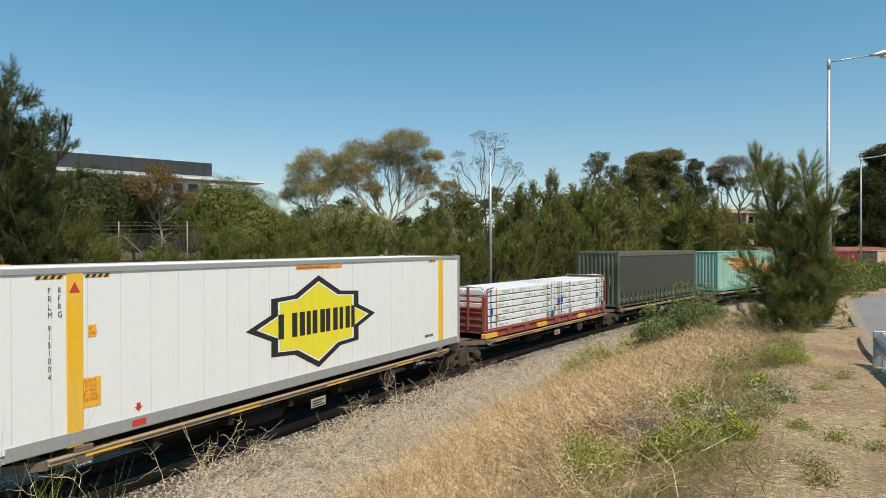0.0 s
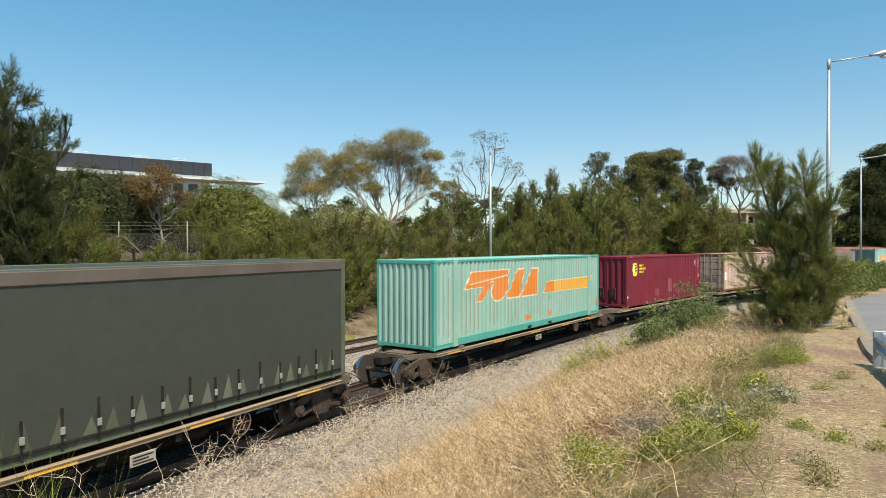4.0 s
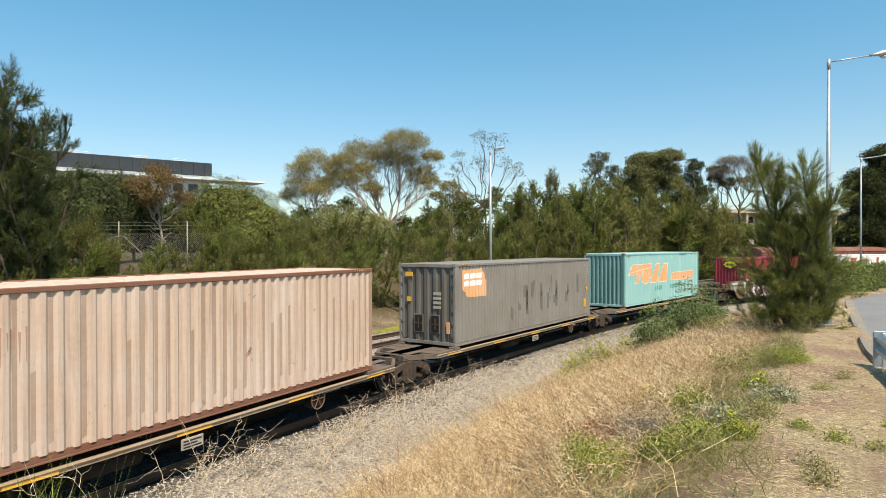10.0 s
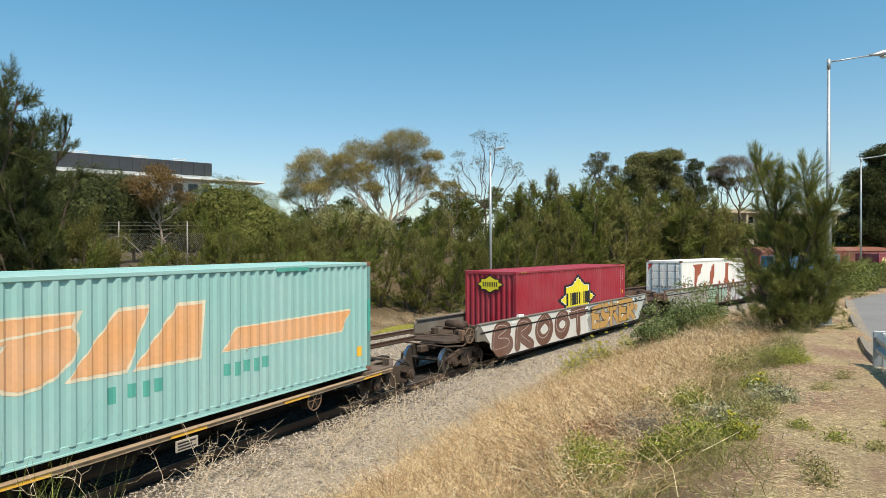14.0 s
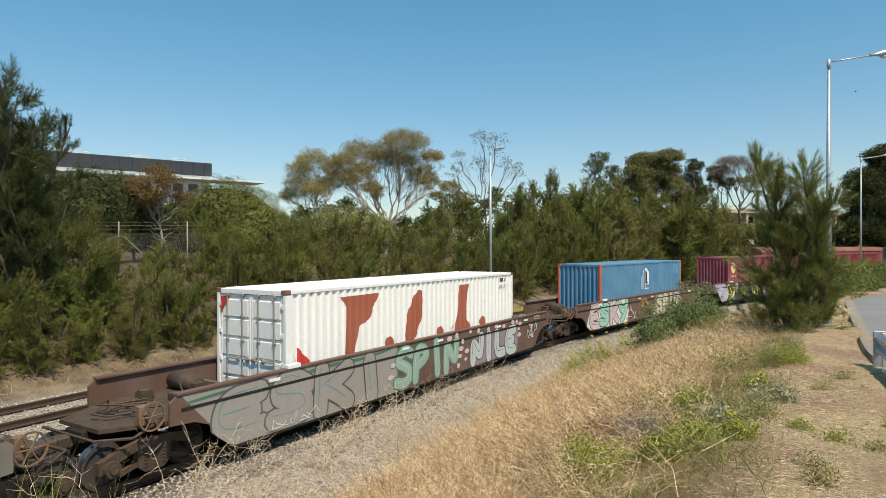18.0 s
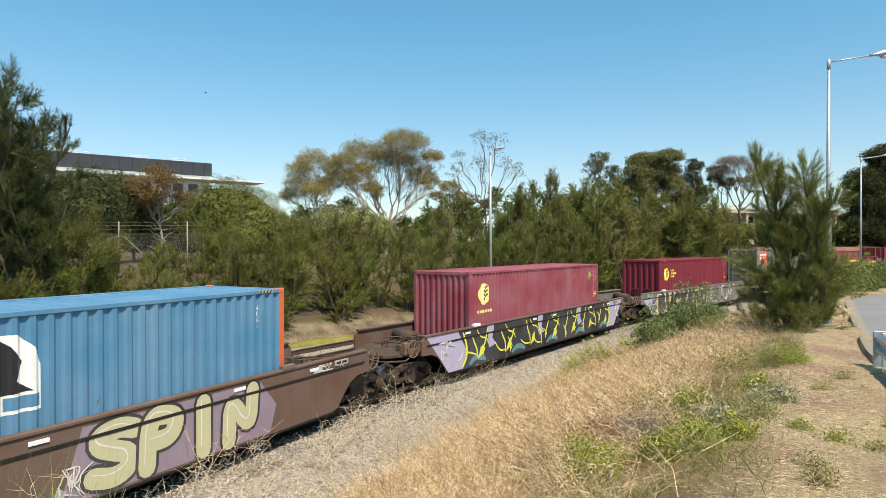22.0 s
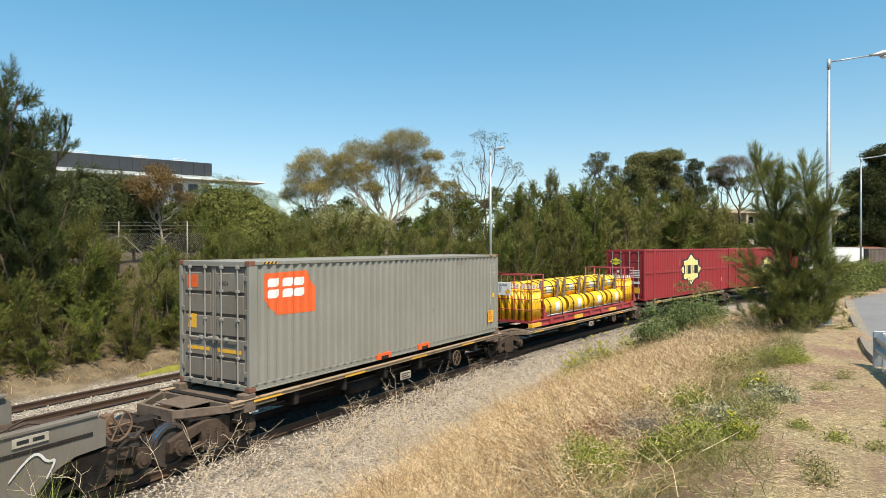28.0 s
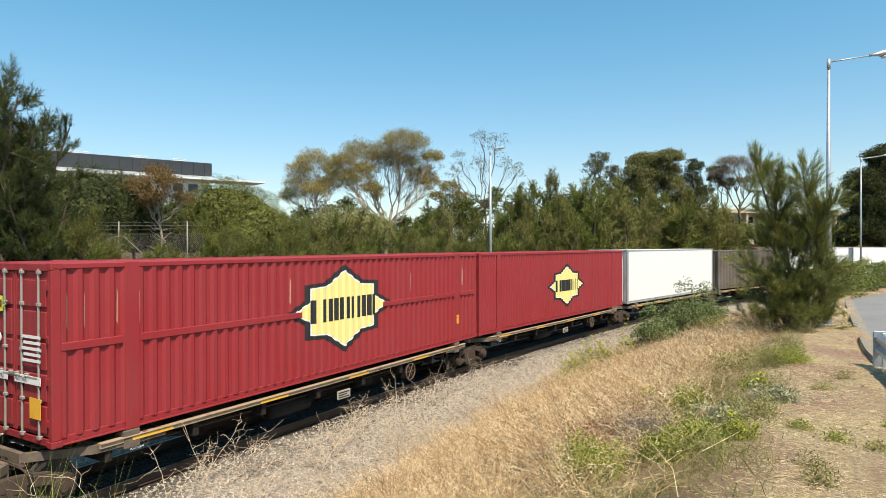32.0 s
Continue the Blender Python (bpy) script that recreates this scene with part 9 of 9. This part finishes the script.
# ---- chain-link fence on the far bank ----
def fence():
    t = thing("chain_link_fence", "chain-link fence with galvanised posts and barbed wire", "fence")
    a, b = Vector((20.15, 35.6, 0)), Vector((24.55, 27.0, 0))
    L = (b - a).length
    u = (b - a) / L
    z0 = 3.42
    for k in (0.2, 5.05, 8.75):
        p = a + u * k
        part("post", rounded(Mesh().cyl((p.x, p.y, z0 - 0.6), (p.x, p.y, z0 + 2.42), 0.035, 8)), M_GALV_DIRTY, t)
    p = a + u * 5.05
    for s in (-1, 1):
        q = p + u * s * 1.25
        part("brace", rounded(Mesh().tube([(q.x, q.y, z0 + 0.7), (p.x + u.x * s * 0.35, p.y + u.y * s * 0.35, z0 + 1.55), (p.x, p.y, z0 + 1.62)], 0.028, 6)), M_GALV_DIRTY, t)
    w = Mesh()
    H = 1.75
    for k in np.arange(-H, L, 0.11):
        for s in (0, 1):
            k0, k1 = max(k, 0), min(k + H, L)
            if k1 <= k0:
                continue
            za, zb = (k0 - k), (k1 - k)
            if s:
                za, zb = H - za, H - zb
            p, q = a + u * k0, a + u * k1
            w.cyl((p.x, p.y, z0 + za), (q.x, q.y, z0 + zb), 0.004, 3, cap=False)
    part("mesh", w, M_GALV_DIRTY, t)
    for z in (z0 + 0.05, z0 + 1.75, z0 + 2.0, z0 + 2.2, z0 + 2.38):
        part("wire", Mesh().cyl((a.x, a.y, z), (b.x, b.y, z), 0.006, 4), M_GALV_DIRTY, t)


fence()


# ---- buildings in the distance ----
def warehouse():
    t = thing("warehouse", "long flat-roofed building with dark cladding and white lower roof", "building")
    a, b = Vector((61.4, 100.0, 0)), Vector((83.3, 90.0, 0))
    u = (b - a).normalized()
    v = Vector((-u.y, u.x, 0))
    if v.dot(Vector((72, 95, 0))) < 0:
        v = -v
    a = a - u * 40

    def block(p0, along, deep, z0, z1):
        q = [p0, p0 + u * along, p0 + u * along + v * deep, p0 + v * deep]
        return Mesh().plate([(c.x, c.y) for c in q], z0, z1)
    L = (b - a).length
    part("wall", block(a, L, 30, 2.5, 17.2), M_WHITE_WALL, t)
    top = part("clad_parapet", block(a - v * 0.25, L + 0.2, 30.4, 17.25, 19.55), M_CLADDING, t, "charcoal metal cladding")
    for k in np.arange(1.0, L, 2.0):
        p = a + u * k - v * 0.28
        part("cladding_joint", Mesh().box(p.x - 0.02, p.x + 0.02, p.y - 0.02, p.y + 0.02, 17.3, 19.5), M_BLACK_MARK, top)
    part("lower_roof", block(a - v * 2.2 + u * 4, L + 5.5, 6, 16.35, 16.65), M_WHITE_WALL, t, "white eaves")
    for k in np.arange(3.0, L - 1, 2.6):
        part("window", block(a + u * k - v * 0.1, 1.6, 0.08, 14.2, 15.6), M_GLASS, t)
    for k, n in ((L - 36, 6), (L - 25, 9), (L - 13, 5), (L - 6, 4)):
        for i in range(n):
            p = a + u * (k + i * 0.7) + v * 1.5
            part("roof_rail_post", Mesh().cyl((p.x, p.y, 19.5), (p.x, p.y, 20.15), 0.05, 6), M_WHITE_WALL, t)
        p, q = a + u * k + v * 1.5, a + u * (k + (n - 1) * 0.7) + v * 1.5
        part("roof_rail", Mesh().cyl(p + Vector((0, 0, 20.1)), q + Vector((0, 0, 20.1)), 0.06, 6).cyl(p + Vector((0, 0, 19.8)), q + Vector((0, 0, 19.8)), 0.05, 6), M_WHITE_WALL, t)
    p = a + u * (L - 10.5) - v * 3
    part("stair_tower", block(p, 1.6, 2, 3, 17.0), M_WHITE_WALL, t)


def flats():
    t = thing("apartment_block", "beige flat-roofed block with deep balconies behind the trees", "building")
    a, b = Vector((118, 20, 0)), Vector((165, -19, 0))
    u = (b - a).normalized()
    v = Vector((-u.y, u.x, 0))
    L = (b - a).length

    def block(k0, k1, e0, e1, z0, z1):
        q = [a + u * k0 + v * e0, a + u * k1 + v * e0, a + u * k1 + v * e1, a + u * k0 + v * e1]
        return Mesh().plate([(c.x, c.y) for c in q], z0, z1)
    part("wall", block(0, L, 1.8, 14, 2.0, 10.8), M_BEIGE, t)
    part("roof", block(-0.6, L + 0.6, -0.5, 14.5, 10.8, 11.5), M_BEIGE, t)
    for z in (4.6, 7.7):
        part("balcony_slab", block(0, L, -0.2, 1.8, z, z + 0.3), M_BEIGE, t)
        part("balcony_parapet", block(0, L, -0.2, 0.0, z + 0.3, z + 1.15), M_BEIGE, t)
    for k in np.arange(0.0, L, 5.2):
        part("pier", block(k, k + 0.5, -0.25, 1.8, 2, 10.8), M_BEIGE, t)
        for z in (5.0, 8.1):
            part("window", block(k + 1.4, k + 4.0, 1.7, 1.79, z, z + 2.1), M_GLASS, t)
    s = thing("white_shed", "small white shed with a flat roof beyond the line", "building")
    part("wall", Mesh().box(106.6, 112, -14.5, -9.6, 1.5, 6.0, 0.02), M_WHITE_WALL, s)
    part("roof", Mesh().box(106.2, 112.3, -14.8, -9.3, 6.0, 6.35, 0.02), M_BEIGE, s)
    part("door", Mesh().box(106.54, 106.6, -12.6, -11.6, 1.6, 5.4, 0.01), M_GLASS, s)


warehouse()
flats()


# ---- old goods wagons standing on the second track, beyond the bend ----
def parked(at, label):
    t = thing("covered_wagon", label, "freight wagon", "standing wagons")
    L = 6.6
    m = Mesh().box(-L, L, -1.35, 1.35, 1.05, 3.75, 0.03)
    body = part("body", m, P_OLD, t)
    roof = Mesh()
    for x in (-L - 0.05, L + 0.05):
        roof.v += [(x, 1.42 * math.cos(math.pi * i / 8), 3.7 + 0.55 * math.sin(math.pi * i / 8)) for i in range(9)]
    roof.f = [(i, i + 1, i + 10, i + 9) for i in range(8)] + [tuple(range(9)), tuple(range(17, 8, -1))]
    part("roof", roof, P_OLD, t)
    for x in np.linspace(-L + 0.2, L - 0.2, 12):
        part("rib", Mesh().box(x - 0.04, x + 0.04, -1.41, -1.35, 1.1, 3.7, 0.008), P_OLD, body)
    part("underframe", Mesh().box(-L, L, -1.2, 1.2, 0.75, 1.05, 0.02), M_DARK, t)
    for x in (-4.6, 4.6):
        b = part("bogie", shared("bogie", bolster_mesh, M_DARK), None, t)
        b.location = (x, 0, 0)
        for key, make in (("side_frame_far", side_frame_mesh), ("side_frame_near", side_frame_mesh)):
            part("side_frame", shared(key, make, M_STEEL), None, b)
        for dx in (-0.9, 0.9):
            w = part("wheelset", shared("wheelset", wheelset_mesh, M_WHEEL), None, b)
            w.location = (dx, 0, WHEEL_R)
    xa, ya, _ = on_line(at - 4.6, 6.5)
    xb, yb, _ = on_line(at + 4.6, 6.5)
    t.matrix_basis = pose((xa + xb) / 2, (ya + yb) / 2, 0, 0, 0, math.degrees(math.atan2(yb - ya, xb - xa)))


P_OLD = paint("rust_red_wagon", (0.20, 0.065, 0.04), 0.7, 0.35, 0.15, 0.2, 0.4)
parked(83.0, "rust-red covered goods wagon with curved roof")
parked(97.6, "rust-red covered goods wagon with curved roof")


# ---- a bird crossing the sky ----
bird = thing("bird", "small dark bird flying high over the line", "bird")
part("body", rounded(Mesh().cyl((-0.16, 0, 0), (0.05, 0, 0), 0.03, 8, 0.05).cyl((0.05, 0, 0), (0.17, 0, 0.01), 0.05, 8, 0.015)), M_BLACK_MARK, bird)
part("tail", Mesh().plate([(-0.15, -0.02), (-0.15, 0.02), (-0.28, 0.05), (-0.28, -0.05)], -0.006, 0.006), M_BLACK_MARK, bird)
WINGS = [part("wing", Mesh().plate([(0.07, 0.02 * s), (-0.07, 0.02 * s), (-0.10, 0.25 * s), (-0.02, 0.42 * s), (0.05, 0.24 * s)], -0.005, 0.005), M_BLACK_MARK, bird) for s in (-1, 1)]
bird.scale = (0.6, 0.6, 0.6)
BIRD_FROM, BIRD_TO, BIRD_TURN = Vector((197.5, -255.4, 19.1)), Vector((-26.9, 184.9, 19.1)), 117


def motions():
    """The train rolls past from the far bend to the near left; its bogies turn on the bend and its wheels roll."""
    times = [0.5 * i for i in range(65)]
    for ob, centre, half, local in RIDERS:
        walk(ob, [(t, ride(centre, half, t) @ local) for t in times])
    for b, centre, half, x in BOGIES:
        rows = []
        for t in times:
            s = centre + x - way(t)
            _, _, a = on_line(s)
            m = ride(centre, half, t).to_euler()
            rows.append((t, pose(x, 0, 0, 0, 0, math.degrees(a - m.z))))
        walk(b, rows)
    walk(bird, [(t, pose(*BIRD_FROM.lerp(BIRD_TO, t / 32), 0, 0, BIRD_TURN)) for t in (0, 8, 16, 24, 32)])
    for k, wing in enumerate(WINGS):
        walk(wing, [(i / 10, pose(0, 0, 0, (28 if i % 2 else -18) * (1 if k else -1), 0, 0)) for i in range(321)])
    first = WHEELS[0]
    spin = [(i / 15, pose(0, 0, 0) @ Matrix.Rotation(-(way(i / 15) - way(0)) / WHEEL_R, 4, "Y")) for i in range(481)]
    walk(first, spin)
    keys = first.animation_data
    for w in WHEELS[1:]:
        w.rotation_mode = "QUATERNION"
        w.animation_data_create()
        w.animation_data.action = keys.action
        w.animation_data.action_slot = keys.action_slot


motions()
